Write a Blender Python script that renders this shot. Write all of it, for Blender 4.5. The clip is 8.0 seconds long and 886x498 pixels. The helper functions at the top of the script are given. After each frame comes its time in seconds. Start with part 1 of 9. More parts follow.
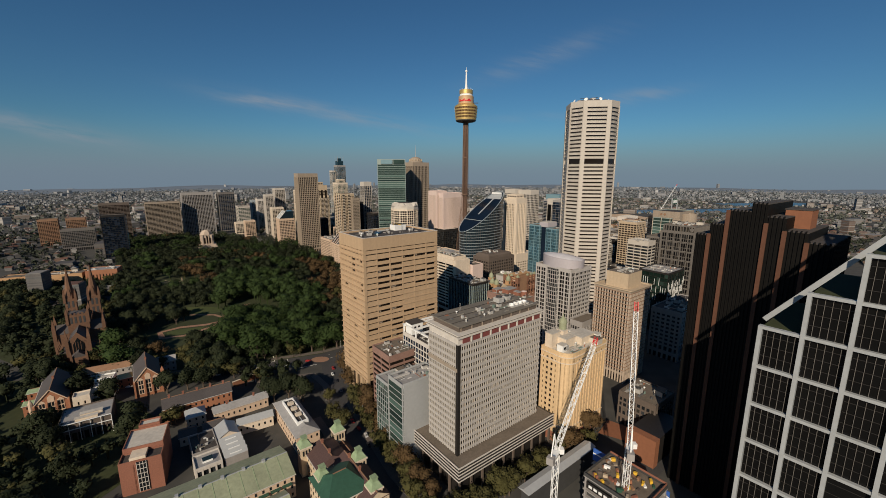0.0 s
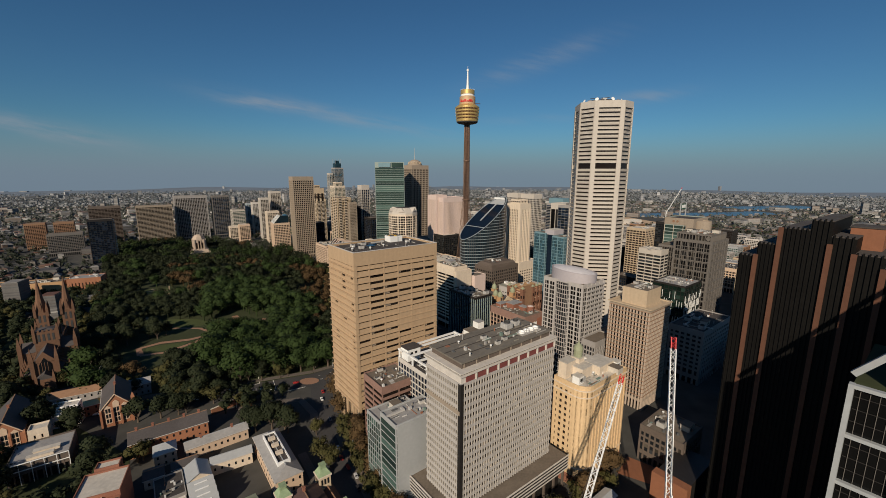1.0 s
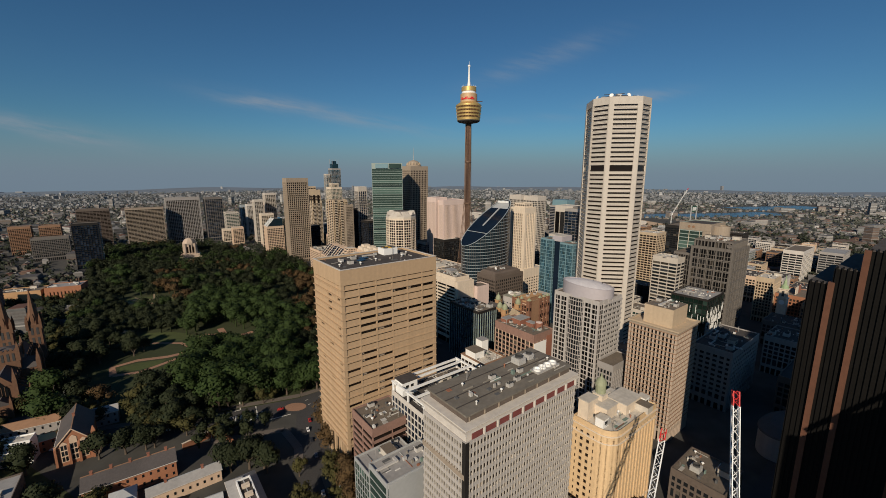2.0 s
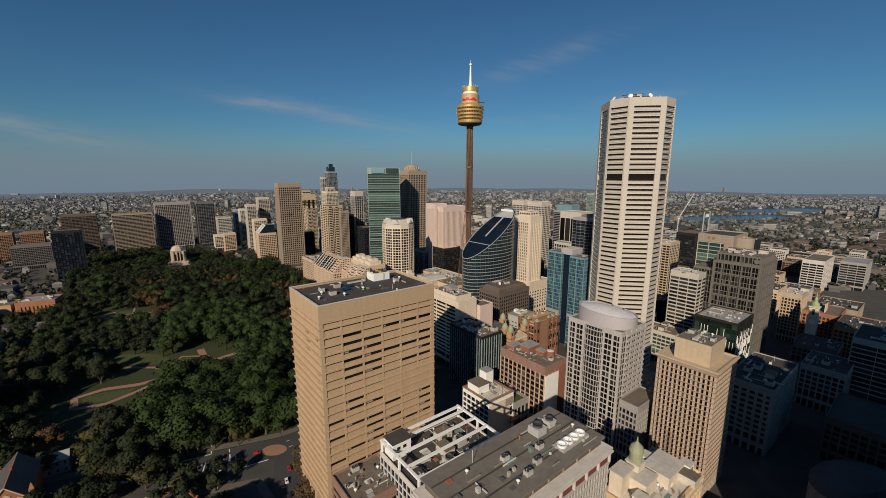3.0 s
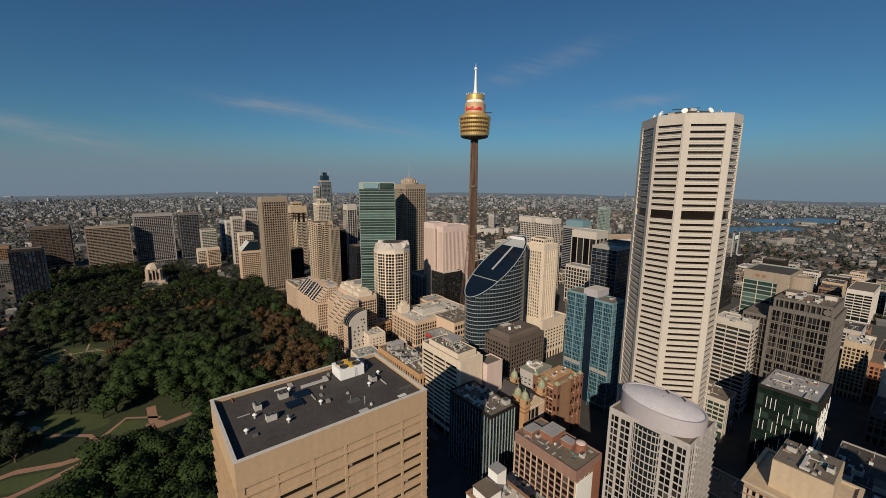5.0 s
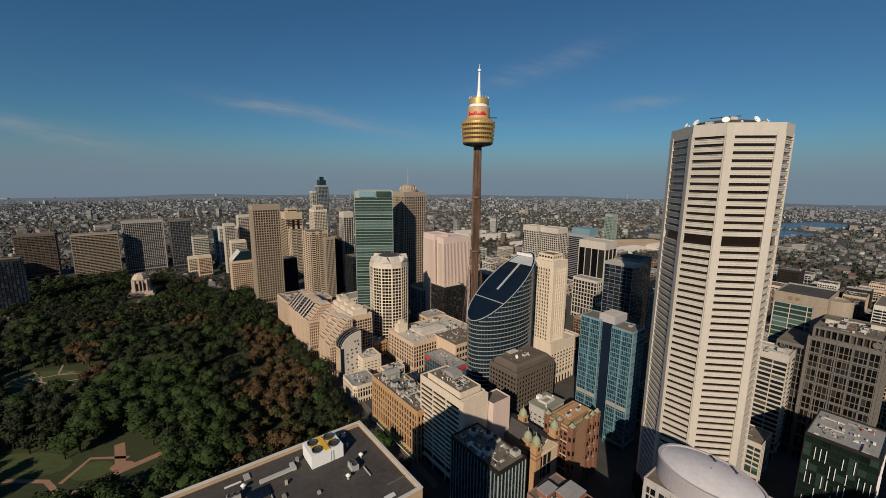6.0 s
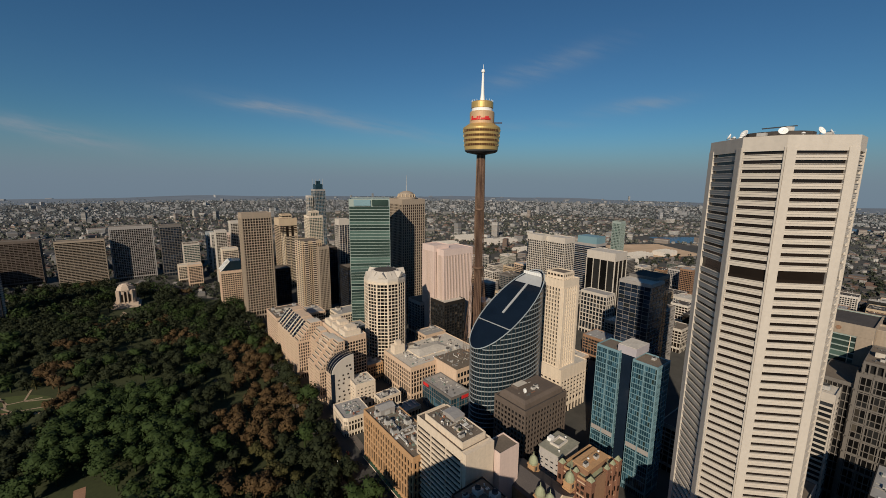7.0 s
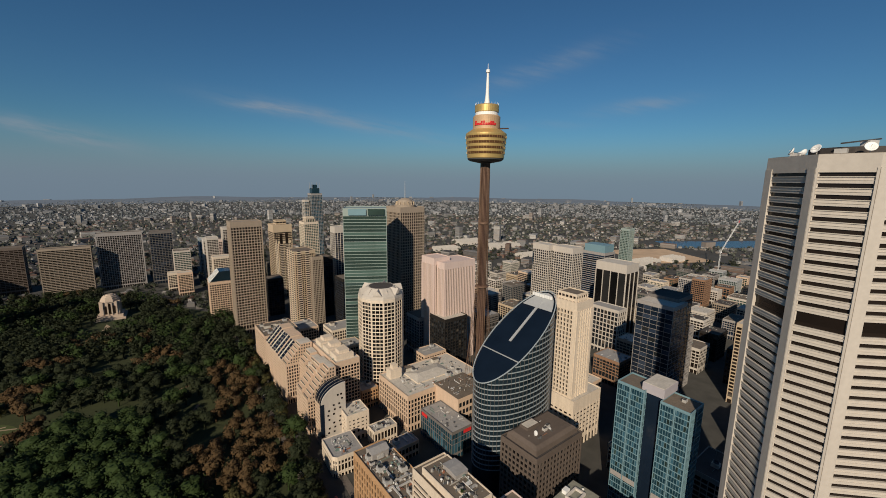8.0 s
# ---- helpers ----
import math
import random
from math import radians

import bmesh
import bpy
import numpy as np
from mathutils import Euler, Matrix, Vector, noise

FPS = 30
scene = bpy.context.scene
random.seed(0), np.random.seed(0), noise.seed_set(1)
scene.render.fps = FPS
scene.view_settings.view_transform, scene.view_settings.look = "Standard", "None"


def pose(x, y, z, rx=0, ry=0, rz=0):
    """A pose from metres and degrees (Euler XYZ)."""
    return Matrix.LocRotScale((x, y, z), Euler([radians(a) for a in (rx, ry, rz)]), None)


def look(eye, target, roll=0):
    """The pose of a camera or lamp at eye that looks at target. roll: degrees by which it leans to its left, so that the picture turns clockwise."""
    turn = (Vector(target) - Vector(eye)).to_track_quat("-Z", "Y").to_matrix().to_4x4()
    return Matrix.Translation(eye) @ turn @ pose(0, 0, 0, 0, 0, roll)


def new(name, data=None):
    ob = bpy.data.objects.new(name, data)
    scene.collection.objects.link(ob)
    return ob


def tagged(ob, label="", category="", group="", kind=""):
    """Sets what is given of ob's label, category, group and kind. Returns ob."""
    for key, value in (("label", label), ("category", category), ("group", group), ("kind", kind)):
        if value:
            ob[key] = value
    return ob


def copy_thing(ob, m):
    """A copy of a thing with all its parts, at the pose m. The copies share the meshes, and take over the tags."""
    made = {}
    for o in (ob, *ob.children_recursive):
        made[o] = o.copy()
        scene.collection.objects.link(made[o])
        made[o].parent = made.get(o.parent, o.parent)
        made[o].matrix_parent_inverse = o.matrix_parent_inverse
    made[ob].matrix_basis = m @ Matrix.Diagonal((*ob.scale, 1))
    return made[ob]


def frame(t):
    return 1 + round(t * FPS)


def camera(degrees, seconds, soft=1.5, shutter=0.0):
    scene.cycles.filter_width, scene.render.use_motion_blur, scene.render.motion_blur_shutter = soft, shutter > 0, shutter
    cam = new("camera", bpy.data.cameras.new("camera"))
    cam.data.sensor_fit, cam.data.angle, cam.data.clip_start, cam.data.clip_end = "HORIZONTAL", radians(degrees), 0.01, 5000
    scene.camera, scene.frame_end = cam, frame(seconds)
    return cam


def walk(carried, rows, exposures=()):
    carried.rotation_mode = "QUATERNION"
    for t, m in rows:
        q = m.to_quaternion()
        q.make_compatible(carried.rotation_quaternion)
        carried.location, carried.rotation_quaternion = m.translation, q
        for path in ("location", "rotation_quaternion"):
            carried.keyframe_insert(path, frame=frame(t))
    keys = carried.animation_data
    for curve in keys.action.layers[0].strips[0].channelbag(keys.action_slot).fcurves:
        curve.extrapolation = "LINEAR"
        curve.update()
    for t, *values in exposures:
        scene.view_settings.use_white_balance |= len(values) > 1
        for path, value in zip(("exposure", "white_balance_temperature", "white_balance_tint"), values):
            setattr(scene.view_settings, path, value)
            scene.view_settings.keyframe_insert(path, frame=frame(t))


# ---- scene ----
import itertools

cam = camera(95.6, 8.0, soft=0.9)
METRES, EYE = 287.0, 165.0
ROWS = [
    (0.0, 0.0, 0.0, 0.0, 0.01, -10.81, -0.06),
    (0.5, -0.0001, 0.0481, 0.0043, 0.01, -10.75, -0.11),
    (1.0, -0.0005, 0.1034, 0.0108, 0.01, -10.57, -0.15),
    (1.5, -0.0011, 0.157, 0.0151, 0.01, -10.65, -0.11),
    (3.0, 0.0006, 0.3492, 0.0442, -0.01, -10.49, -0.08),
    (3.5, 0.0025, 0.4115, 0.0597, 0.01, -10.41, -0.16),
    (4.0, 0.0045, 0.4779, 0.0775, 0.07, -10.3, -0.36),
    (4.5, 0.0043, 0.5394, 0.0944, 0.1, -10.22, -0.42),
    (6.0, 0.003, 0.7255, 0.1423, 0.22, -9.97, -0.53),
    (6.5, 0.003, 0.7863, 0.1577, 0.23, -9.93, -0.58),
    (7.0, 0.004, 0.8509, 0.1734, 0.32, -9.88, -0.63),
    (7.5, 0.004, 0.912, 0.1894, 0.41, -9.92, -0.65),
    (8.0, 0.0049, 0.9767, 0.2044, 0.48, -9.85, -0.69),
]
walk(cam, [(t, pose(METRES * x, METRES * y, EYE + METRES * z, 90 + pitch, roll, yaw))
           for t, x, y, z, yaw, pitch, roll in ROWS])

# ---- sky and sun ----
SUN_AZ, SUN_EL = 198.0, 27.5  # degrees: the side the light comes from, clockwise from ahead, and its height
world = bpy.data.worlds.new("sky")
scene.world = world
world.use_nodes = True
wn, wl = world.node_tree.nodes, world.node_tree.links
bg = wn["Background"]
sky = wn.new("ShaderNodeTexSky")
sky.sky_type = "NISHITA"
sky.sun_disc = False
sky.sun_elevation = radians(SUN_EL)
sky.sun_rotation = radians(SUN_AZ)
sky.altitude = 100
sky.air_density, sky.dust_density, sky.ozone_density = 1.0, 0.25, 4.5
tc = wn.new("ShaderNodeTexCoord")


def sky_math(op, a, b=0.0, c=0.0):
    """One sum of the sky's nodes; the terms are numbers or sockets."""
    node = wn.new("ShaderNodeMath")
    node.operation = op
    for socket, term in zip(node.inputs, (a, b, c)):
        if isinstance(term, (int, float)):
            socket.default_value = term
        else:
            wl.new(term, socket)
    return node.outputs[0]


split = wn.new("ShaderNodeSeparateXYZ")
wl.new(tc.outputs["Generated"], split.inputs["Vector"])
ahead = sky_math("MAXIMUM", split.outputs["Y"], 0.05)
side, lift = sky_math("DIVIDE", split.outputs["X"], ahead), sky_math("DIVIDE", split.outputs["Z"], ahead)
grain_at = wn.new("ShaderNodeCombineXYZ")
wl.new(sky_math("MULTIPLY", side, 7.0), grain_at.inputs["X"])
wl.new(sky_math("MULTIPLY_ADD", lift, 46.0, sky_math("MULTIPLY", side, 9.0)), grain_at.inputs["Y"])
wisp = wn.new("ShaderNodeTexNoise")
wisp.inputs["Scale"].default_value = 1.0
wisp.inputs["Detail"].default_value = 6.0
wisp.inputs["Roughness"].default_value = 0.55
wl.new(grain_at.outputs["Vector"], wisp.inputs["Vector"])
cover = 0.0
# thin wisps of high cloud: place, half length, half width, slope, density
for ox, oz, half, wide, slope, dense in ((-0.95, 0.100, 0.20, 0.024, -0.20, 0.62), (-0.43, 0.165, 0.10, 0.013, -0.07, 0.55), (-0.27, 0.140, 0.26, 0.020, -0.18, 0.42), (0.23, 0.262, 0.15, 0.026, 0.33, 0.34), (0.46, 0.178, 0.11, 0.017, 0.14, 0.36), (0.2, 0.128, 0.14, 0.012, 0.03, 0.16), (-1.9, 0.2, 0.5, 0.05, 0.1, 0.4), (1.7, 0.24, 0.4, 0.04, -0.1, 0.4)):
    dx = sky_math("SUBTRACT", side, ox)
    dz = sky_math("SUBTRACT", sky_math("SUBTRACT", lift, oz), sky_math("MULTIPLY", dx, slope))
    u2 = sky_math("POWER", sky_math("ABSOLUTE", sky_math("DIVIDE", dx, half)), 2.0)
    v2 = sky_math("POWER", sky_math("ABSOLUTE", sky_math("DIVIDE", dz, wide)), 2.0)
    fall = sky_math("EXPONENT", sky_math("MULTIPLY", sky_math("ADD", u2, v2), -1.3))
    cover = sky_math("MULTIPLY_ADD", fall, dense, cover)
shred = wn.new("ShaderNodeMapRange")
shred.inputs["From Min"].default_value, shred.inputs["From Max"].default_value = 0.3, 0.62
wl.new(wisp.outputs["Fac"], shred.inputs["Value"])
mixw = wn.new("ShaderNodeMixRGB")
mixw.inputs["Color2"].default_value = (6.6, 7.2, 8.0, 1)
wl.new(sky_math("MULTIPLY", cover, shred.outputs["Result"]), mixw.inputs["Fac"])
tint = wn.new("ShaderNodeMixRGB")
tint.blend_type = "MULTIPLY"
tint.inputs["Fac"].default_value = 1.0
tint.inputs["Color2"].default_value = (0.62, 1.03, 1.2, 1)
wl.new(sky.outputs["Color"], tint.inputs["Color1"])
wl.new(tint.outputs["Color"], mixw.inputs["Color1"])
low = wn.new("ShaderNodeMapRange")
low.interpolation_type = "SMOOTHERSTEP"
low.inputs["From Min"].default_value, low.inputs["From Max"].default_value = -0.02, 0.125
low.inputs["To Min"].default_value, low.inputs["To Max"].default_value = 0.85, 0.0
wl.new(split.outputs["Z"], low.inputs["Value"])
haze = wn.new("ShaderNodeMixRGB")
haze.inputs["Color2"].default_value = (3.9, 5.1, 6.7, 1)
wl.new(low.outputs["Result"], haze.inputs["Fac"])
wl.new(mixw.outputs["Color"], haze.inputs["Color1"])
wl.new(haze.outputs["Color"], bg.inputs["Color"])
bg.inputs["Strength"].default_value = 0.0445

sun_data = bpy.data.lights.new("sun", "SUN")
sun_data.energy, sun_data.angle, sun_data.color = 4.65, radians(0.5), (1.0, 0.86, 0.68)
sun = new("sun", sun_data)
az, el = radians(SUN_AZ), radians(SUN_EL)
SUN_TO = Vector((math.sin(az) * math.cos(el), math.cos(az) * math.cos(el), math.sin(el)))
sun.matrix_world = look(SUN_TO * 900, (0, 0, 0))
scene.view_settings.exposure = -0.06

# ---- materials ----
G = 38.0  # degrees: the turn of the street grid


def material(name, colour, rough=0.8, metal=0.0, vary=0.25, grain=0.6, stain=0.06, bump=0.15, islands=0.0, objects=0.0, spec=0.4, coord="Object", streak=False):
    """A procedural surface: base colour, fine grain, broad stains, bump, and change from piece to piece."""
    m = bpy.data.materials.new(name)
    m.use_nodes = True
    n, l = m.node_tree.nodes, m.node_tree.links
    p = n["Principled BSDF"]
    p.inputs["Roughness"].default_value, p.inputs["Metallic"].default_value = rough, metal
    p.inputs["Specular IOR Level"].default_value = spec
    tco = n.new("ShaderNodeTexCoord")
    fine, broad = n.new("ShaderNodeTexNoise"), n.new("ShaderNodeTexNoise")
    fine.inputs["Scale"].default_value, fine.inputs["Detail"].default_value = grain, 5.0
    broad.inputs["Scale"].default_value, broad.inputs["Detail"].default_value = stain, 4.0
    src = tco.outputs[coord]
    l.new(src, fine.inputs["Vector"])
    if streak:
        mp = n.new("ShaderNodeMapping")
        mp.inputs["Scale"].default_value = (6.0, 6.0, 0.5)
        l.new(src, mp.inputs["Vector"])
        l.new(mp.outputs["Vector"], broad.inputs["Vector"])
    else:
        l.new(src, broad.inputs["Vector"])
    add = n.new("ShaderNodeMath")
    add.operation = "ADD"
    l.new(fine.outputs["Fac"], add.inputs[0])
    l.new(broad.outputs["Fac"], add.inputs[1])
    last = add.outputs[0]
    size = 1.0
    if islands:
        geo = n.new("ShaderNodeNewGeometry")
        mul = n.new("ShaderNodeMath")
        mul.operation = "MULTIPLY_ADD"
        mul.inputs[1].default_value = islands
        l.new(geo.outputs["Random Per Island"], mul.inputs[0])
        l.new(last, mul.inputs[2])
        last = mul.outputs[0]
        size += islands / 2
    if objects:
        info = n.new("ShaderNodeObjectInfo")
        mul = n.new("ShaderNodeMath")
        mul.operation = "MULTIPLY_ADD"
        mul.inputs[1].default_value = objects
        l.new(info.outputs["Random"], mul.inputs[0])
        l.new(last, mul.inputs[2])
        last = mul.outputs[0]
        size += objects / 2
    cr = n.new("ShaderNodeMapRange")
    cr.inputs["From Min"].default_value, cr.inputs["From Max"].default_value = size - 0.45 * size, size + 0.45 * size
    cr.inputs["To Min"].default_value, cr.inputs["To Max"].default_value = 1.0 - vary, 1.0 + vary
    l.new(last, cr.inputs["Value"])
    vm = n.new("ShaderNodeVectorMath")
    vm.operation = "SCALE"
    vm.inputs[0].default_value = colour
    l.new(cr.outputs["Result"], vm.inputs["Scale"])
    l.new(vm.outputs["Vector"], p.inputs["Base Color"])
    if bump:
        b = n.new("ShaderNodeBump")
        b.inputs["Strength"].default_value, b.inputs["Distance"].default_value = bump, 0.3
        l.new(fine.outputs["Fac"], b.inputs["Height"])
        l.new(b.outputs["Normal"], p.inputs["Normal"])
    return m


def palette(name, colours, rough=0.85, vary=0.2, islands=True, grain=0.5):
    """A surface whose colour is drawn, piece by piece, from a few."""
    m = material(name, (1, 1, 1), rough, vary=vary, grain=grain)
    n, l = m.node_tree.nodes, m.node_tree.links
    geo = n.new("ShaderNodeNewGeometry" if islands else "ShaderNodeObjectInfo")
    ramp = n.new("ShaderNodeValToRGB")
    ramp.color_ramp.interpolation = "CONSTANT"
    els = ramp.color_ramp.elements
    while len(els) < len(colours):
        els.new(0.5)
    for i, c in enumerate(colours):
        els[i].position = i / len(colours)
        els[i].color = (*c, 1)
    l.new(geo.outputs["Random Per Island" if islands else "Random"], ramp.inputs["Fac"])
    for node in n:
        if node.type == "VECT_MATH":
            l.new(ramp.outputs["Color"], node.inputs[0])
    return m


M = {}
M["sandstone"] = material("sandstone_panel", (0.44, 0.31, 0.192), 0.85, vary=0.12, streak=True, stain=0.05)
M["pale"] = material("pale_precast", (0.55, 0.51, 0.46), 0.8, vary=0.14, streak=True)
M["white"] = material("white_concrete", (0.485, 0.44, 0.385), 0.75, vary=0.09, streak=True, stain=0.04)
M["cream"] = material("cream_stone", (0.62, 0.525, 0.415), 0.85, vary=0.15, streak=True)
M["buff"] = material("buff_concrete", (0.46, 0.36, 0.25), 0.85, vary=0.12, streak=True)
M["yellow"] = material("yellow_stone", (0.56, 0.45, 0.315), 0.85, vary=0.15, streak=True)
M["pinkstone"] = material("pink_stone", (0.56, 0.415, 0.30), 0.8, vary=0.12, streak=True)
M["palepink"] = material("pale_pink_concrete", (0.60, 0.475, 0.425), 0.85, vary=0.1, streak=True)
M["brick"] = material("red_brick", (0.25, 0.105, 0.068), 0.9, vary=0.25, grain=1.5)
M["orangebrick"] = material("orange_brick", (0.312, 0.138, 0.075), 0.9, vary=0.25, grain=1.5)
M["gothic"] = material("weathered_brown_sandstone", (0.15, 0.08, 0.048), 0.9, vary=0.3, grain=0.7)
M["honey"] = material("honey_brick", (0.43, 0.26, 0.135), 0.9, vary=0.2, grain=1.0)
M["mauvebrick"] = material("mauve_brown_brick", (0.25, 0.15, 0.118), 0.9, vary=0.2, grain=0.9, streak=True)
M["honeystone"] = material("honey_stone", (0.60, 0.43, 0.25), 0.85, vary=0.16, streak=True)
M["redpanel"] = material("dull_red_panel", (0.19, 0.055, 0.05), 0.7, vary=0.2)
M["browndeck"] = material("brown_grey_roof_deck", (0.165, 0.146, 0.12), 0.9, vary=0.25, stain=0.12)
M["brown"] = material("brown_stone", (0.26, 0.15, 0.09), 0.85, vary=0.2)
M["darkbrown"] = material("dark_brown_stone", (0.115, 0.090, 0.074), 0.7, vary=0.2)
M["taupe"] = material("taupe_concrete", (0.30, 0.245, 0.19), 0.85, vary=0.15, streak=True)
M["greystone"] = material("grey_stone", (0.30, 0.28, 0.265), 0.75, vary=0.12, streak=True)
M["midgrey"] = material("light_grey_stone", (0.40, 0.375, 0.355), 0.75, vary=0.12, streak=True)
M["ribgrey"] = material("warm_grey_rib", (0.44, 0.405, 0.36), 0.8, vary=0.14, streak=True)
M["darkgrey"] = material("dark_grey_stone", (0.15, 0.138, 0.128), 0.75, vary=0.15, streak=True)
M["lilac"] = material("lilac_panel", (0.40, 0.37, 0.39), 0.5, vary=0.08)
M["lilacroof"] = material("pale_lilac_roof_sheet", (0.62, 0.59, 0.60), 0.6, vary=0.12, stain=0.15)
M["mossgrey"] = material("grey_green_roof_sheet", (0.24, 0.235, 0.19), 0.8, vary=0.25, stain=0.12)
M["panelpink"] = material("pale_pinkish_panel", (0.44, 0.35, 0.275), 0.8, vary=0.12, objects=0.3)
M["lightgrey"] = material("light_grey_steel", (0.42, 0.43, 0.43), 0.45, 0.2, vary=0.1)
M["black"] = material("black_granite", (0.018, 0.016, 0.015), 0.55, vary=0.3)
M["blackrib"] = material("dark_bronze_rib", (0.026, 0.023, 0.021), 0.5, 0.2, vary=0.3)
M["terracotta"] = material("terracotta_panel", (0.23, 0.095, 0.05), 0.8, vary=0.15)
M["jet"] = material("jet_black_granite", (0.007, 0.0065, 0.006), 0.6, vary=0.3, spec=0.12)
M["rust"] = material("rust_red_panel", (0.105, 0.044, 0.025), 0.8, vary=0.2, streak=True)
M["frame"] = material("grey_steel_frame", (0.36, 0.375, 0.38), 0.5, 0.1, vary=0.12)
M["blackglass"] = material("black_window_glass", (0.006, 0.006, 0.006), 0.12, vary=0.4, objects=1.0, bump=0, spec=0.25, grain=0.05)
M["greybrown"] = material("grey_brown_stone", (0.14, 0.126, 0.113), 0.8, vary=0.14, streak=True)
M["mansionbrick"] = material("brown_red_brick", (0.20, 0.098, 0.062), 0.9, vary=0.3, grain=1.2, streak=True)
M["tanstone"] = material("tan_concrete", (0.31, 0.25, 0.19), 0.85, vary=0.14, streak=True)
M["slateframe"] = material("slate_blue_frame", (0.33, 0.375, 0.40), 0.45, 0.1, vary=0.1)
M["darkgreen"] = material("dark_green_window_glass", (0.008, 0.018, 0.014), 0.12, vary=0.5, islands=1.0, objects=1.0, bump=0, spec=0.3, grain=0.05)
M["slateglass"] = material("slate_blue_glass", (0.010, 0.020, 0.028), 0.12, vary=0.5, islands=1.0, objects=1.0, bump=0, spec=0.4, grain=0.05)
M["glass"] = material("dark_window_glass", (0.012, 0.014, 0.016), 0.14, vary=0.7, islands=1.0, objects=1.0, bump=0, spec=0.3, grain=0.05)
M["brownglass"] = material("brown_window_glass", (0.014, 0.010, 0.008), 0.16, vary=0.7, islands=1.0, objects=1.0, bump=0, spec=0.3, grain=0.05)
M["greenglass"] = material("green_window_glass", (0.030, 0.052, 0.045), 0.12, vary=0.5, islands=1.0, objects=1.0, bump=0, spec=0.3, grain=0.05)
M["tealglass"] = material("teal_window_glass", (0.014, 0.042, 0.060), 0.1, vary=0.6, islands=1.0, objects=1.0, bump=0, spec=0.3, grain=0.05)
M["blueglass"] = material("navy_window_glass", (0.007, 0.013, 0.024), 0.12, vary=0.5, islands=1.0, objects=1.0, bump=0, spec=0.3, grain=0.05)


def panes_of(key, blind, rough=0.14, spec=0.3):
    """Window panes of one glass: most dark, some paler behind blinds and curtains."""
    r, g, b = GLAZING[key]
    dark, mid = (r, g, b), (r * 2.2 + 0.008, g * 2.2 + 0.008, b * 2.2 + 0.008)
    soft = tuple(0.45 * c for c in blind)
    m = material(key + "_panes", (1, 1, 1), rough, vary=0.3, bump=0, spec=spec, grain=0.05)
    n, l = m.node_tree.nodes, m.node_tree.links
    geo, info, mix = n.new("ShaderNodeNewGeometry"), n.new("ShaderNodeObjectInfo"), n.new("ShaderNodeMath")
    mix.operation = "ADD"
    l.new(geo.outputs["Random Per Island"], mix.inputs[0])
    l.new(info.outputs["Random"], mix.inputs[1])
    fold = n.new("ShaderNodeMath")
    fold.operation = "FRACT"
    l.new(mix.outputs[0], fold.inputs[0])
    ramp = n.new("ShaderNodeValToRGB")
    ramp.color_ramp.interpolation = "CONSTANT"
    els = ramp.color_ramp.elements
    while len(els) < 4:
        els.new(0.5)
    for el, at, c in zip(els, (0.0, 0.66, 0.91, 0.97), (dark, mid, soft, blind)):
        el.position, el.color = at, (*c, 1)
    l.new(fold.outputs[0], ramp.inputs["Fac"])
    for node in n:
        if node.type == "VECT_MATH":
            l.new(ramp.outputs["Color"], node.inputs[0])
    return m


GLAZING = {"glass": (0.012, 0.014, 0.016), "brownglass": (0.014, 0.010, 0.008), "greenglass": (0.030, 0.052, 0.045), "tealglass": (0.014, 0.042, 0.060), "blueglass": (0.007, 0.013, 0.024), "slateglass": (0.010, 0.020, 0.028), "blackglass": (0.006, 0.006, 0.006), "darkgreen": (0.008, 0.018, 0.014)}
for key in GLAZING:
    pale = (0.014, 0.028, 0.022) if key == "darkgreen" else (0.04, 0.07, 0.066) if key in ("greenglass", "tealglass") else (0.035, 0.042, 0.046) if key in ("blueglass", "slateglass") else (0.085, 0.074, 0.06)
    M[key + "_pane"] = panes_of(key, pale)
M["tealframe"] = material("pale_teal_frame", (0.16, 0.265, 0.305), 0.5, vary=0.1)
M["greenframe"] = material("pale_green_frame", (0.27, 0.325, 0.30), 0.5, vary=0.1)
M["roof"] = material("bitumen_roof", (0.15, 0.122, 0.095), 0.95, vary=0.3, stain=0.12, grain=0.8)
M["darkroof"] = material("dark_bitumen_roof", (0.06, 0.052, 0.048), 0.95, vary=0.35, stain=0.1, grain=0.8)
M["greyroof"] = material("grey_roof_sheet", (0.30, 0.29, 0.28), 0.6, vary=0.2, stain=0.1)
M["paleroof"] = material("pale_roof_membrane", (0.50, 0.46, 0.40), 0.8, vary=0.2, stain=0.15)
M["slate"] = material("slate_roof", (0.075, 0.066, 0.064), 0.75, vary=0.3, grain=1.2)
M["maroon"] = material("maroon_slate_roof", (0.085, 0.05, 0.045), 0.8, vary=0.3, grain=1.2)
M["copper"] = material("green_copper", (0.26, 0.34, 0.20), 0.7, vary=0.25)
M["copperdark"] = material("dark_green_copper", (0.03, 0.085, 0.055), 0.6, vary=0.25)
M["mossroof"] = material("weathered_green_roof_sheet", (0.27, 0.29, 0.19), 0.75, vary=0.25, stain=0.1)
M["gold"] = material("gold_panel", (0.62, 0.43, 0.16), 0.42, 0.55, vary=0.12, bump=0)
M["drumpanel"] = material("tan_drum_panel", (0.50, 0.34, 0.20), 0.6, 0.2, vary=0.12)
M["bronzeglass"] = material("bronze_window_glass", (0.075, 0.032, 0.014), 0.2, vary=0.3, bump=0, spec=0.4)
M["shaft"] = material("brown_steel_shaft", (0.075, 0.040, 0.030), 0.6, 0.3, vary=0.25, grain=0.9)
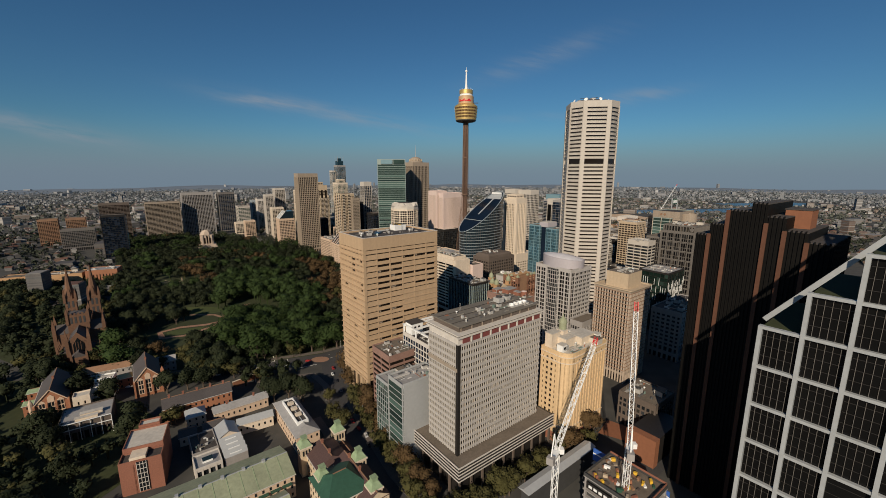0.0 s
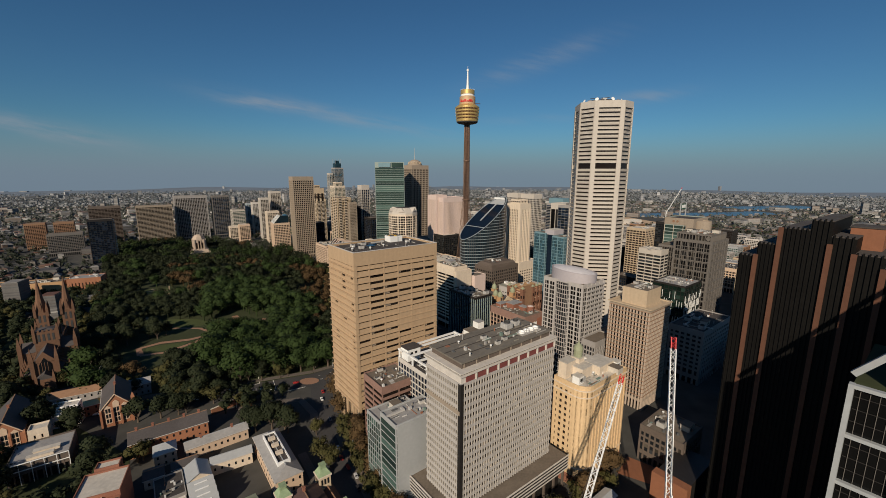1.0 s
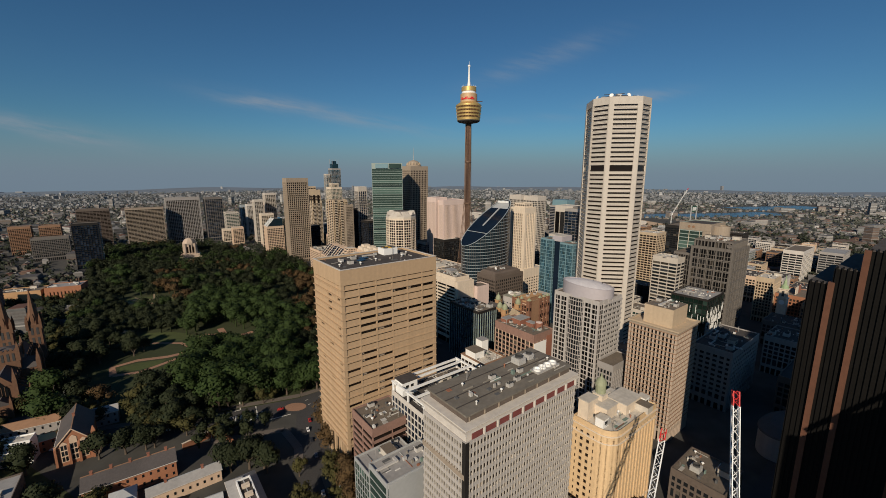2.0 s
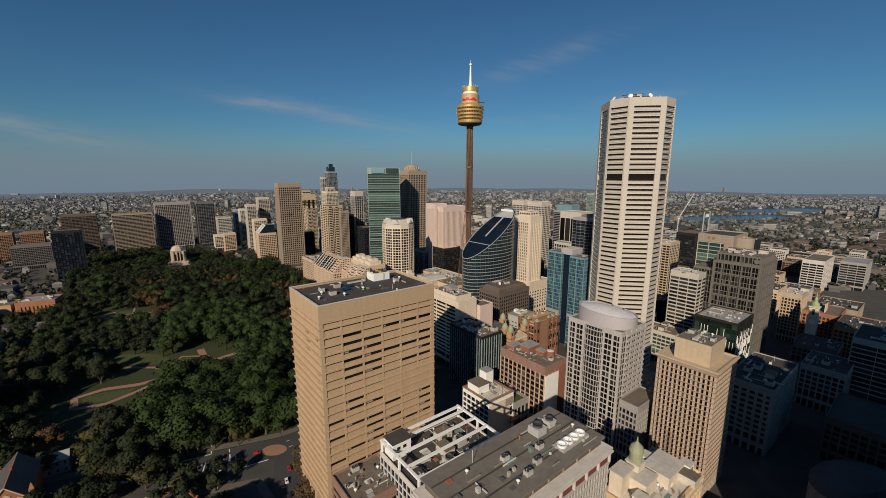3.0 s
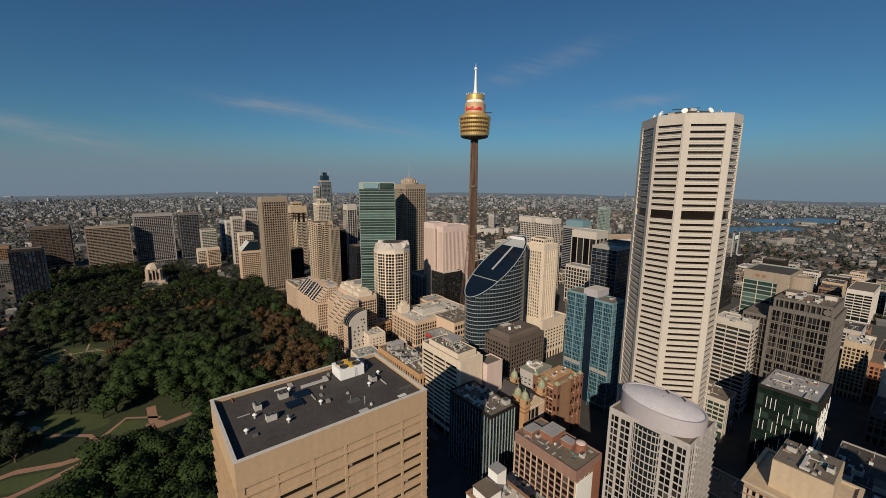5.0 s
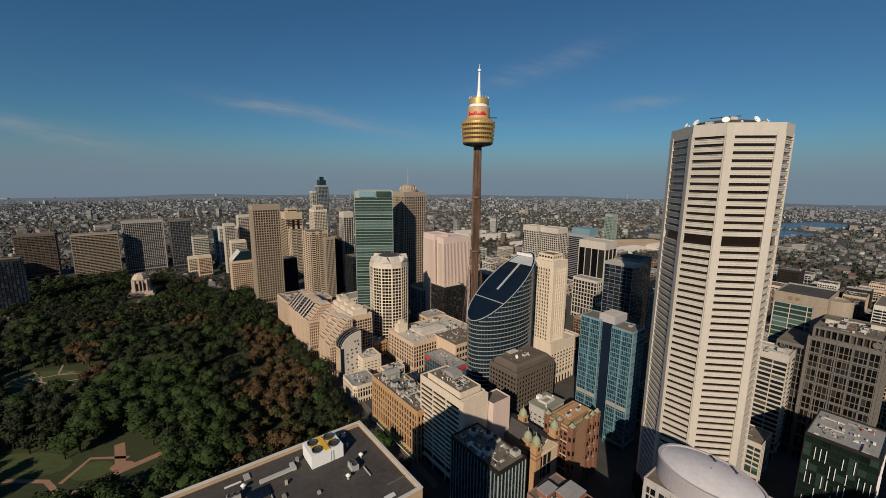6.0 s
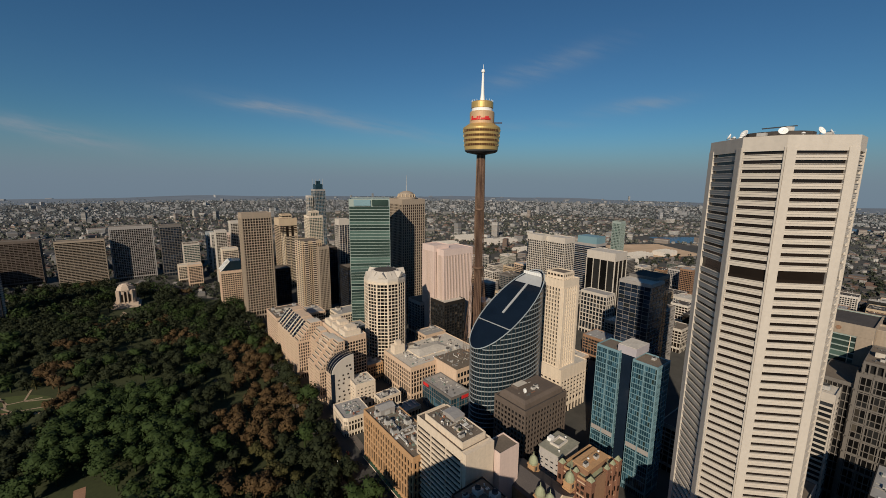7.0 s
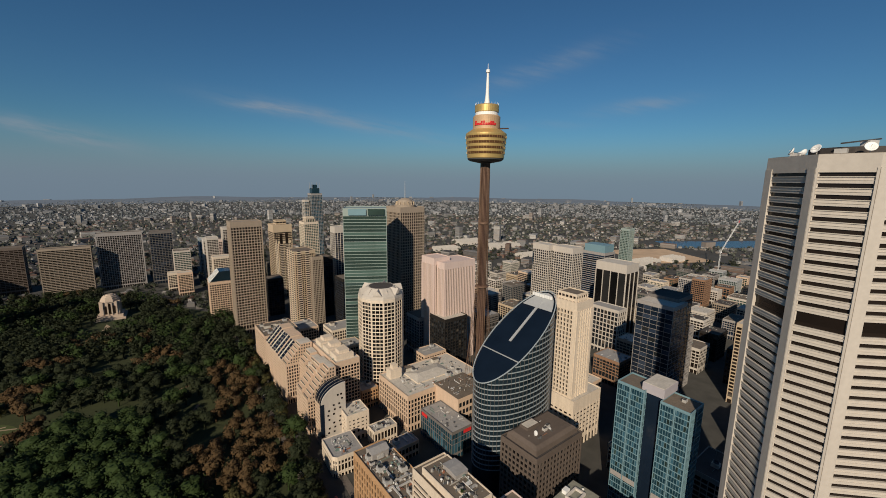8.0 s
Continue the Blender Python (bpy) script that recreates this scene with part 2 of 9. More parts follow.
M["strand"] = material("steel_strand", (0.20, 0.125, 0.085), 0.5, 0.4, vary=0.15, bump=0)
M["paint_white"] = material("white_paint", (0.78, 0.78, 0.76), 0.5, vary=0.06)
M["paint_red"] = material("red_paint", (0.60, 0.03, 0.03), 0.5, vary=0.1)
M["paint_blue"] = material("blue_paint", (0.04, 0.12, 0.42), 0.6, vary=0.15)
M["paint_yellow"] = material("yellow_paint", (0.70, 0.42, 0.04), 0.6, vary=0.15)
M["machine"] = material("galvanised_machine", (0.50, 0.48, 0.45), 0.55, 0.2, vary=0.2, objects=0.8)
M["vent"] = material("dark_vent", (0.05, 0.05, 0.05), 0.7, vary=0.2)
M["asphalt"] = material("asphalt", (0.052, 0.050, 0.050), 0.92, vary=0.3, grain=0.9, stain=0.04)
M["city_ground"] = material("pavement_and_ground", (0.062, 0.060, 0.054), 0.95, vary=0.45, grain=0.08, stain=0.006)
M["paving"] = material("footpath_paving", (0.13, 0.11, 0.095), 0.9, vary=0.25, grain=1.1)
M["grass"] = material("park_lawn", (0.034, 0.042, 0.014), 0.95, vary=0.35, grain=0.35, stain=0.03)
# lighter copy of the lawn above, with sunlight put into its colour
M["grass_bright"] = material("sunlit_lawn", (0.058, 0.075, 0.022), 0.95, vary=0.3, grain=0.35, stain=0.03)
M["gravel"] = material("red_gravel_path", (0.30, 0.17, 0.11), 0.95, vary=0.2, grain=0.8)
M["sandpath"] = material("sandstone_edging", (0.33, 0.25, 0.17), 0.95, vary=0.25, grain=0.8)
M["bark"] = material("bark", (0.10, 0.075, 0.055), 0.95, vary=0.3, grain=2.0)
M["leaf_green"] = material("fig_leaves", (0.025, 0.043, 0.010), 0.8, vary=0.25, islands=0.32, objects=0.4, bump=0, grain=0.3, spec=0.2)
M["leaf_dark"] = material("dark_leaves", (0.019, 0.025, 0.010), 0.8, vary=0.25, islands=0.32, objects=0.4, bump=0, grain=0.3, spec=0.2)
M["leaf_autumn"] = material("autumn_leaves", (0.080, 0.050, 0.022), 0.85, vary=0.25, islands=0.32, objects=0.4, bump=0, grain=0.3, spec=0.2)
M["leaf_olive"] = material("olive_leaves", (0.058, 0.054, 0.018), 0.85, vary=0.25, islands=0.32, objects=0.4, bump=0, grain=0.3, spec=0.2)
M["stripe"] = material("road_paint", (0.62, 0.60, 0.55), 0.8, vary=0.2)
M["water"] = material("harbour_water", (0.05, 0.078, 0.105), 0.25, vary=0.15, grain=0.02)
M["bare_earth"] = material("cleared_earth", (0.52, 0.37, 0.24), 0.95, vary=0.25, grain=0.03, stain=0.01)
M["car"] = palette("car_paint", [(0.5, 0.5, 0.5), (0.03, 0.03, 0.035), (0.75, 0.75, 0.74), (0.2, 0.2, 0.22), (0.35, 0.03, 0.03), (0.7, 0.7, 0.68)], 0.3, 0.05, islands=False)
M["fittings"] = palette("roof_fittings", [(0.45, 0.44, 0.42), (0.10, 0.10, 0.10), (0.62, 0.61, 0.58), (0.24, 0.22, 0.19), (0.28, 0.12, 0.07), (0.16, 0.22, 0.19), (0.36, 0.34, 0.31)])
M["rubber"] = material("tyre_rubber", (0.02, 0.02, 0.02), 0.9)
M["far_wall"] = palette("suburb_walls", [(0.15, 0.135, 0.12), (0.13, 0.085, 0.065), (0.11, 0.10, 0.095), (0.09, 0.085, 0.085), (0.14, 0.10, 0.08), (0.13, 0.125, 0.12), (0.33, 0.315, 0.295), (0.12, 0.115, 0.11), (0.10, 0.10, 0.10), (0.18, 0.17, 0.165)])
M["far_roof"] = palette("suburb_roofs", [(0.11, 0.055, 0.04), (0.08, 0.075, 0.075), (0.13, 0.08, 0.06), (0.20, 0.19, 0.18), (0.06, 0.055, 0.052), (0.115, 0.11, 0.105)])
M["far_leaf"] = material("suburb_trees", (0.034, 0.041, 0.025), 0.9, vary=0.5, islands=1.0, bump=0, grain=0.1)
# mid and far suburbs: distance haze put into the base colours, paler and greyer
M["far_leaf_haze"] = material("far_trees", (0.15, 0.168, 0.175), 0.95, vary=0.4, islands=1.0, bump=0, grain=0.1)
M["far_haze_mix"] = palette("far_haze_suburb", [(0.19, 0.20, 0.215), (0.22, 0.225, 0.235), (0.20, 0.21, 0.22), (0.24, 0.235, 0.235), (0.42, 0.42, 0.42), (0.19, 0.20, 0.21), (0.25, 0.24, 0.235), (0.21, 0.215, 0.225), (0.20, 0.21, 0.22), (0.30, 0.30, 0.305)])
M["mid_leaf_haze"] = material("mid_distance_trees", (0.092, 0.100, 0.082), 0.95, vary=0.4, islands=0.8, bump=0, grain=0.1)
M["mid_haze_mix"] = palette("mid_haze_walls", [(0.20, 0.19, 0.18), (0.22, 0.18, 0.15), (0.18, 0.18, 0.18), (0.32, 0.305, 0.285), (0.20, 0.17, 0.15), (0.17, 0.17, 0.17), (0.44, 0.43, 0.41), (0.20, 0.195, 0.19)])
M["mid_roof_haze"] = palette("mid_haze_roofs", [(0.16, 0.10, 0.08), (0.12, 0.12, 0.125), (0.17, 0.12, 0.10), (0.27, 0.265, 0.26), (0.11, 0.11, 0.115), (0.15, 0.15, 0.15)])
# backdrop hills: the horizon's haze is put into their base colour
M["hills"] = material("haze_coloured_hills", (0.17, 0.205, 0.25), 1.0, vary=0.12, grain=0.01, stain=0.002, bump=0, spec=0.0)


# ---- building blocks ----
class Geo:
    """Gathers corners and faces for one mesh."""

    def __init__(self):
        self.v, self.f, self.n = [], [], {}

    def prism(self, poly, z0, z1, top=None):
        """An upright prism over a polygon that runs anticlockwise; top: another polygon for the upper end."""
        n, a = len(poly), len(self.v)
        self.v += [(x, y, z0) for x, y in poly] + [(x, y, z1) for x, y in (top or poly)]
        self.f += [tuple(range(a + n - 1, a - 1, -1)), tuple(range(a + n, a + 2 * n))]
        self.f += [(a + i, a + (i + 1) % n, a + n + (i + 1) % n, a + n + i) for i in range(n)]
        return self

    def box(self, x0, x1, y0, y1, z0, z1):
        return self.prism([(x0, y0), (x1, y0), (x1, y1), (x0, y1)], z0, z1)

    def bar(self, a, b, w, d=None):
        """A square bar from a to b."""
        a, b = Vector(a), Vector(b)
        t = (b - a).normalized()
        s = t.cross(Vector((0, 0, 1)))
        s = s.normalized() if s.length > 1e-3 else Vector((1, 0, 0))
        u = s.cross(t) * (d or w) / 2
        s = s * w / 2
        k = len(self.v)
        self.v += [tuple(p + i * s + j * u) for p in (a, b) for i, j in ((-1, -1), (1, -1), (1, 1), (-1, 1))]
        self.f += [(k, k + 1, k + 2, k + 3), (k + 7, k + 6, k + 5, k + 4)]
        self.f += [(k + (i + 1) % 4, k + i, k + 4 + i, k + 4 + (i + 1) % 4) for i in range(4)]
        return self

    def lathe(self, profile, n=24, cx=0.0, cy=0.0, sx=1.0, sy=1.0):
        """A turned shape from (radius, height) pairs, closed below and above."""
        a = len(self.v)
        for r, z in profile:
            self.v += [(cx + sx * r * math.cos(2 * math.pi * i / n), cy + sy * r * math.sin(2 * math.pi * i / n), z) for i in range(n)]
        for k in range(len(profile) - 1):
            self.f += [(a + k * n + i, a + k * n + (i + 1) % n, a + (k + 1) * n + (i + 1) % n, a + (k + 1) * n + i) for i in range(n)]
        self.f += [tuple(range(a + n - 1, a - 1, -1)), tuple(range(a + (len(profile) - 1) * n, a + len(profile) * n))]
        return self

    def gable(self, x0, x1, y0, y1, z0, z1, over=0.5, hip=0.0, ends=True):
        """A roof with its ridge along x; hip: how far the ridge's ends are drawn in."""
        a, ym = len(self.v), (y0 + y1) / 2
        self.v += [(x0 - over, y0 - over, z0), (x1 + over, y0 - over, z0), (x1 + over, y1 + over, z0), (x0 - over, y1 + over, z0), (x0 - over + hip, ym, z1), (x1 + over - hip, ym, z1)]
        self.f += [(a, a + 1, a + 5, a + 4), (a + 2, a + 3, a + 4, a + 5), (a + 3, a + 2, a + 1, a)]
        if ends:
            self.f += [(a + 1, a + 2, a + 5), (a + 3, a, a + 4)]
        return self

    def rim(self, poly, inner, z0, z1):
        """A closed parapet between two outlines."""
        n, a = len(poly), len(self.v)
        self.v += [(x, y, z) for loop in (poly, inner) for z in (z0, z1) for x, y in loop]
        for i in range(n):
            j = (i + 1) % n
            o0, o1, p0, p1 = a + i, a + j, a + n + i, a + n + j
            i0, i1, q0, q1 = a + 2 * n + i, a + 2 * n + j, a + 3 * n + i, a + 3 * n + j
            self.f += [(o0, o1, p1, p0), (p0, p1, q1, q0), (q0, q1, i1, i0), (i0, i1, o1, o0)]
        return self

    def mesh(self, name, mat, smooth=False):
        me = bpy.data.meshes.new(name)
        me.from_pydata(self.v, [], self.f)
        me.materials.append(mat)
        if smooth:
            me.shade_smooth()
        if self.n:
            me.normals_split_custom_set([self.n.get(i, (0, 0, 0)) for i, q in enumerate(self.f) for c in q])
        return me


def thing(name, label, category, x, y, z=0.0, yaw=G, group="", kind=""):
    ob = new(name)
    ob.empty_display_size = 2.0
    ob.matrix_basis = pose(x, y, z, 0, 0, yaw)
    return tagged(ob, label, category, group, kind)


def part(name, geo, mat, parent, label="", kind="", smooth=False):
    ob = new(name, geo.mesh(name, mat, smooth) if isinstance(geo, Geo) else geo)
    ob.parent = parent
    return tagged(ob, label, kind=kind)


def single(name, geo, mat, label, category, kind="", x=0.0, y=0.0, z=0.0, yaw=0.0, smooth=False):
    ob = new(name, geo.mesh(name, mat, smooth))
    ob.matrix_basis = pose(x, y, z, 0, 0, yaw)
    return tagged(ob, label, category, kind=kind)


def rect(du, dv):
    return [(0, 0), (du, 0), (du, dv), (0, dv)]


def ring(rx, ry, n, cx=0.0, cy=0.0, turn=0.0):
    return [(cx + rx * math.cos(2 * math.pi * i / n + turn), cy + ry * math.sin(2 * math.pi * i / n + turn)) for i in range(n)]


def inset(poly, d):
    """The polygon with every side moved inwards by d."""
    out, n = [], len(poly)
    for i in range(n):
        p, a, b = Vector(poly[i]), Vector(poly[i - 1]), Vector(poly[(i + 1) % n])
        e, f = (p - a).normalized(), (b - p).normalized()
        ne, nf = Vector((-e.y, e.x)), Vector((-f.y, f.x))
        k = d / max(0.2, 1 + ne.dot(nf))
        q = p + (ne + nf) * k
        out.append((q.x, q.y))
    return out


def upright(geo, p, e, nrm, w, out, back, z0, z1):
    """An upright bar on a facade at p, along e, standing out by out and reaching back."""
    a, b = p - e * w / 2, p + e * w / 2
    geo.prism([tuple(a + nrm * out), tuple(b + nrm * out), tuple(b - nrm * back), tuple(a - nrm * back)], z0, z1)


def face_at(geo, p, e, w, z0, z1):
    """One pane of a facade round p, along e."""
    a, b, k = p - e * w / 2, p + e * w / 2, len(geo.v)
    geo.v += [(a.x, a.y, z0), (b.x, b.y, z0), (b.x, b.y, z1), (a.x, a.y, z1)]
    geo.f.append((k, k + 1, k + 2, k + 3))


def local(x, y, yaw, u, v):
    c, s = math.cos(radians(yaw)), math.sin(radians(yaw))
    return x + c * u - s * v, y + s * u + c * v


def adopt(ob, owner):
    """Makes the parts of a piece that belongs to a building the building's own."""
    m = owner.matrix_basis.inverted() @ ob.matrix_basis
    for c in list(ob.children):
        c.matrix_basis = m @ c.matrix_basis
        c.parent = owner
    bpy.data.objects.remove(ob)


FOOT = []


def tower(name, label, x, y, poly, h, wall="pale", glass="glass", floor=3.7, bay=4.0, band=1.7, pier=0.8, depth=0.7, proud=0.12,
          base=7.0, crown=4.0, yaw=G, roof="roof", category="office building", group="", cells=0, corner=0.0, z0=0.0, bars=None, panes=True):
    """A building on a polygon: glass core, a spandrel a floor, piers a bay, parapet, roof, and the panes of the sides that are seen."""
    t = thing(name, label, category, x, y, z0, yaw, group)
    if pier < 1.6 and band < 2.3:
        band, pier = band * 0.68, pier * 0.7
    cells = cells if y < 400 else min(cells, 22)
    panes = panes and glass in GLAZING
    cells = cells if glass in GLAZING else 0
    n = max(1, round((h - base - crown) / floor))
    f = (h - base - crown) / n
    part("core", Geo().prism(inset(poly, depth), 0, h - crown), M[glass], t)
    mid = sum((Vector(p) for p in poly), Vector((0, 0))) / len(poly)
    FOOT.append((*local(x, y, yaw, mid.x, mid.y), max((Vector(p) - mid).length for p in poly)))
    w, sp = Geo(), Geo()
    if cells:
        part("base_band", Geo().prism(poly, base - 1.4, base), M[wall], t)
    else:
        sp.prism(poly, base - 1.4, base)
    slab = Geo().prism(poly, 0, band).mesh("spandrel", M[wall])
    for i in range(n):
        z = base + i * f + (f - band if i else 0)
        if cells:
            part("spandrel", slab, None, t).matrix_basis = pose(0, 0, z)
        else:
            sp.prism(poly, z, z + band)
    w.prism(poly, h - crown - 0.05, h - 1.0)
    w.rim(poly, inset(poly, 0.4), h - 1.0, h)
    piers = Geo()
    where = []
    turn = Matrix.Rotation(radians(yaw), 2)
    for i in range(len(poly)):
        a, b = Vector(poly[i]), Vector(poly[(i + 1) % len(poly)])
        e = (b - a).normalized()
        nrm = Vector((e.y, -e.x))
        nb = max(1, round((b - a).length / bay)) if bay else 1
        step = (b - a).length / nb
        if pier > 0:
            for k in range(nb + 1):
                s = min(max(k * step, pier / 2), (b - a).length - pier / 2)
                wide = max(pier, corner) if k in (0, nb) else pier
                s = min(max(s, wide / 2), (b - a).length - wide / 2)
                upright(piers, a + e * s, e, nrm, wide, proud, depth + 0.1, 0, h - crown + (0 if proud < 0 else -0.06))
        mid = turn @ ((a + b) / 2) + Vector((x, y))
        facing = (turn @ nrm).dot((Vector((0, 140)) - mid).normalized())
        if facing > 0.05:
            for r in range(n):
                for k in range(nb):
                    where.append((base + (r + 0.5) * f + (band / 2 if r == 0 else -band / 2), a + e * (k + 0.5) * step, e, nrm, step - pier, f - band))
    if not cells and not bars:
        sp.f += [tuple(len(sp.v) + i for i in q) for q in piers.f]
        sp.v += piers.v
    part("wall", w, M[wall], t)
    if not cells:
        part("facade_grid", sp, M[wall], t, kind="stuff")
    if pier > 0 and (cells or bars):
        part("pier_grid", piers, M[bars or wall], t, kind="stuff")
    part("roof_deck", Geo().prism(inset(poly, 0.42), h - 1.02, h - 0.85), M[roof], t)
    where.sort(key=lambda q: -q[0])
    kept = {}
    for z, p, e, nrm, pw, ph in where[:cells]:
        key = (round(pw, 2), round(ph, 2))
        if key not in kept:
            g = Geo().box(-pw / 2, pw / 2, -0.06, 0.06, -ph / 2, ph / 2)
            kept[key] = g.mesh("window", M[glass + "_pane"])
        ob = part("window", kept[key], None, t)
        q = p - nrm * (depth - 0.05)
        ob.matrix_basis = pose(q.x, q.y, z, 0, 0, math.degrees(math.atan2(e.y, e.x)))
    if panes and cells < len(where):
        g = Geo()
        for z, p, e, nrm, pw, ph in where[cells:]:
            q = p - nrm * (depth - 0.05)
            face_at(g, q + nrm * 0.06, e, pw, z - ph / 2, z + ph / 2)
        part("window_panes", g, M[glass + "_pane"], t, kind="stuff")
    return t


PROTO = {}


def place(kind, x, y, z, yaw=G, k=1.0):
    """A repeat of one of the small things below, on its support at z."""
    if kind not in PROTO:
        PROTO[kind] = MAKERS[kind]()
        PROTO[kind].matrix_basis = pose(x, y, z, 0, 0, yaw)
        return PROTO[kind]
    return copy_thing(PROTO[kind], pose(x, y, z, 0, 0, yaw) @ Matrix.Diagonal((k, k, k, 1)))


def make_unit():
    t = thing("roof_unit", "grey metal air-conditioning unit on a roof", "roof unit", 0, 0, group="roof units")
    casing = part("casing", Geo().box(-1.6, 1.6, -1.1, 1.1, 0.25, 1.9).box(-1.5, 1.5, -1.0, -0.7, 0, 0.25).box(-1.5, 1.5, 0.7, 1.0, 0, 0.25), M["machine"], t)
    part("fan", Geo().lathe([(0.75, 1.9), (0.8, 2.2), (0.7, 2.2), (0.65, 1.95)], 12, -0.75), M["vent"], casing)
    part("fan", Geo().lathe([(0.75, 1.9), (0.8, 2.2), (0.7, 2.2), (0.65, 1.95)], 12, 0.8), M["vent"], casing)
    return t


def make_room():
    t = thing("plant_room", "pale rendered plant room on a roof", "plant room", 0, 0, group="plant rooms")
    room = part("wall", Geo().box(-3.5, 3.5, -2.5, 2.5, 0, 3.4), M["paleroof"], t)
    part("roof", Geo().box(-3.7, 3.7, -2.7, 2.7, 3.4, 3.65), M["roof"], t)
    part("louvre", Geo().box(-2.4, 0.4, -2.62, -2.45, 0.8, 2.6), M["vent"], room)
    part("door", Geo().box(1.5, 2.5, -2.6, -2.45, 0, 2.1), M["greystone"], room)
    return t


def make_pipe():
    t = thing("roof_vent", "small white vent cowl on a roof", "roof vent", 0, 0, group="roof vents")
    part("pipe", Geo().lathe([(0.35, 0), (0.35, 1.1)], 10), M["machine"], t)
    part("cowl", Geo().lathe([(0.7, 1.1), (0.75, 1.35), (0.2, 1.75)], 10), M["paint_white"], t)
    return t


def make_dish():
    t = thing("satellite_dish", "white satellite dish on a roof", "satellite dish", 0, 0, group="satellite dishes")
    g = Geo().lathe([(0.2, 0.0), (1.0, 0.25), (1.7, 0.8), (1.62, 0.86), (0.9, 0.35), (0.1, 0.12)], 16)
    turn = pose(0, 0, 2.0, 62, 0, 0)
    g.v = [tuple(turn @ Vector(p)) for p in g.v]
    part("dish", g, M["paint_white"], t, smooth=True)
    part("mast", Geo().lathe([(0.18, 0), (0.14, 2.1)], 8), M["machine"], t)
    part("feed_arm", Geo().bar((0, 0.1, 2.1), (0, -1.5, 2.9), 0.09), M["machine"], t)
    return t


def make_tank():
    t = thing("cooling_tower", "ribbed cooling tower unit on a roof", "cooling tower", 0, 0, group="cooling towers")
    part("body", Geo().box(-2.2, 2.2, -2.2, 2.2, 0.5, 3.2), M["machine"], t)
    part("fan_cowl", Geo().lathe([(1.7, 3.2), (1.55, 3.6), (1.7, 4.1), (1.5, 4.1), (1.4, 3.4)], 16), M["vent"], t)
    g = Geo()
    for i in range(7):
        g.box(-2.26, 2.26, -2.26, 2.26, 0.7 + i * 0.34, 0.78 + i * 0.34)
    part("louvres", g, M["lightgrey"], t)
    return t


def make_duct():
    t = thing("roof_duct", "long grey metal duct on a roof", "roof duct", 0, 0, group="roof ducts")
    part("duct", Geo().box(-5, 5, -0.5, 0.5, 0.4, 1.2).box(4.0, 5.2, -0.6, 2.4, 0.35, 1.25), M["machine"], t)
    part("stand", Geo().box(-4, -3.8, -0.6, 0.6, 0, 0.4).box(2, 2.2, -0.6, 0.6, 0, 0.4), M["vent"], t)
    return t


def make_car():
    t = thing("car", "parked or waiting car on the road", "car", 0, 0, group="cars")
    g = Geo().prism([(-2.2, -0.9), (2.2, -0.9), (2.2, 0.9), (-2.2, 0.9)], 0.35, 0.95)
    g.prism([(-1.6, -0.82), (1.1, -0.82), (1.1, 0.82), (-1.6, 0.82)], 0.95, 1.5, [(-1.2, -0.65), (0.5, -0.65), (0.5, 0.65), (-1.2, 0.65)])
    part("body", g, M["car"], t)
    part("windscreen", Geo().prism([(0.62, -0.7), (1.16, -0.7), (1.16, 0.7), (0.62, 0.7)], 1.0, 1.44, [(0.3, -0.6), (0.6, -0.6), (0.6, 0.6), (0.3, 0.6)]), M["glass"], t)
    for cx in (-1.35, 1.35):
        for cy in (-0.92, 0.72):
            w = Geo().lathe([(0.33, 0), (0.33, 0.2)], 10)
            w.v = [(px + cx, pz + cy, py + 0.33) for px, py, pz in w.v]
            part("wheel", w, M["rubber"], t)
    return t


MAKERS = {"unit": make_unit, "room": make_room, "pipe": make_pipe, "dish": make_dish, "tank": make_tank, "duct": make_duct, "car": make_car}


def clutter(x, y, du, dv, z, n, seed, yaw=G, kinds=("unit", "pipe", "duct", "unit", "room", "tank")):
    """Roof machinery strewn over a rectangle at height z."""
    rnd = random.Random(seed)
    used = []
    for i in range(n * 6):
        if len(used) >= n:
            break
        u, v = rnd.uniform(0.12, 0.88) * du, rnd.uniform(0.12, 0.88) * dv
        if any(abs(u - a) < 5.5 and abs(v - b) < 5.5 for a, b in used):
            continue
        kind = rnd.choice(kinds)
        if kind in ("room", "duct") and min(du, dv) < 14:
            kind = "unit"
        used.append((u, v))
        px, py = local(x, y, yaw, u, v)
        place(kind, px, py, z, yaw + rnd.choice((0, 90, 180)))


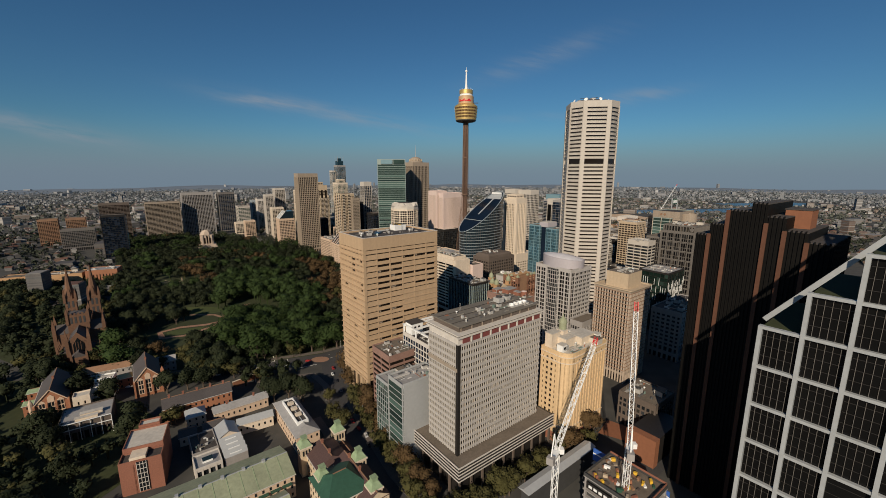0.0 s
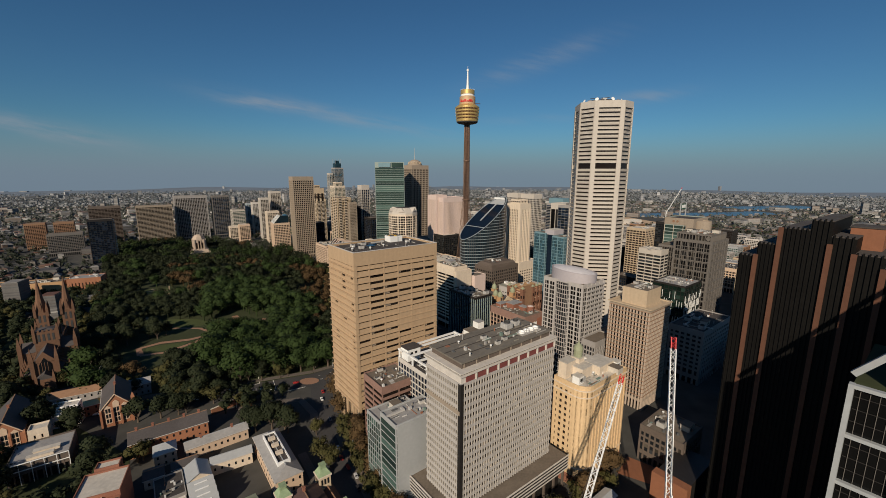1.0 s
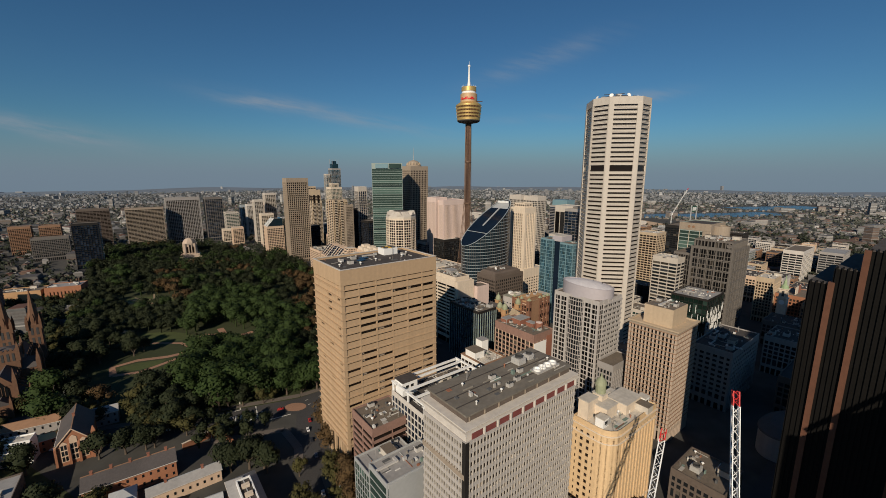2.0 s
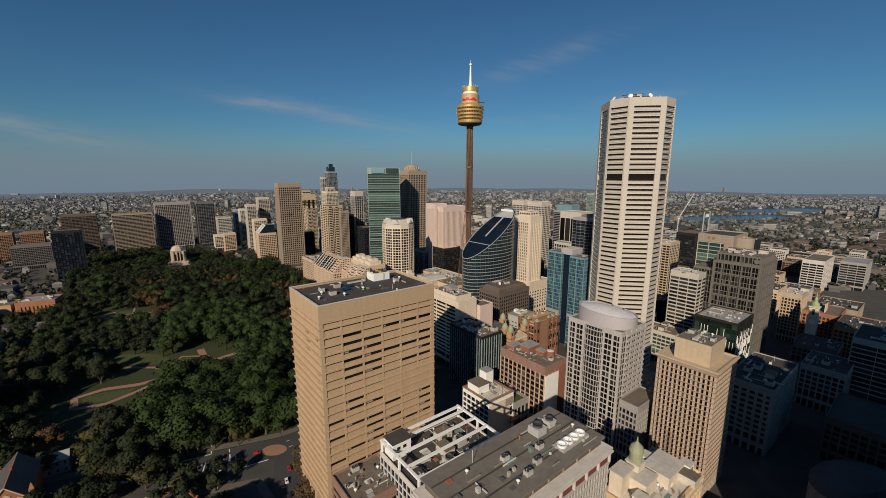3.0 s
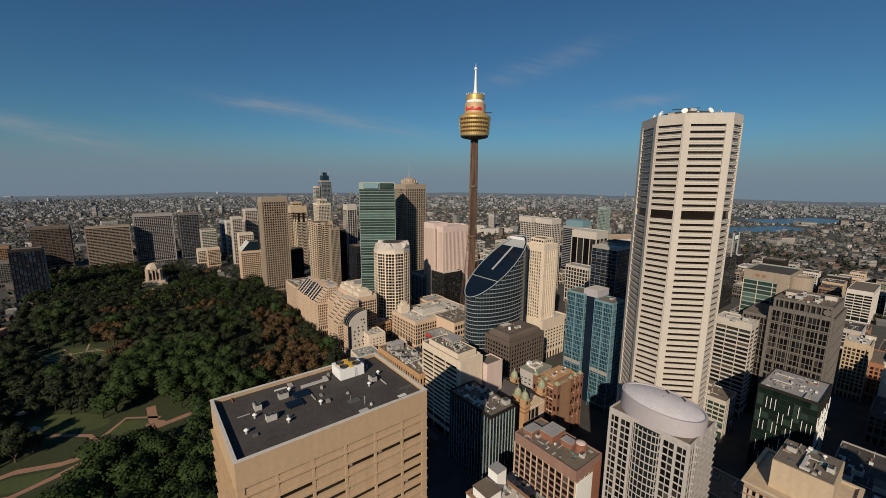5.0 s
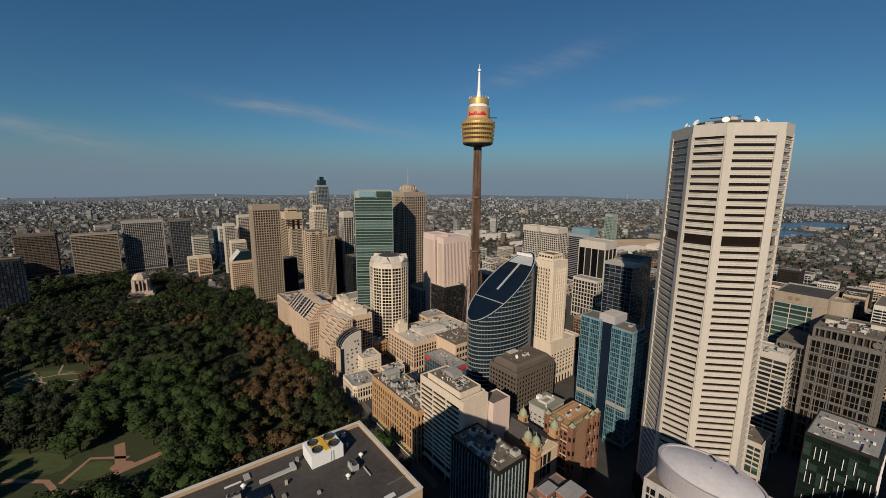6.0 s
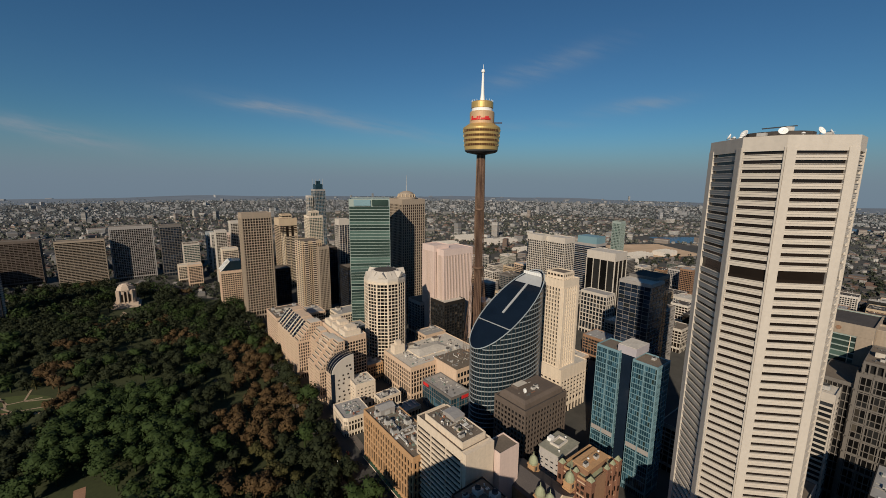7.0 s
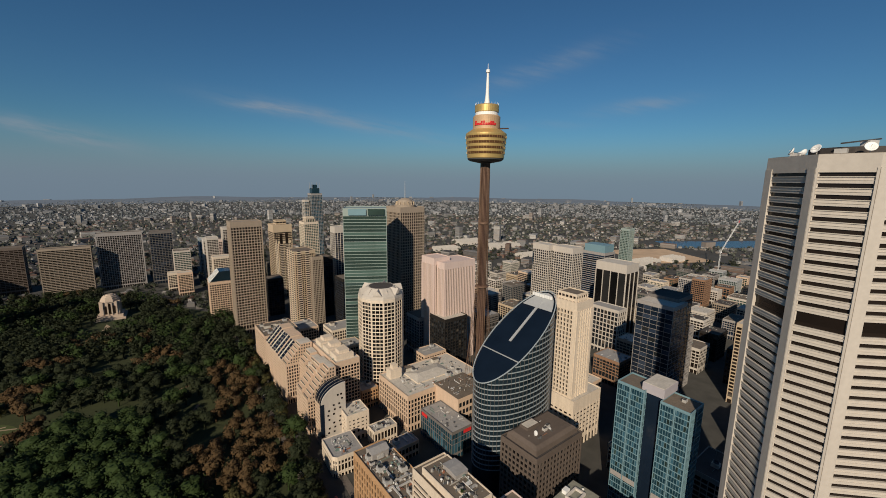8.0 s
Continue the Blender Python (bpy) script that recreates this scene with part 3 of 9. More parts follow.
def fittings(x, y, du, dv, z, n, seed, yaw=G):
    """Small pipes, hatches, cowls and walkways over a flat roof, too many and too small to pick apart."""
    rnd, g = random.Random(seed), Geo()
    for i in range(n):
        u, v, kind = rnd.uniform(0.07, 0.93) * du, rnd.uniform(0.07, 0.93) * dv, rnd.random()
        if kind < 0.3:
            ln = rnd.uniform(2, 9)
            a, b = (min(ln, du - u - 0.6), 0.22) if rnd.random() < 0.5 else (0.22, min(ln, dv - v - 0.6))
            g.box(u, u + max(0.2, a), v, v + max(0.2, b), 0.0, rnd.uniform(0.25, 0.6))
        elif kind < 0.6:
            a, b = rnd.uniform(0.5, 1.6), rnd.uniform(0.5, 1.6)
            g.box(u - a / 2, u + a / 2, v - b / 2, v + b / 2, 0, rnd.uniform(0.5, 1.7))
        elif kind < 0.75:
            g.lathe([(0.3, 0), (0.3, 1.2), (0.5, 1.25), (0.1, 1.6)], 8, u, v)
        elif kind < 0.85:
            g.bar((u, v, 0), (u, v, rnd.uniform(2, 5)), 0.12)
        else:
            a, b = rnd.uniform(1.5, 4), rnd.uniform(1.0, 2.5)
            g.box(u - a / 2, min(u + a / 2, du - 0.5), v - b / 2, min(v + b / 2, dv - 0.5), 0, rnd.uniform(0.15, 0.4))
    single("roof_fittings", g, M["fittings"], "small pipes, vents and hatches on a flat roof", "roof fittings", "stuff", x, y, z, yaw)


def house(name, label, x, y, du, dv, h, rise, wall, roof, yaw=G, hip=0.0, along="u", windows=True, loose=-1, category="building", chimneys=0, group=""):
    """A pitched-roof building with its near corner at x, y."""
    t = thing(name, label, category, x, y, 0, yaw, group)
    g = Geo().box(0, du, 0, dv, 0, h)
    r = Geo()
    if along == "u":
        r.gable(0, du, 0, dv, h, h + rise, hip=hip, ends=hip > 0)
        if not hip:
            a = len(g.v)
            g.v += [(0, 0, h), (0, dv, h), (0, dv / 2, h + rise - 0.3), (du, 0, h), (du, dv, h), (du, dv / 2, h + rise - 0.3)]
            g.f += [(a + 1, a, a + 2), (a + 3, a + 4, a + 5)]
    else:
        r.gable(0, dv, 0, du, h, h + rise, hip=hip, ends=hip > 0)
        r.v = [(py, px, pz) for px, py, pz in r.v]
        r.f = [tuple(reversed(q)) for q in r.f]
        if not hip:
            a = len(g.v)
            g.v += [(0, 0, h), (du, 0, h), (du / 2, 0, h + rise - 0.3), (0, dv, h), (du, dv, h), (du / 2, dv, h + rise - 0.3)]
            g.f += [(a, a + 1, a + 2), (a + 4, a + 3, a + 5)]
    part("wall", g, M[wall], t)
    cover = part("roof", r, M[roof], t)
    ln, wd = (du, dv) if along == "u" else (dv, du)
    ends = [(hip - 0.4, wd / 2, h + rise), (ln + 0.4 - hip, wd / 2, h + rise)]
    eave = [(-0.6, -0.55, h - 0.05), (ln + 0.6, -0.55, h - 0.05)]
    if along != "u":
        ends, eave = [(q, p, z) for p, q, z in ends], [(q, p, z) for p, q, z in eave]
    if ln - 2 * hip > 1.5:
        part("ridge_cap", Geo().bar(*ends, 0.5, 0.3), M["lightgrey" if roof in ("greyroof", "lightgrey", "mossroof") else "brown"], cover)
    part("gutter", Geo().bar(*eave, 0.3, 0.25), M["pale"], cover)
    if windows:
        rows, panes = max(1, int(h / 3.6)), Geo()
        me = Geo().box(-0.5, 0.5, -0.08, 0.08, -0.85, 0.85).mesh("window", M["glass"])
        for side, length in ((0, du), (1, dv)):
            nb = max(1, int(length / 3.4))
            for k in range(nb):
                for q in range(rows):
                    s, z = (k + 0.5) * length / nb, (q + 0.5) * h / rows
                    if side == loose:
                        ob = part("window", me, None, t)
                        ob.matrix_basis = pose(s, -0.02, z) if side == 0 else pose(-0.02, s, z, 0, 0, 90)
                    elif side == 0:
                        panes.box(s - 0.5, s + 0.5, -0.1, 0.06, z - 0.85, z + 0.85)
                    else:
                        panes.box(-0.1, 0.06, s - 0.5, s + 0.5, z - 0.85, z + 0.85)
        if panes.v:
            part("window_panes", panes, M["glass"], t, kind="stuff")
    for k in range(chimneys):
        u = (k + 0.5) * du / chimneys if along == "u" else du * 0.5
        v = dv * 0.5 if along == "u" else (k + 0.5) * dv / chimneys
        part("chimney", Geo().box(u - 0.6, u + 0.6, v - 0.5, v + 0.5, h + rise * 0.6, h + rise + 1.6).box(u - 0.75, u + 0.75, v - 0.65, v + 0.65, h + rise + 1.6, h + rise + 1.9), M["brick"], cover)
    return t


# ---- ground, roads, park ----
def sheet(name, poly, z, mat, label, category, kind="structure"):
    g = Geo()
    g.v = [(x, y, z) for x, y in poly]
    g.f = [tuple(range(len(poly)))]
    return single(name, g, M[mat], label, category, kind)


def strip(name, pts, w, z, mat, label, category, kind="structure"):
    """A flat ribbon of width w along a line of points."""
    g = Geo()
    P = [Vector(p) for p in pts]
    for i, p in enumerate(P):
        d = (P[min(i + 1, len(P) - 1)] - P[max(i - 1, 0)]).normalized()
        nrm = Vector((-d.y, d.x)) * w / 2
        g.v += [(p.x + nrm.x, p.y + nrm.y, z), (p.x - nrm.x, p.y - nrm.y, z)]
    g.f = [(2 * i, 2 * i + 1, 2 * i + 3, 2 * i + 2) for i in range(len(P) - 1)]
    return single(name, g, M[mat], label, category, kind)


sheet("ground", ring(5200, 5200, 64), 0.0, "city_ground", "grey city ground reaching to the horizon", "ground")
PARK = [(-10, 428), (-112, 347), (-170, 325), (-265, 300), (-770, 940), (-640, 1015), (-340, 900)]
sheet("park_lawn", list(reversed(PARK)), 0.14, "grass", "dark green park lawn under the trees", "lawn")
strip("road", [(3, 412), (-20, 445), (-360, 930), (-700, 1420)], 17, 0.06, "asphalt", "grey asphalt street along the park", "road")
strip("road", [(40, 452), (3, 418), (-112, 335), (-175, 312), (-290, 275), (-420, 240)], 20, 0.08, "asphalt", "wide asphalt road at the park's near end", "road")
strip("road", [(-262, 290), (-780, 940), (-1100, 1350)], 24, 0.07, "asphalt", "wide asphalt road past the cathedral", "road")
strip("road", [(-100, 335), (-88, 300), (-62, 240), (-36, 196), (20, 120), (80, 40)], 17, 0.1, "asphalt", "asphalt street between the old hospital and the office blocks", "road")
strip("road", [(30, 130), (120, 205), (260, 320), (420, 455)], 15, 0.09, "asphalt", "shaded asphalt street between towers", "road")
strip("road", [(60, 250), (-20, 362), (-60, 418)], 13, 0.11, "asphalt", "asphalt side street", "road")
for k in range(26):
    a = Vector((-112, 335)).lerp(Vector((-3, 413)), k / 26)
    b = a + Vector((0.81, 0.58)) * 2.2
    for off in (-3.4, 3.4):
        nrm = Vector((-0.58, 0.81)) * off
        if k % 2 == 0:
            strip("lane_mark", [tuple(a + nrm), tuple(b + nrm)], 0.35, 0.13, "stripe", "white painted lane mark", "lane mark")
for k in range(14):
    a = Vector((-150, 318)) + Vector((k * 1.6, k * 0.62))
    if k % 2 == 0:
        strip("crossing_stripe", [(a.x - 1.6, a.y + 4.2), (a.x + 1.6, a.y - 4.2)], 0.6, 0.125, "stripe", "white painted crossing stripe on the road", "lane mark")

CLEAR = [((-283, 381), (-296, 396), (-284, 410), (-261, 418), (-245, 431), (-236, 447), (-225, 461), (-209, 480)), ((-283, 381), (-265, 388), (-254, 406), (-245, 425)), ((-298, 449), (-268, 449), (-246, 436)),
         ((-231, 466), (-250, 489)), ((-257, 447), (-258, 472), (-231, 474)), ((-285, 658), (-275, 681)), ((-237, 625), (-242, 645)), ((-424, 573), (-366, 578))]
WIDTH = [5.5, 4.5, 3.5, 6.5, 3.0, 3.0, 3.0, 2.5]
for pts, w in zip(CLEAR, WIDTH):
    strip("garden_path", pts, w, 0.22, "gravel", "reddish gravel path across the park", "path")
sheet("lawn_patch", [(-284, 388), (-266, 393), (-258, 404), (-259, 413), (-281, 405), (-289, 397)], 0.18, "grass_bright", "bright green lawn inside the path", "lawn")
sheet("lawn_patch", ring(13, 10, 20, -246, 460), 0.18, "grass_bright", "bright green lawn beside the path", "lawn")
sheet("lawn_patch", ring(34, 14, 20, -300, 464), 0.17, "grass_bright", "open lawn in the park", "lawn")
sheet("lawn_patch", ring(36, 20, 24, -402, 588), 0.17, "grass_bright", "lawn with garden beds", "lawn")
sheet("paved_square", ring(8, 6, 16, -228, 464), 0.2, "gravel", "reddish gravel square in the park", "path")
sheet("sand_patch", ring(9, 5, 16, -321, 455), 0.2, "bare_earth", "worn sandy patch of lawn", "ground")
sheet("sand_patch", ring(5, 4, 16, -350, 478), 0.2, "bare_earth", "worn sandy patch of lawn", "ground")
for pts in (((-431, 582), (-389, 568), (-367, 578)), ((-428, 590), (-392, 578), (-372, 588)), ((-430, 601), (-410, 590), (-390, 604)), ((-415, 618), (-400, 596), (-378, 602)), ((-431, 582), (-420, 596), (-405, 584))):
    strip("garden_edge", pts, 1.8, 0.3, "sandpath", "pale stone garden edging on the lawn", "garden edge")
sheet("traffic_island", ring(8, 5.5, 20, -110, 335), 0.2, "gravel", "reddish paved traffic island", "paving")
for pts in (((-170, 321), (-149, 331)), ((-149, 331), (-155, 342)), ((-123, 319), (-110, 326)), ((-128, 345), (-116, 352)), ((-132, 322), (-140, 336))):
    strip("stop_line", pts, 0.7, 0.16, "stripe", "white painted line at a crossing", "lane mark")
strip("harbour_water", [(800, 1735), (1050, 1745), (1300, 1790), (1480, 1850)], 150, 0.2, "water", "blue harbour water far off", "water")
strip("harbour_water", [(1480, 2080), (1720, 2120), (1980, 2200)], 210, 0.2, "water", "blue harbour water far off", "water")
strip("cleared_site", [(545, 1480), (640, 1500), (760, 1520)], 220, 0.25, "bare_earth", "bare sandy cleared site by the water", "ground")


# ---- trees ----
def icosahedron():
    f = (1 + 5 ** 0.5) / 2
    pts = [Vector(q).normalized() for q in ((-1, f, 0), (1, f, 0), (-1, -f, 0), (1, -f, 0), (0, -1, f), (0, 1, f), (0, -1, -f), (0, 1, -f), (f, 0, -1), (f, 0, 1), (-f, 0, -1), (-f, 0, 1))]
    d = min((a - b).length for a, b in itertools.combinations(pts, 2)) * 1.01
    faces = []
    for a, b, c in itertools.combinations(range(12), 3):
        p, q, r = pts[a], pts[b], pts[c]
        if max((p - q).length, (q - r).length, (p - r).length) < d:
            faces.append((a, b, c) if (q - p).cross(r - p).dot(p) > 0 else (a, c, b))
    return [tuple(p) for p in pts], faces


ICO, ICO_FACES = icosahedron()


def crown_geo(rnd, r, h0, h1, quads, size, g=None, ox=0.0, oy=0.0, oz=0.0, soft=False):
    """Leaf clumps over a handful of lobes, with an uneven outline and gaps; soft: leaves shaded as one rounded mass."""
    g = g or Geo()
    lobes = []
    for i in range(11):
        a, d = rnd.uniform(0, 6.283), rnd.uniform(0.0, 0.62) * r
        z = rnd.uniform(0.25, 0.8)
        lobes.append((d * math.cos(a), d * math.sin(a), h0 + z * (h1 - h0), rnd.uniform(0.28, 0.5) * r))
    lobes.append((0, 0, h0 + 0.6 * (h1 - h0), 0.55 * r))
    for lx, ly, lz, lr in lobes[3:] if quads > 200 else ():
        n = len(g.v)
        for c, (px, py, pz) in enumerate(ICO):
            g.v.append((ox + lx + px * lr * 0.66, oy + ly + py * lr * 0.66, oz + lz + pz * lr * 0.52))
        for q in ICO_FACES:
            if soft:
                m = sum((Vector(ICO[c]) for c in q), Vector()).normalized()
                g.n[len(g.f)] = tuple((m * 0.8 + Vector((lx / r, ly / r, 0.3)) * 0.6).normalized())
            g.f.append(tuple(n + c for c in q))
    for i in range(quads):
        lx, ly, lz, lr = lobes[i % len(lobes)]
        d = Vector((rnd.gauss(0, 1), rnd.gauss(0, 1), rnd.gauss(0.25, 1))).normalized()
        p = Vector((lx, ly, lz)) + Vector((d.x, d.y, d.z * 0.8)) * lr * rnd.uniform(0.72, 1.12)
        nn = (d + Vector((rnd.gauss(0, 0.5), rnd.gauss(0, 0.5), rnd.gauss(0.2, 0.5)))).normalized()
        s = nn.cross(Vector((rnd.random(), rnd.random(), rnd.random()))).normalized()
        t = nn.cross(s)
        k = size * rnd.uniform(0.6, 1.35)
        n = len(g.v)
        g.v += [tuple(p + s * k * 1.0 + Vector((ox, oy, oz))), tuple(p + t * k * 0.8 + nn * 0.25 * k + Vector((ox, oy, oz))), tuple(p - s * k * 0.9 + Vector((ox, oy, oz))), tuple(p - t * k * 0.85 - nn * 0.2 * k + Vector((ox, oy, oz)))]
        if soft:
            g.n[len(g.f)] = tuple((d * 0.9 + nn * 0.3 + Vector((p.x / r, p.y / r, 0.25)) * 0.6).normalized())
        g.f.append((n, n + 1, n + 2, n + 3))
    return g


def trunk_geo(rnd, r, h0, h1):
    g = Geo().lathe([(0.075 * r, 0), (0.05 * r, 0.6 * h0), (0.045 * r, h0)], 8)
    for i in range(5):
        a = i * 1.257 + rnd.uniform(-0.3, 0.3)
        g.bar((0, 0, h0 * 0.75), (0.45 * r * math.cos(a), 0.45 * r * math.sin(a), h0 + 0.5 * (h1 - h0)), 0.045 * r)
    return g


TREES = {}
rt = random.Random(5)
for kind, (mat, r, h0, h1, quads, size) in {
        "fig": ("leaf_green", 11.5, 4.5, 20.0, 1500, 0.66), "dark": ("leaf_dark", 9.5, 4.0, 18.0, 1300, 0.64),
        "autumn": ("leaf_autumn", 8.5, 4.5, 16.5, 1000, 0.5), "olive": ("leaf_olive", 6.5, 3.5, 12.5, 700, 0.48)}.items():
    TREES[kind] = []
    for variant in range(3):
        TREES[kind].append((crown_geo(rt, r, h0, h1, quads, size, soft=True).mesh("crown", M[mat]), trunk_geo(rt, r, h0, h1).mesh("trunk", M["bark"])))
WORDS = {"fig": "broad green fig tree in the park", "dark": "dark green park tree with a dense crown", "autumn": "brown autumn plane tree", "olive": "yellowish green street tree"}


def tree(kind, x, y, k, z=0.0, where="trees in the park"):
    crown, trunk = TREES[kind][rt.randrange(3)]
    t = thing("tree", WORDS[kind], "tree", x, y, z, rt.uniform(0, 360), where)
    t.scale = (k, k, k * rt.uniform(0.85, 1.1))
    part("crown", crown, None, t)
    part("trunk", trunk, None, t)


def inside(p, poly):
    c = False
    for i in range(len(poly)):
        (x1, y1), (x2, y2) = poly[i - 1], poly[i]
        if (y1 > p[1]) != (y2 > p[1]) and p[0] < (x2 - x1) * (p[1] - y1) / (y2 - y1) + x1:
            c = not c
    return c


def gap_to(p, pts):
    best = 1e9
    for a, b in zip(pts, pts[1:]):
        a, b, q = Vector(a), Vector(b), Vector(p)
        s = min(1, max(0, (q - a).dot(b - a) / (b - a).length_squared))
        best = min(best, (q - a - (b - a) * s).length)
    return best


spots = []
for i in range(-60, 10):
    for j in range(18, 75):
        p = (i * 14.0 + rt.uniform(-5.5, 5.5), j * 14.0 + rt.uniform(-5.5, 5.5))
        if not inside(p, PARK):
            continue
        need = 13 if p[1] < 520 else 8
        if min(gap_to(p, c) for c in CLEAR) < need:
            continue
        away = Vector((p[0], p[1] - 100)).normalized()
        back = (p[0] + 20 * away.x, p[1] + 20 * away.y)
        if min(gap_to(back, c) for c in CLEAR) < 8:
            continue
        if any(((p[0] - a) / (ra + 5)) ** 2 + ((p[1] - b) / (rb + 5)) ** 2 < 1 for a, b, ra, rb in ((-272, 398, 18, 10), (-262, 372, 30, 26), (-246, 458, 16, 12), (-312, 456, 20, 9), (-402, 586, 40, 22), (-525, 886, 36, 28), (-492, 838, 24, 46), (-350, 478, 8, 8))):
            continue
        if p[1] > 560 and gap_to(p, [(-340, 900), (-10, 428)]) > 40 and noise.noise(Vector((p[0] * 0.017, p[1] * 0.017, 9.0))) > 0.31:
            continue
        spots.append(p)
spots.sort(key=lambda p: p[1] + 0.25 * p[0])
FIG_GROVES = [[(-290, 478), (-350, 606), (-312, 650), (-220, 548), (-172, 505), (-140, 425), (-185, 438), (-243, 450)], [(-232, 400), (-178, 432), (-140, 410), (-85, 352), (-150, 340), (-192, 336)]]
AUTUMN_GROVES = [[(-270, 722), (-222, 704), (-140, 592), (-112, 558), (-134, 528), (-181, 530), (-208, 575), (-216, 634), (-255, 680)], [(-372, 700), (-350, 765), (-300, 720)], [(-396, 604), (-376, 622), (-324, 570), (-342, 554)], [(-470, 700), (-440, 735), (-420, 700)]]


def grove(p):
    """The kind of tree that grows at a place in the park."""
    if any(inside(p, g) for g in AUTUMN_GROVES):
        return "autumn"
    if any(inside(p, g) for g in FIG_GROVES):
        return "fig"
    patch = noise.noise(Vector((p[0] * 0.011, p[1] * 0.011, 3.0)))
    if patch > 0.3:
        return rt.choice(("olive", "olive", "autumn", "dark"))
    return rt.choice(("dark", "dark", "dark", "dark", "dark", "fig")) if patch > -0.25 else "dark"


woods = {k: Geo() for k in TREES}
for i, p in enumerate(spots):
    kind, k = grove(p), rt.uniform(0.85, 1.2)
    if kind == "fig":
        k *= 1.18
    if i < 98:
        tree(kind, p[0], p[1], k, 0.14)
    else:
        spec = {"fig": (11.0, 4.0, 19.0), "dark": (9.5, 3.5, 17.0), "autumn": (8.5, 3.5, 15.5), "olive": (7.0, 3.0, 12.5)}[kind]
        crown_geo(rt, spec[0] * k, spec[1] * k, spec[2] * k, *((560, 0.78) if p[1] < 720 else (180, 1.3)), woods[kind], p[0], p[1], 0.1, True)
        woods[kind].bar((p[0], p[1], 0.1), (p[0], p[1], spec[1] * k + 3), 0.9)
for kind, g in woods.items():
    if g.v:
        single("park_woods", g, TREES[kind][0][0].materials[0], WORDS[kind].replace("tree", "trees") + ", farther off", "woods", "stuff")

# street trees and the gardens at the near left
for a, b, n, kind in (((-66, 270), (-4, 160), 22, "olive"), ((-1, 158), (66, 206), 13, "olive"), ((-60, 262), (0, 164), 12, "autumn"), ((-170, 300), (-212, 318), 7, "olive"), ((-172, 308), (-205, 312), 4, "dark"), ((-130, 272), (-106, 270), 4, "dark"), ((-116, 280), (-102, 268), 3, "dark"), ((-205, 318), (-130, 342), 9, "dark"), ((-112, 362), (-60, 398), 7, "dark"), ((-205, 240), (-198, 230), 2, "dark"), ((-206, 282), (-180, 292), 4, "dark"), ((66, 252), (80, 262), 3, "autumn"), ((70, 208), (98, 232), 5, "autumn"), ((20, 172), (60, 200), 6, "olive"), ((-55, 262), (-20, 205), 7, "autumn"), ((-84, 262), (-66, 234), 3, "olive"), ((-84, 318), (-70, 285), 4, "autumn"), ((-330, 300), (-240, 262), 9, "dark"),
                      ((-250, 225), (-205, 190), 5, "dark"), ((-275, 205), (-180, 150), 8, "dark"), ((-420, 360), (-520, 470), 14, "dark"), ((-440, 330), (-560, 440), 14, "dark"),
                      ((100, 262), (112, 275), 2, "autumn"), ((-300, 330), (-400, 460), 9, "olive"), ((-184, 240), (-178, 244), 2, "dark"), ((-70, 500), (-270, 800), 24, "olive"), ((-400, 290), (-520, 380), 12, "olive")):
    for i in range(n):
        s = (i + rt.uniform(-0.25, 0.25)) / max(1, n - 1)
        tree(kind if rt.random() < 0.8 else "olive", a[0] + (b[0] - a[0]) * s + rt.uniform(-3, 3), a[1] + (b[1] - a[1]) * s + rt.uniform(-3, 3), rt.uniform(0.85, 1.2), 0.0, "street trees")

GARDENS = [[(-700, 560), (-520, 400), (-330, 300), (-285, 330), (-470, 560), (-560, 640)], [(-430, 290), (-300, 300), (-190, 248), (-165, 215), (-185, 160), (-260, 130), (-420, 200)],
           [(-170, 320), (-120, 322), (-128, 285), (-150, 275)], [(-242, 312), (-200, 330), (-182, 318), (-184, 296), (-214, 292)], [(-330, 320), (-268, 302), (-262, 285), (-330, 300)]]
KEEP_OUT = [(-240, 330, 26), (-284, 240, 26), (-275, 262, 18), (-236, 265, 20), (-222, 290, 16), (-240, 258, 18), (-225, 222, 26), (-168, 196, 24), (-175, 268, 16), (-190, 262, 16), (-320, 362, 20), (-345, 385, 22), (-368, 402, 22), (-300, 350, 18), (-205, 258, 12)]
garden = {"dark": Geo(), "olive": Geo()}
for poly in GARDENS:
    for i in range(-56, -5):
        for j in range(9, 52):
            p = (i * 12.5 + rt.uniform(-5, 5), j * 12.5 + rt.uniform(-5, 5))
            if not inside(p, poly) or rt.random() < 0.05 or any(math.hypot(p[0] - a, p[1] - b) < r for a, b, r in KEEP_OUT):
                continue
            kind, k = rt.choice(("dark", "dark", "dark", "dark", "olive")), rt.uniform(0.75, 1.15)
            crown_geo(rt, 7.5 * k, 3.0 * k, 14 * k, 210, 0.84, garden[kind], p[0], p[1], 0.0, True)
            garden[kind].bar((p[0], p[1], 0), (p[0], p[1], 6 * k), 0.7)
for kind, g in garden.items():
    single("garden_trees", g, TREES[kind][0][0].materials[0], WORDS[kind].replace("tree", "trees").replace("park", "garden") + " round old buildings", "trees", "stuff")
sheet("garden_lawn", [(-430, 290), (-300, 300), (-190, 246), (-165, 215), (-185, 150), (-260, 120), (-430, 190)][::-1], 0.12, "grass", "dark grass of old gardens", "lawn")
sheet("garden_lawn", [(-720, 560), (-520, 390), (-330, 305), (-290, 330), (-470, 560), (-560, 650)][::-1], 0.13, "grass", "dark grass beside the cathedral", "lawn")


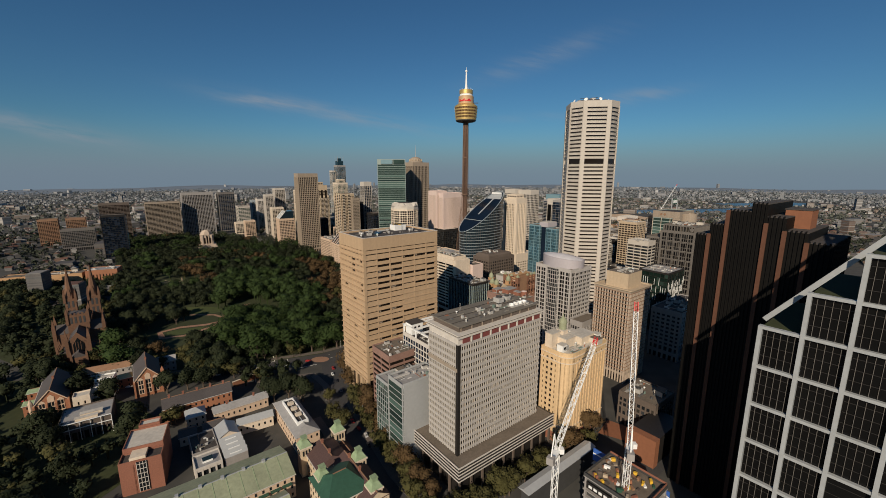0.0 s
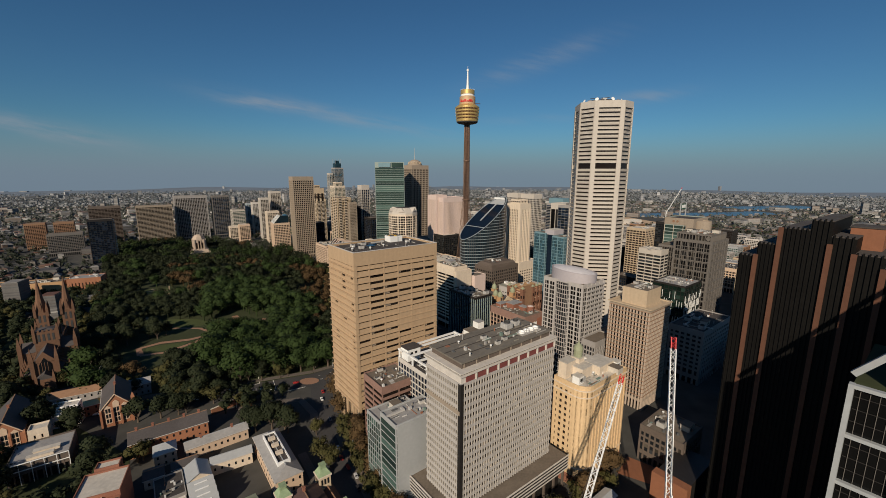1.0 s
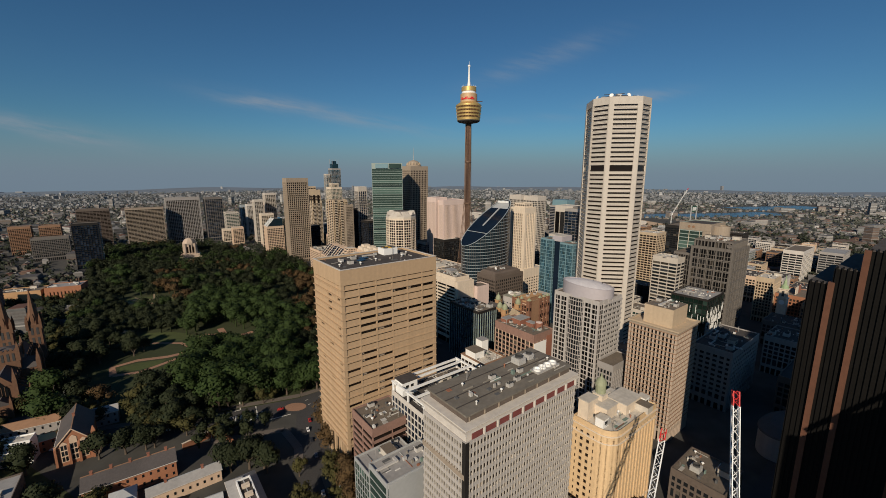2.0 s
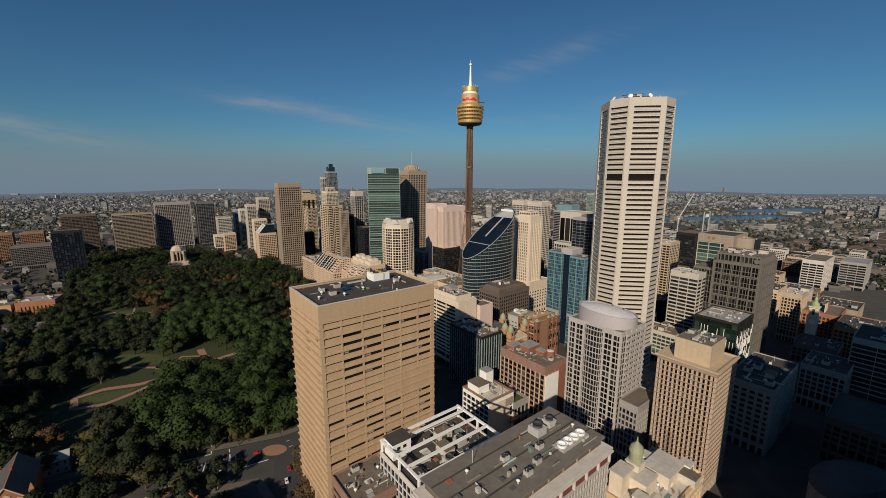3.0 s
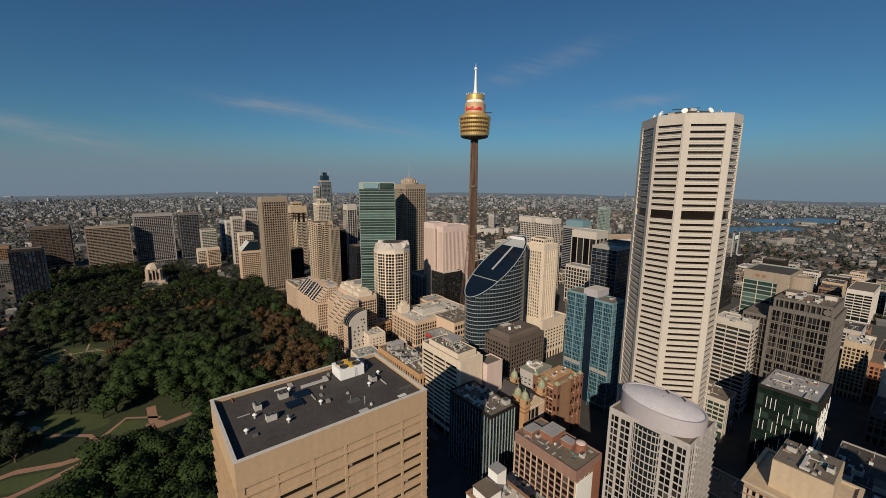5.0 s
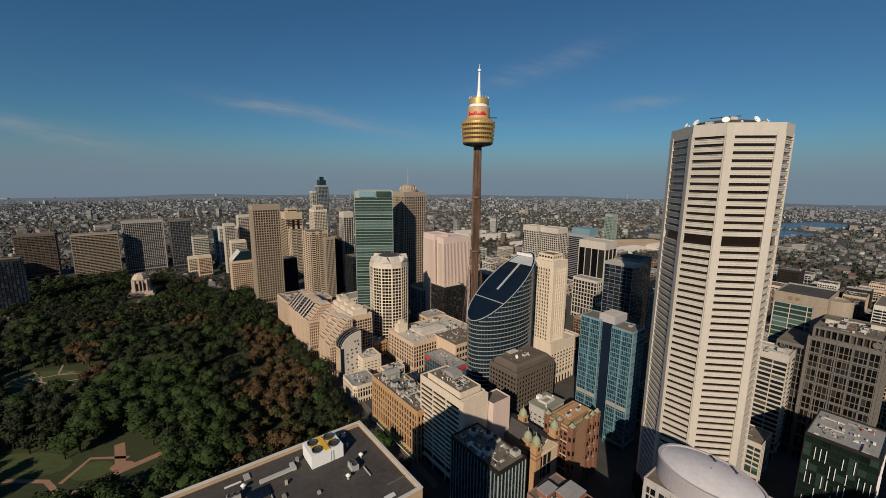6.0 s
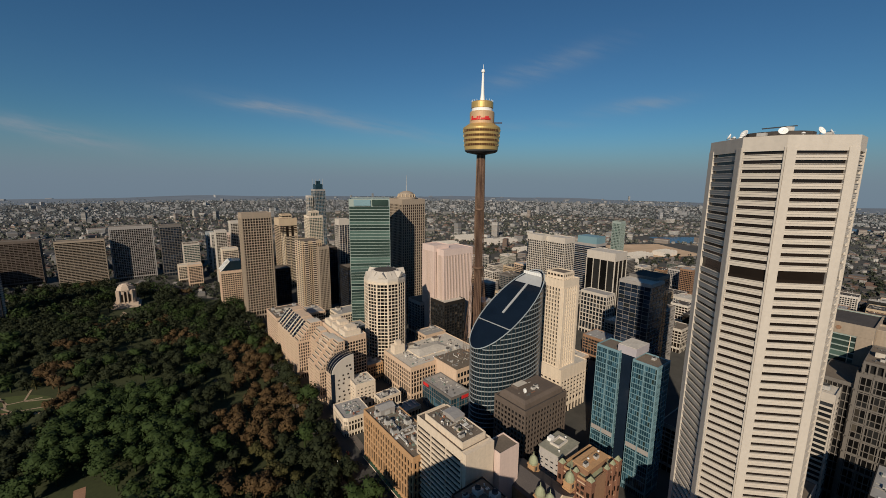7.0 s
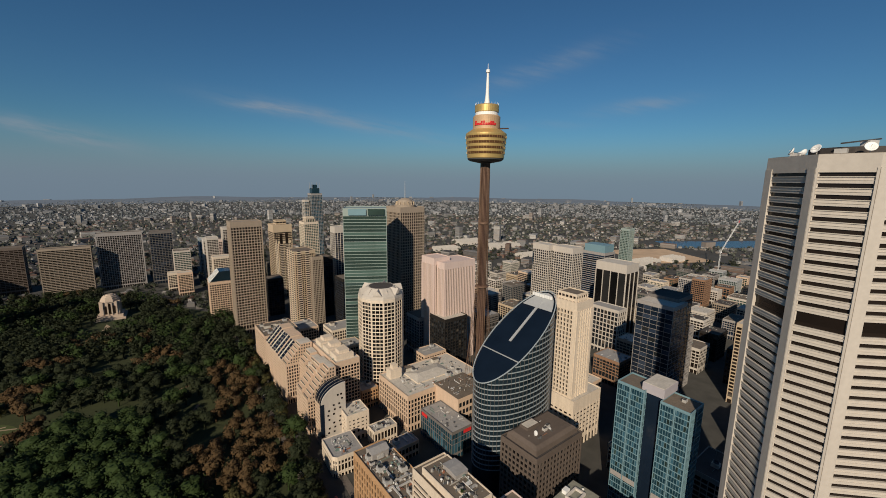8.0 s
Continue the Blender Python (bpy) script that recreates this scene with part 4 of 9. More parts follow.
def footpath(pts, w, label):
    """A raised footpath with its kerb."""
    g, P = Geo(), [Vector(p) for p in pts]
    for a, b in zip(P, P[1:]):
        d = (b - a).normalized()
        nrm = Vector((-d.y, d.x)) * w / 2
        g.prism([tuple(a - nrm), tuple(b - nrm), tuple(b + nrm), tuple(a + nrm)], 0.0, 0.26)
    single("footpath", g, M["paving"], label, "footpath", "structure")


footpath([(-68, 268), (-45, 226), (-27, 196), (14, 143)], 6.0, "paved footpath with kerb beside the tall offices")
footpath([(-86, 248), (-62, 214), (-38, 176)], 5.0, "paved footpath with kerb beside the old hospital")
footpath([(-14, 424), (-112, 351), (-168, 330), (-255, 302)], 5.0, "paved footpath along the park's near end")
footpath([(-22, 430), (-345, 888)], 5.0, "paved footpath along the park's long side")
footpath([(-2, 448), (-330, 916)], 5.0, "paved footpath before the shops")
footpath([(-255, 302), (-770, 935)], 5.0, "paved footpath beside the wide road")
footpath([(-150, 296), (-108, 308), (-92, 290), (-84, 270)], 5.0, "paved footpath at the street corner")


def make_lamp():
    t = thing("street_lamp", "grey street lamp on a tall pole", "street lamp", 0, 0, group="street lamps")
    part("pole", Geo().lathe([(0.22, 0), (0.12, 9.5)], 8), M["lightgrey"], t)
    arm = part("arm", Geo().bar((0, 0, 9.4), (2.4, 0, 9.9), 0.14), M["lightgrey"], t)
    part("head", Geo().box(2.0, 3.2, -0.25, 0.25, 9.75, 10.0), M["paint_white"], arm)
    return t


MAKERS["lamp"] = make_lamp
for a, b, n in (((-14, 424), (-112, 351), 7), ((-255, 302), (-500, 607), 8), ((-68, 268), (14, 143), 6), ((-150, 296), (-108, 308), 2), ((-24, 432), (-330, 868), 12)):
    for k in range(n):
        place("lamp", a[0] + (b[0] - a[0]) * k / n, a[1] + (b[1] - a[1]) * k / n, 0.26, 20 + 40 * k)

# ---- the tall tower with the golden turret ----
tw = thing("observation_tower", "slender brown tower with a golden turret and white spire", "tower", 34.0, 626.0, 0, 0)
part("shaft", Geo().lathe([(3.3, 0), (3.3, 240)], 20), M["shaft"], tw)
for i in range(18):
    a = 2 * math.pi * i / 18
    part("rib", Geo().bar((3.45 * math.cos(a), 3.45 * math.sin(a), 40), (3.45 * math.cos(a), 3.45 * math.sin(a), 240), 0.35), M["strand"], tw)
for i in range(28):
    a = 2 * math.pi * i / 28
    b, c = a + radians(14), a + radians(22)
    g = Geo().bar((14.0 * math.cos(a), 14.0 * math.sin(a), 40), (4.9 * math.cos(b), 4.9 * math.sin(b), 131), 0.17)
    g.bar((4.9 * math.cos(b), 4.9 * math.sin(b), 131), (3.9 * math.cos(c), 3.9 * math.sin(c), 239), 0.2)
    part("strand", g, M["strand"], tw)
tb = thing("stone_block", "stone block below the tall tower", "building", 14, 600)
part("wall", Geo().box(0, 36, 0, 36, 0, 36), M["pinkstone"], tb)
part("roof_deck", Geo().box(0.5, 35.5, 0.5, 35.5, 36, 36.5), M["roof"], tb)
for k in range(9):
    for z in (7, 14, 21, 28):
        part("window", Geo().box(1.5 + k * 4, 4 + k * 4, -0.15, 0.1, z, z + 4), M["glass"], tb)
part("ring_beam", Geo().lathe([(4.4, 130), (6.0, 130.4), (6.0, 131.4), (4.4, 131.8)], 24), M["strand"], tw)
part("ring_beam", Geo().lathe([(4.2, 186), (4.6, 186.3), (4.6, 187.6), (4.2, 188)], 24), M["strand"], tw)
part("underside", Geo().lathe([(5, 237.4), (13.0, 239.0), (14.9, 240.2), (15.0, 241.2)], 40), M["vent"], tw)
part("turret", Geo().lathe([(14.8, 241.2), (15.3, 241.4), (17.0, 260), (17.0, 261), (12.0, 264.5)], 48), M["gold"], tw)
for k, z in enumerate((245.6, 249.6, 253.8, 258.0)):
    r = 15.3 + (z - 241.4) * 1.7 / 18.6
    part("window_band", Geo().lathe([(r + 0.08, z - 1.0), (r + 0.26, z + 1.0)], 48), M["bronzeglass"], tw)
    bars = Geo()
    for i in range(48):
        a = 2 * math.pi * (i + 0.5) / 48
        bars.bar(((r + 0.1) * math.cos(a), (r + 0.1) * math.sin(a), z - 1.0), ((r + 0.26) * math.cos(a), (r + 0.26) * math.sin(a), z + 1.0), 0.18)
    part("mullions", bars, M["gold"], tw, kind="stuff")
part("drum", Geo().lathe([(11.2, 264), (11.2, 274.5), (10.2, 275.5)], 40), M["drumpanel"], tw)
part("collar", Geo().lathe([(9.4, 275), (9.4, 278)], 32), M["paint_white"], tw)
part("top_ring", Geo().lathe([(9.0, 278), (9.9, 278.4), (9.9, 283.4), (9.2, 284)], 40), M["gold"], tw)
for i in range(20):
    a = 2 * math.pi * i / 20
    part("railing_post", Geo().bar((9.5 * math.cos(a), 9.5 * math.sin(a), 284), (9.5 * math.cos(a), 9.5 * math.sin(a), 285.4), 0.18), M["paint_white"], tw)
part("spire", Geo().lathe([(2.3, 284), (1.5, 292), (1.0, 305), (0.9, 309), (1.7, 309.4), (1.5, 311.5), (0.25, 312), (0.15, 316)], 14), M["paint_white"], tw)
part("maintenance_arm", Geo().bar((9, -6, 264.9), (17.8, -4, 265.3), 0.9), M["shaft"], tw)
# the red sign on the drum: plain slanted strokes
for k in range(10):
    a = radians(-146 + k * 9.5)
    tall = (3.4, 1.7, 1.6, 3.0, 3.2, 1.7, 1.7, 3.0, 3.0, 1.6)[k]
    for w in (-0.035, 0.035):
        part("sign_stroke", Geo().bar((11.45 * math.cos(a + w), 11.45 * math.sin(a + w), 267.2), (11.45 * math.cos(a + w + 0.05), 11.45 * math.sin(a + w + 0.05), 267.2 + tall), 0.62), M["paint_red"], tw, "red painted sign stroke")
    part("sign_stroke", Geo().bar((11.45 * math.cos(a - 0.08), 11.45 * math.sin(a - 0.08), 267.4), (11.45 * math.cos(a + 0.08), 11.45 * math.sin(a + 0.08), 267.9), 0.6), M["paint_red"], tw, "red painted sign stroke")

# ---- the white octagonal skyscraper ----
OCT = []
cx, cy = 151.0, 432.5
d0, (la, lb) = radians(-7), (26.0, 15.0)
px, py = 136.6, 409.0
for i in range(8):
    OCT.append((px, py))
    ln = la if i % 2 == 0 else lb
    px, py = px + ln * math.cos(d0 + i * math.pi / 4), py + ln * math.sin(d0 + i * math.pi / 4)
sk = thing("skyscraper", "tall white octagonal concrete skyscraper with slot windows", "skyscraper", 0, 0, 0, 0)
part("core", Geo().prism(inset(OCT, 1.0), 0, 229), M["brownglass"], sk)
zs = [16 + 3.78 * i for i in range(56)]
band_mesh = Geo().prism(inset(OCT, 0.32), 0, 0.95).prism(inset(OCT, 0.12), 0.95, 1.15).prism(inset(OCT, 0.38), 1.15, 2.05).prism(inset(OCT, 0.05), 2.05, 2.32).mesh("spandrel", M["white"])
for i, z in enumerate(zs):
    if i != 42:
        ob = part("spandrel", band_mesh, None, sk)
        ob.matrix_basis = pose(0, 0, z)
for i in range(8):
    a, b = Vector(OCT[i]), Vector(OCT[(i + 1) % 8])
    e = (b - a).normalized()
    nrm = Vector((e.y, -e.x))
    for end, s in ((a, 1), (b, -1)):
        g = Geo()
        wide = 3.7 if i % 2 == 0 else 0.6
        p = [end + nrm * 0.25, end + e * s * wide + nrm * 0.25, end + e * s * wide - nrm * 1.6, end - nrm * 1.6]
        g.prism([tuple(q) for q in (p if s > 0 else reversed(p))], 0, 229)
        part("column", g, M["white"], sk)
    if nrm.y < 0.3:
        me = Geo().box(-((b - a).length - (7.4 if i % 2 == 0 else 1.2)) / 2, ((b - a).length - (7.4 if i % 2 == 0 else 1.2)) / 2, -0.05, 0.05, -0.72, 0.72).mesh("window", M["brownglass"])
        for k, z in enumerate(zs):
            if k == 42:
                continue
            ob = part("window", me, None, sk)
            q = (a + b) / 2 - nrm * 0.93
            ob.matrix_basis = pose(q.x, q.y, z + 3.05, 0, 0, math.degrees(math.atan2(e.y, e.x)))
part("crown_wall", Geo().prism(OCT, 227.5, 233.5), M["white"], sk)
part("roof_deck", Geo().prism(inset(OCT, 1.2), 233.5, 233.7), M["roof"], sk)
part("base_hall", Geo().prism(inset(OCT, -1.5), 0, 15.5), M["brownglass"], sk)
part("plant_screen", Geo().prism(ring(13, 13, 16, cx, cy), 233.7, 236.5), M["darkroof"], sk)
for i in range(16):
    a = 2 * math.pi * i / 16 + 0.2
    place(("dish", "unit", "dish", "pipe")[i % 4], cx + 17.5 * math.cos(a), cy + 17.5 * math.sin(a), 233.7, math.degrees(a) + 90)
bm_ = thing("roof_crane_arm", "dark maintenance boom lying over a roof", "maintenance boom", cx, cy, 236.5, 10)
part("boom", Geo().bar((-15, -6, 1.0), (6, -3, 3.4), 0.5), M["vent"], bm_)
part("carriage", Geo().box(-1.5, 2.5, -5, -2, 0, 2.6), M["machine"], bm_)

# ---- the sandstone law building: deep slots, six bays a side ----
LX, LY, LU, LV, LH = -54.4, 268.0, 63.4, 39.0, 120.8
law = thing("law_building", "sandstone-coloured concrete tower with deep horizontal slots", "office tower", LX, LY)
part("core", Geo().box(1.3, LU - 1.3, 1.3, LV - 1.3, 0, LH - 6), M["brownglass"], law)
part("upper_wall", Geo().box(0, LU, 0, LV, LH - 8.5, LH - 1.4), M["sandstone"], law)
part("lower_wall", Geo().box(3, LU - 3, 3, LV - 3, 0, 12), M["sandstone"], law)
rim = Geo()
for q in (((0, 0), (LU, 0), (LU - 0.7, 0.7), (0.7, 0.7)), ((LU, 0), (LU, LV), (LU - 0.7, LV - 0.7), (LU - 0.7, 0.7)), ((LU, LV), (0, LV), (0.7, LV - 0.7), (LU - 0.7, LV - 0.7)), ((0, LV), (0, 0), (0.7, 0.7), (0.7, LV - 0.7))):
    rim.prism(list(q), LH - 1.4, LH)
part("parapet", rim, M["sandstone"], law)
part("coping", Geo().box(-0.15, LU + 0.15, -0.15, 0.9, LH, LH + 0.25).box(-0.15, LU + 0.15, LV - 0.9, LV + 0.15, LH, LH + 0.25).box(-0.15, 0.9, 0.9, LV - 0.9, LH, LH + 0.25).box(LU - 0.9, LU + 0.15, 0.9, LV - 0.9, LH, LH + 0.25), M["pale"], law)
part("roof_deck", Geo().box(0.75, LU - 0.75, 0.75, LV - 0.75, LH - 1.4, LH - 1.25), M["darkroof"], law)
rl = random.Random(11)
n_floor, fl = 23, (LH - 8.5 - 16) / 23
# o: open window, s: a slit above a closed panel, w: plain wall; the upper floors first, bay by bay along the street side
STREET = ["ssssss", "sosooo", "soosss", "soosso", "sooooo", "soosso", "soosoo", "ssssss", "ssswww", "soswww", "soowww", "ossoso", "soosso", "osooso", "ssosoo", "soooss", "ossoos", "soosso", "sosooo", "oossos", "sooswo", "oosswo", "ssssww"]
for i in range(n_floor):
    z = 16 + i * fl
    part("spandrel", Geo().box(0.25, LU - 0.25, 0.25, LV - 0.25, z + 1.75, z + fl - 0.6), M["sandstone"], law)
    part("ledge", Geo().box(-0.75, LU + 0.2, -0.12, LV + 0.2, z + 1.6, z + 1.95).prism([(-0.1, -0.1), (LU, -0.1), (LU, LV), (-0.1, LV)], z + 1.25, z + 1.6, [(-0.75, -0.12), (LU + 0.1, -0.12), (LU + 0.1, LV), (-0.75, LV)]), M["sandstone"], law)
for face, length, nb in ((0, LU, 6), (1, LV, 6)):
    step = length / nb
    for k in range(nb + 1):
        wide = 1.1 if k in (0, nb) else 0.42
        q = min(max(k * step, wide), length - wide)
        g = Geo().box(q - wide, q + wide, 0.14, 2.0, 0, LH - 8.4) if face == 0 else Geo().box(0.14, 2.0, q - wide, q + wide, 0, LH - 8.4)
        part("pier", g, M["sandstone"], law)
    for k in range(nb):
        for i in range(n_floor):
            z = 16 + i * fl
            a, b = k * step + 0.4, (k + 1) * step - 0.4
            state = STREET[n_floor - 1 - i][k] if face == 0 else rl.choice("ssss" if k % 2 else "sso")
            if state == "w":
                g = Geo().box(a, b, 0.22, 0.5, z - 0.65, z + 1.8) if face == 0 else Geo().box(0.22, 0.5, a, b, z - 0.65, z + 1.8)
            elif state == "s":
                g = Geo().box(a, b, 0.3, 0.9, z - 0.65, z + 0.42) if face == 0 else Geo().box(0.3, 0.9, a, b, z - 0.65, z + 0.5)
            else:
                blind = rl.uniform(0.15, 0.45)
                g = Geo().box(a, b, 0.8, 0.92, z - 0.65, z + 1.5) if face == 0 else Geo().box(0.8, 0.92, a, b, z - 0.65, z + 1.5)
                if face == 0 and rl.random() < 0.55:
                    part("drawn_blind", Geo().box(a + 0.3, a + (b - a) * blind, 0.7, 0.76, z - 0.2, z + 1.3), M["taupe"], law, "grey drawn blind")
            part("window" if state == "o" else "blind_panel", g, M["brownglass" if state == "o" else "sandstone"], law)
for k in range(5):
    part("leg", Geo().box(0.3, 2.6, 1 + k * 8.6, 3.4 + k * 8.6, 0, 16.2), M["sandstone"], law)
for u, v, kind in ((14, 17, "unit"), (10, 21, "pipe"), (18, 12, "pipe"), (12, 26, "unit"), (21, 28, "unit"), (30, 16, "pipe"), (6, 14, "pipe"), (24, 31, "pipe"), (33, 30, "duct"), (52, 20, "unit"), (56, 23, "pipe"), (49, 17, "pipe")):
    p = local(LX, LY, G, u, v)
    place(kind, p[0], p[1], LH - 1.25, G + (0 if (u + v) % 2 else 90))
for u, v in ((20, 19), (24, 24)):
    t = thing("panel_array", "dark flat panel array on a roof", "panel array", *local(LX, LY, G, u, v), LH - 1.25, G, "roof panel arrays")
    for k in range(3):
        part("panel", Geo().box(0, 5.6, k * 1.5, k * 1.5 + 1.3, 0.5, 0.62), M["blueglass"], t)
    part("stand", Geo().box(0.4, 0.7, 0, 4.4, 0, 0.5).box(4.9, 5.2, 0, 4.4, 0, 0.5), M["vent"], t)
lawp = thing("roof_plant_block", "white plant block with a yellow platform on a roof", "plant room", *local(LX, LY, G, 42, 27), LH - 1.25)
part("block", Geo().box(0, 10, 0, 8, 0, 4.2), M["paint_white"], lawp)
for u in (2.4, 7.6):
    for v in (2.0, 6.0):
        part("fan", Geo().lathe([(1.5, 4.2), (1.6, 4.7), (1.35, 4.7), (1.3, 4.3)], 16, u, v), M["vent"], lawp)
part("platform", Geo().box(4.2, 5.8, 0.2, 7.8, 4.25, 4.5).box(1, 9, 3.6, 4.4, 4.2, 4.42), M["paint_yellow"], lawp)

# ---- the ribbed white building on its podium ----
RX, RY, RU, RV, RH = 7.4, 182.3, 63.0, 25.0, 87.5
rb = thing("ribbed_building", "pale building of close white ribs on a low podium", "office tower", RX, RY)
part("core", Geo().box(0.9, RU - 0.9, 0.9, RV - 0.9, 21.8, RH - 5), M["brownglass"], rb)
part("corner_recess", Geo().box(0.02, 1.75, 0.02, 1.75, 21.8, RH - 5.2), M["black"], rb)
nfl, ff = 17, (RH - 6 - 23) / 17
for i in range(nfl + 1):
    z = 22.5 + i * ff
    part("spandrel", Geo().box(0.13, RU - 0.13, 0.13, RV - 0.13, z, z + 1.5), M["midgrey"], rb)
me_u = Geo().box(-0.2, 0.2, -0.42, 0.4, 22, RH - 5.6).mesh("rib", M["ribgrey"])
for k in range(39):
    u = 2.2 + k * (RU - 3.2) / 38
    ob = part("rib", me_u, None, rb)
    ob.matrix_basis = pose(u, 0.45, 0)
for k in range(16):
    v = 2.2 + k * (RV - 3.2) / 15
    ob = part("rib", me_u, None, rb)
    ob.matrix_basis = pose(0.45, v, 0, 0, 0, 90)
pan = Geo().box(-0.55, 0.55, -0.04, 0.04, -0.9, 0.9).mesh("window", M["brownglass"])
more, blinds, rbl = Geo(), Geo(), random.Random(17)
for k in range(38):
    u = 2.2 + (k + 0.5) * (RU - 3.2) / 38
    for i in range(nfl):
        z = 22.5 + i * ff + 1.5 + (ff - 1.5) / 2
        if i >= nfl - 2:
            ob = part("window", pan, None, rb)
            ob.matrix_basis = pose(u, 0.5, z)
        else:
            (blinds if rbl.random() < 0.13 else more).box(u - 0.55, u + 0.55, 0.46, 0.54, z - 0.9 + (rbl.random() < 0.3) * rbl.uniform(0, 1.0), z + 0.9)
for k in range(15):
    v = 2.2 + (k + 0.5) * (RV - 3.2) / 15
    for i in range(nfl):
        z = 22.5 + i * ff + 1.5 + (ff - 1.5) / 2
        more.box(0.46, 0.54, v - 0.3, v + 0.3, z - 0.9, z + 0.9)
part("window_panes", more, M["brownglass"], rb, kind="stuff")
part("drawn_blinds", blinds, M["taupe"], rb, "half-drawn grey blinds", kind="stuff")
part("shade_band", Geo().box(-0.12, 0.5, 0.6, RV, RH - 19.5, RH - 17.6), M["taupe"], rb)
for k in range(9):
    part("red_panel", Geo().box(3.2 + k * 6.7, 8.0 + k * 6.7, 0.2, 0.5, RH - 5.0, RH - 2.4), M["redpanel"], rb)
    part("blade", Geo().box(8.5 + k * 6.7, 9.0 + k * 6.7, -0.3, 0.6, RH - 5.2, RH - 1.9), M["pale"], rb)
part("top_wall", Geo().box(0.6, RU - 0.6, 0.6, RV - 0.6, RH - 5.2, RH - 2.0), M["pale"], rb)
part("cornice", Geo().box(-0.6, RU + 0.6, -0.6, RV + 0.6, RH - 1.8, RH - 1.1), M["pale"], rb)
part("cornice_gap", Geo().box(0.2, RU - 0.2, 0.2, RV - 0.2, RH - 1.1, RH - 0.5), M["vent"], rb)
part("cornice", Geo().box(-0.4, RU + 0.4, -0.4, RV + 0.4, RH - 0.5, RH), M["pale"], rb)
part("roof_house", Geo().box(3.0, RU - 1.5, 3.0, RV - 1.0, RH, RH + 2.6), M["darkbrown"], rb)
part("roof_deck", Geo().box(2.0, RU - 0.8, 2.0, RV, RH + 2.6, RH + 3.2), M["browndeck"], rb)
for k in range(8):
    part("roof_house_pier", Geo().box(4 + k * 7.2, 4.5 + k * 7.2, 2.75, 3.05, RH, RH + 2.6), M["taupe"], rb)
for v in (7.5, 13.5, 19.5):
    part("roof_seam", Geo().box(2.2, RU - 1.0, v, v + 0.4, RH + 3.2, RH + 3.4), M["darkroof"], rb)
for u, v, kind in ((34, 8, "unit"), (23, 6, "pipe"), (28, 6.5, "unit"), (27, 15, "unit"), (45, 17, "tank"), (52, 17.5, "tank"), (40, 12, "unit"), (58, 12, "pipe"), (14, 18, "pipe"), (48, 20, "duct")):
    p = local(RX, RY, G, u, v)
    place(kind, p[0], p[1], RH + 3.2, G, 0.8)
t = thing("fan_bank", "row of round exhaust fans on a pale base", "fan bank", *local(RX, RY, G, 44, 5.5), RH + 3.2)
part("base", Geo().box(0, 14, 0, 4.4, 0, 0.7), M["machine"], t)
for k in range(4):
    part("fan_ring", Geo().lathe([(1.55, 0.7), (1.6, 1.5), (1.3, 1.5), (1.2, 0.8)], 18, 1.8 + k * 3.4, 2.2), M["paint_white"], t)
pod = thing("podium", "low podium with white horizontal fins", "podium", 7.9, 172.7)
part("core", Geo().box(5.0, 74, 5.0, 42, 0, 21), M["black"], pod)
for i in range(4):
    part("fin", Geo().box(0, 75, 0, 43, 14.4 + i * 1.85, 14.8 + i * 1.85), M["pale"], pod)
part("upper_glass", Geo().box(0.35, 74.6, 0.35, 42.6, 14.2, 21.2), M["black"], pod)
part("roof_deck", Geo().box(0.5, 74.6, 0.5, 42.6, 21.25, 21.6), M["roof"], pod)
part("parapet", Geo().box(0, 75, 0, 0.5, 21.7, 22.2).box(0, 0.5, 0.5, 43, 21.7, 22.2), M["pale"], pod)
for k in range(10):
    part("column", Geo().box(3 + k * 8, 4.0 + k * 8, 3, 4, 0, 14.6), M["darkbrown"], pod)
for k in range(1, 5):
    part("column", Geo().box(3, 4, 3 + k * 8, 4 + k * 8, 0, 14.6), M["darkbrown"], pod)

# ---- towers of the centre, by their near corners ----
tan = tower("tan_tower", "buff concrete tower of pale panels between dark windows", 143.0, 293.6, rect(31.0, 30.0), 76.5, "taupe", "blackglass", 3.0, 2.25, 0.75, 1.59, 0.4, 0.1, 8, 2.2, roof="buff", cells=40, bars="panelpink")
part("roof_slab", Geo().rim([(-0.9, -0.9), (31.9, -0.9), (31.9, 30.9), (-0.9, 30.9)], [(0.5, 0.5), (30.5, 0.5), (30.5, 29.5), (0.5, 29.5)], 75.9, 76.7), M["buff"], tan)
for k in range(22):
    part("ledge", Geo().rim([(-0.2, -0.2), (31.2, -0.2), (31.2, 30.2), (-0.2, 30.2)], [(0.2, 0.2), (30.8, 0.2), (30.8, 29.8), (0.2, 29.8)], 10.6 + k * 3.0, 11.1 + k * 3.0), M["brown"], tan)
ph = thing("roof_penthouse", "buff plant block on a roof", "plant room", *local(143.0, 293.6, G, 5.0, 5.5), 75.6)
part("wall", Geo().box(0, 21, 0, 18, 0, 12), M["buff"], ph)
part("roof_deck", Geo().box(0.4, 20.6, 0.4, 17.6, 12, 12.2), M["roof"], ph)
clutter(*local(143.0, 293.6, G, 5, 5.5), 21, 18, 87.8, 4, 3)
adopt(ph, tan)

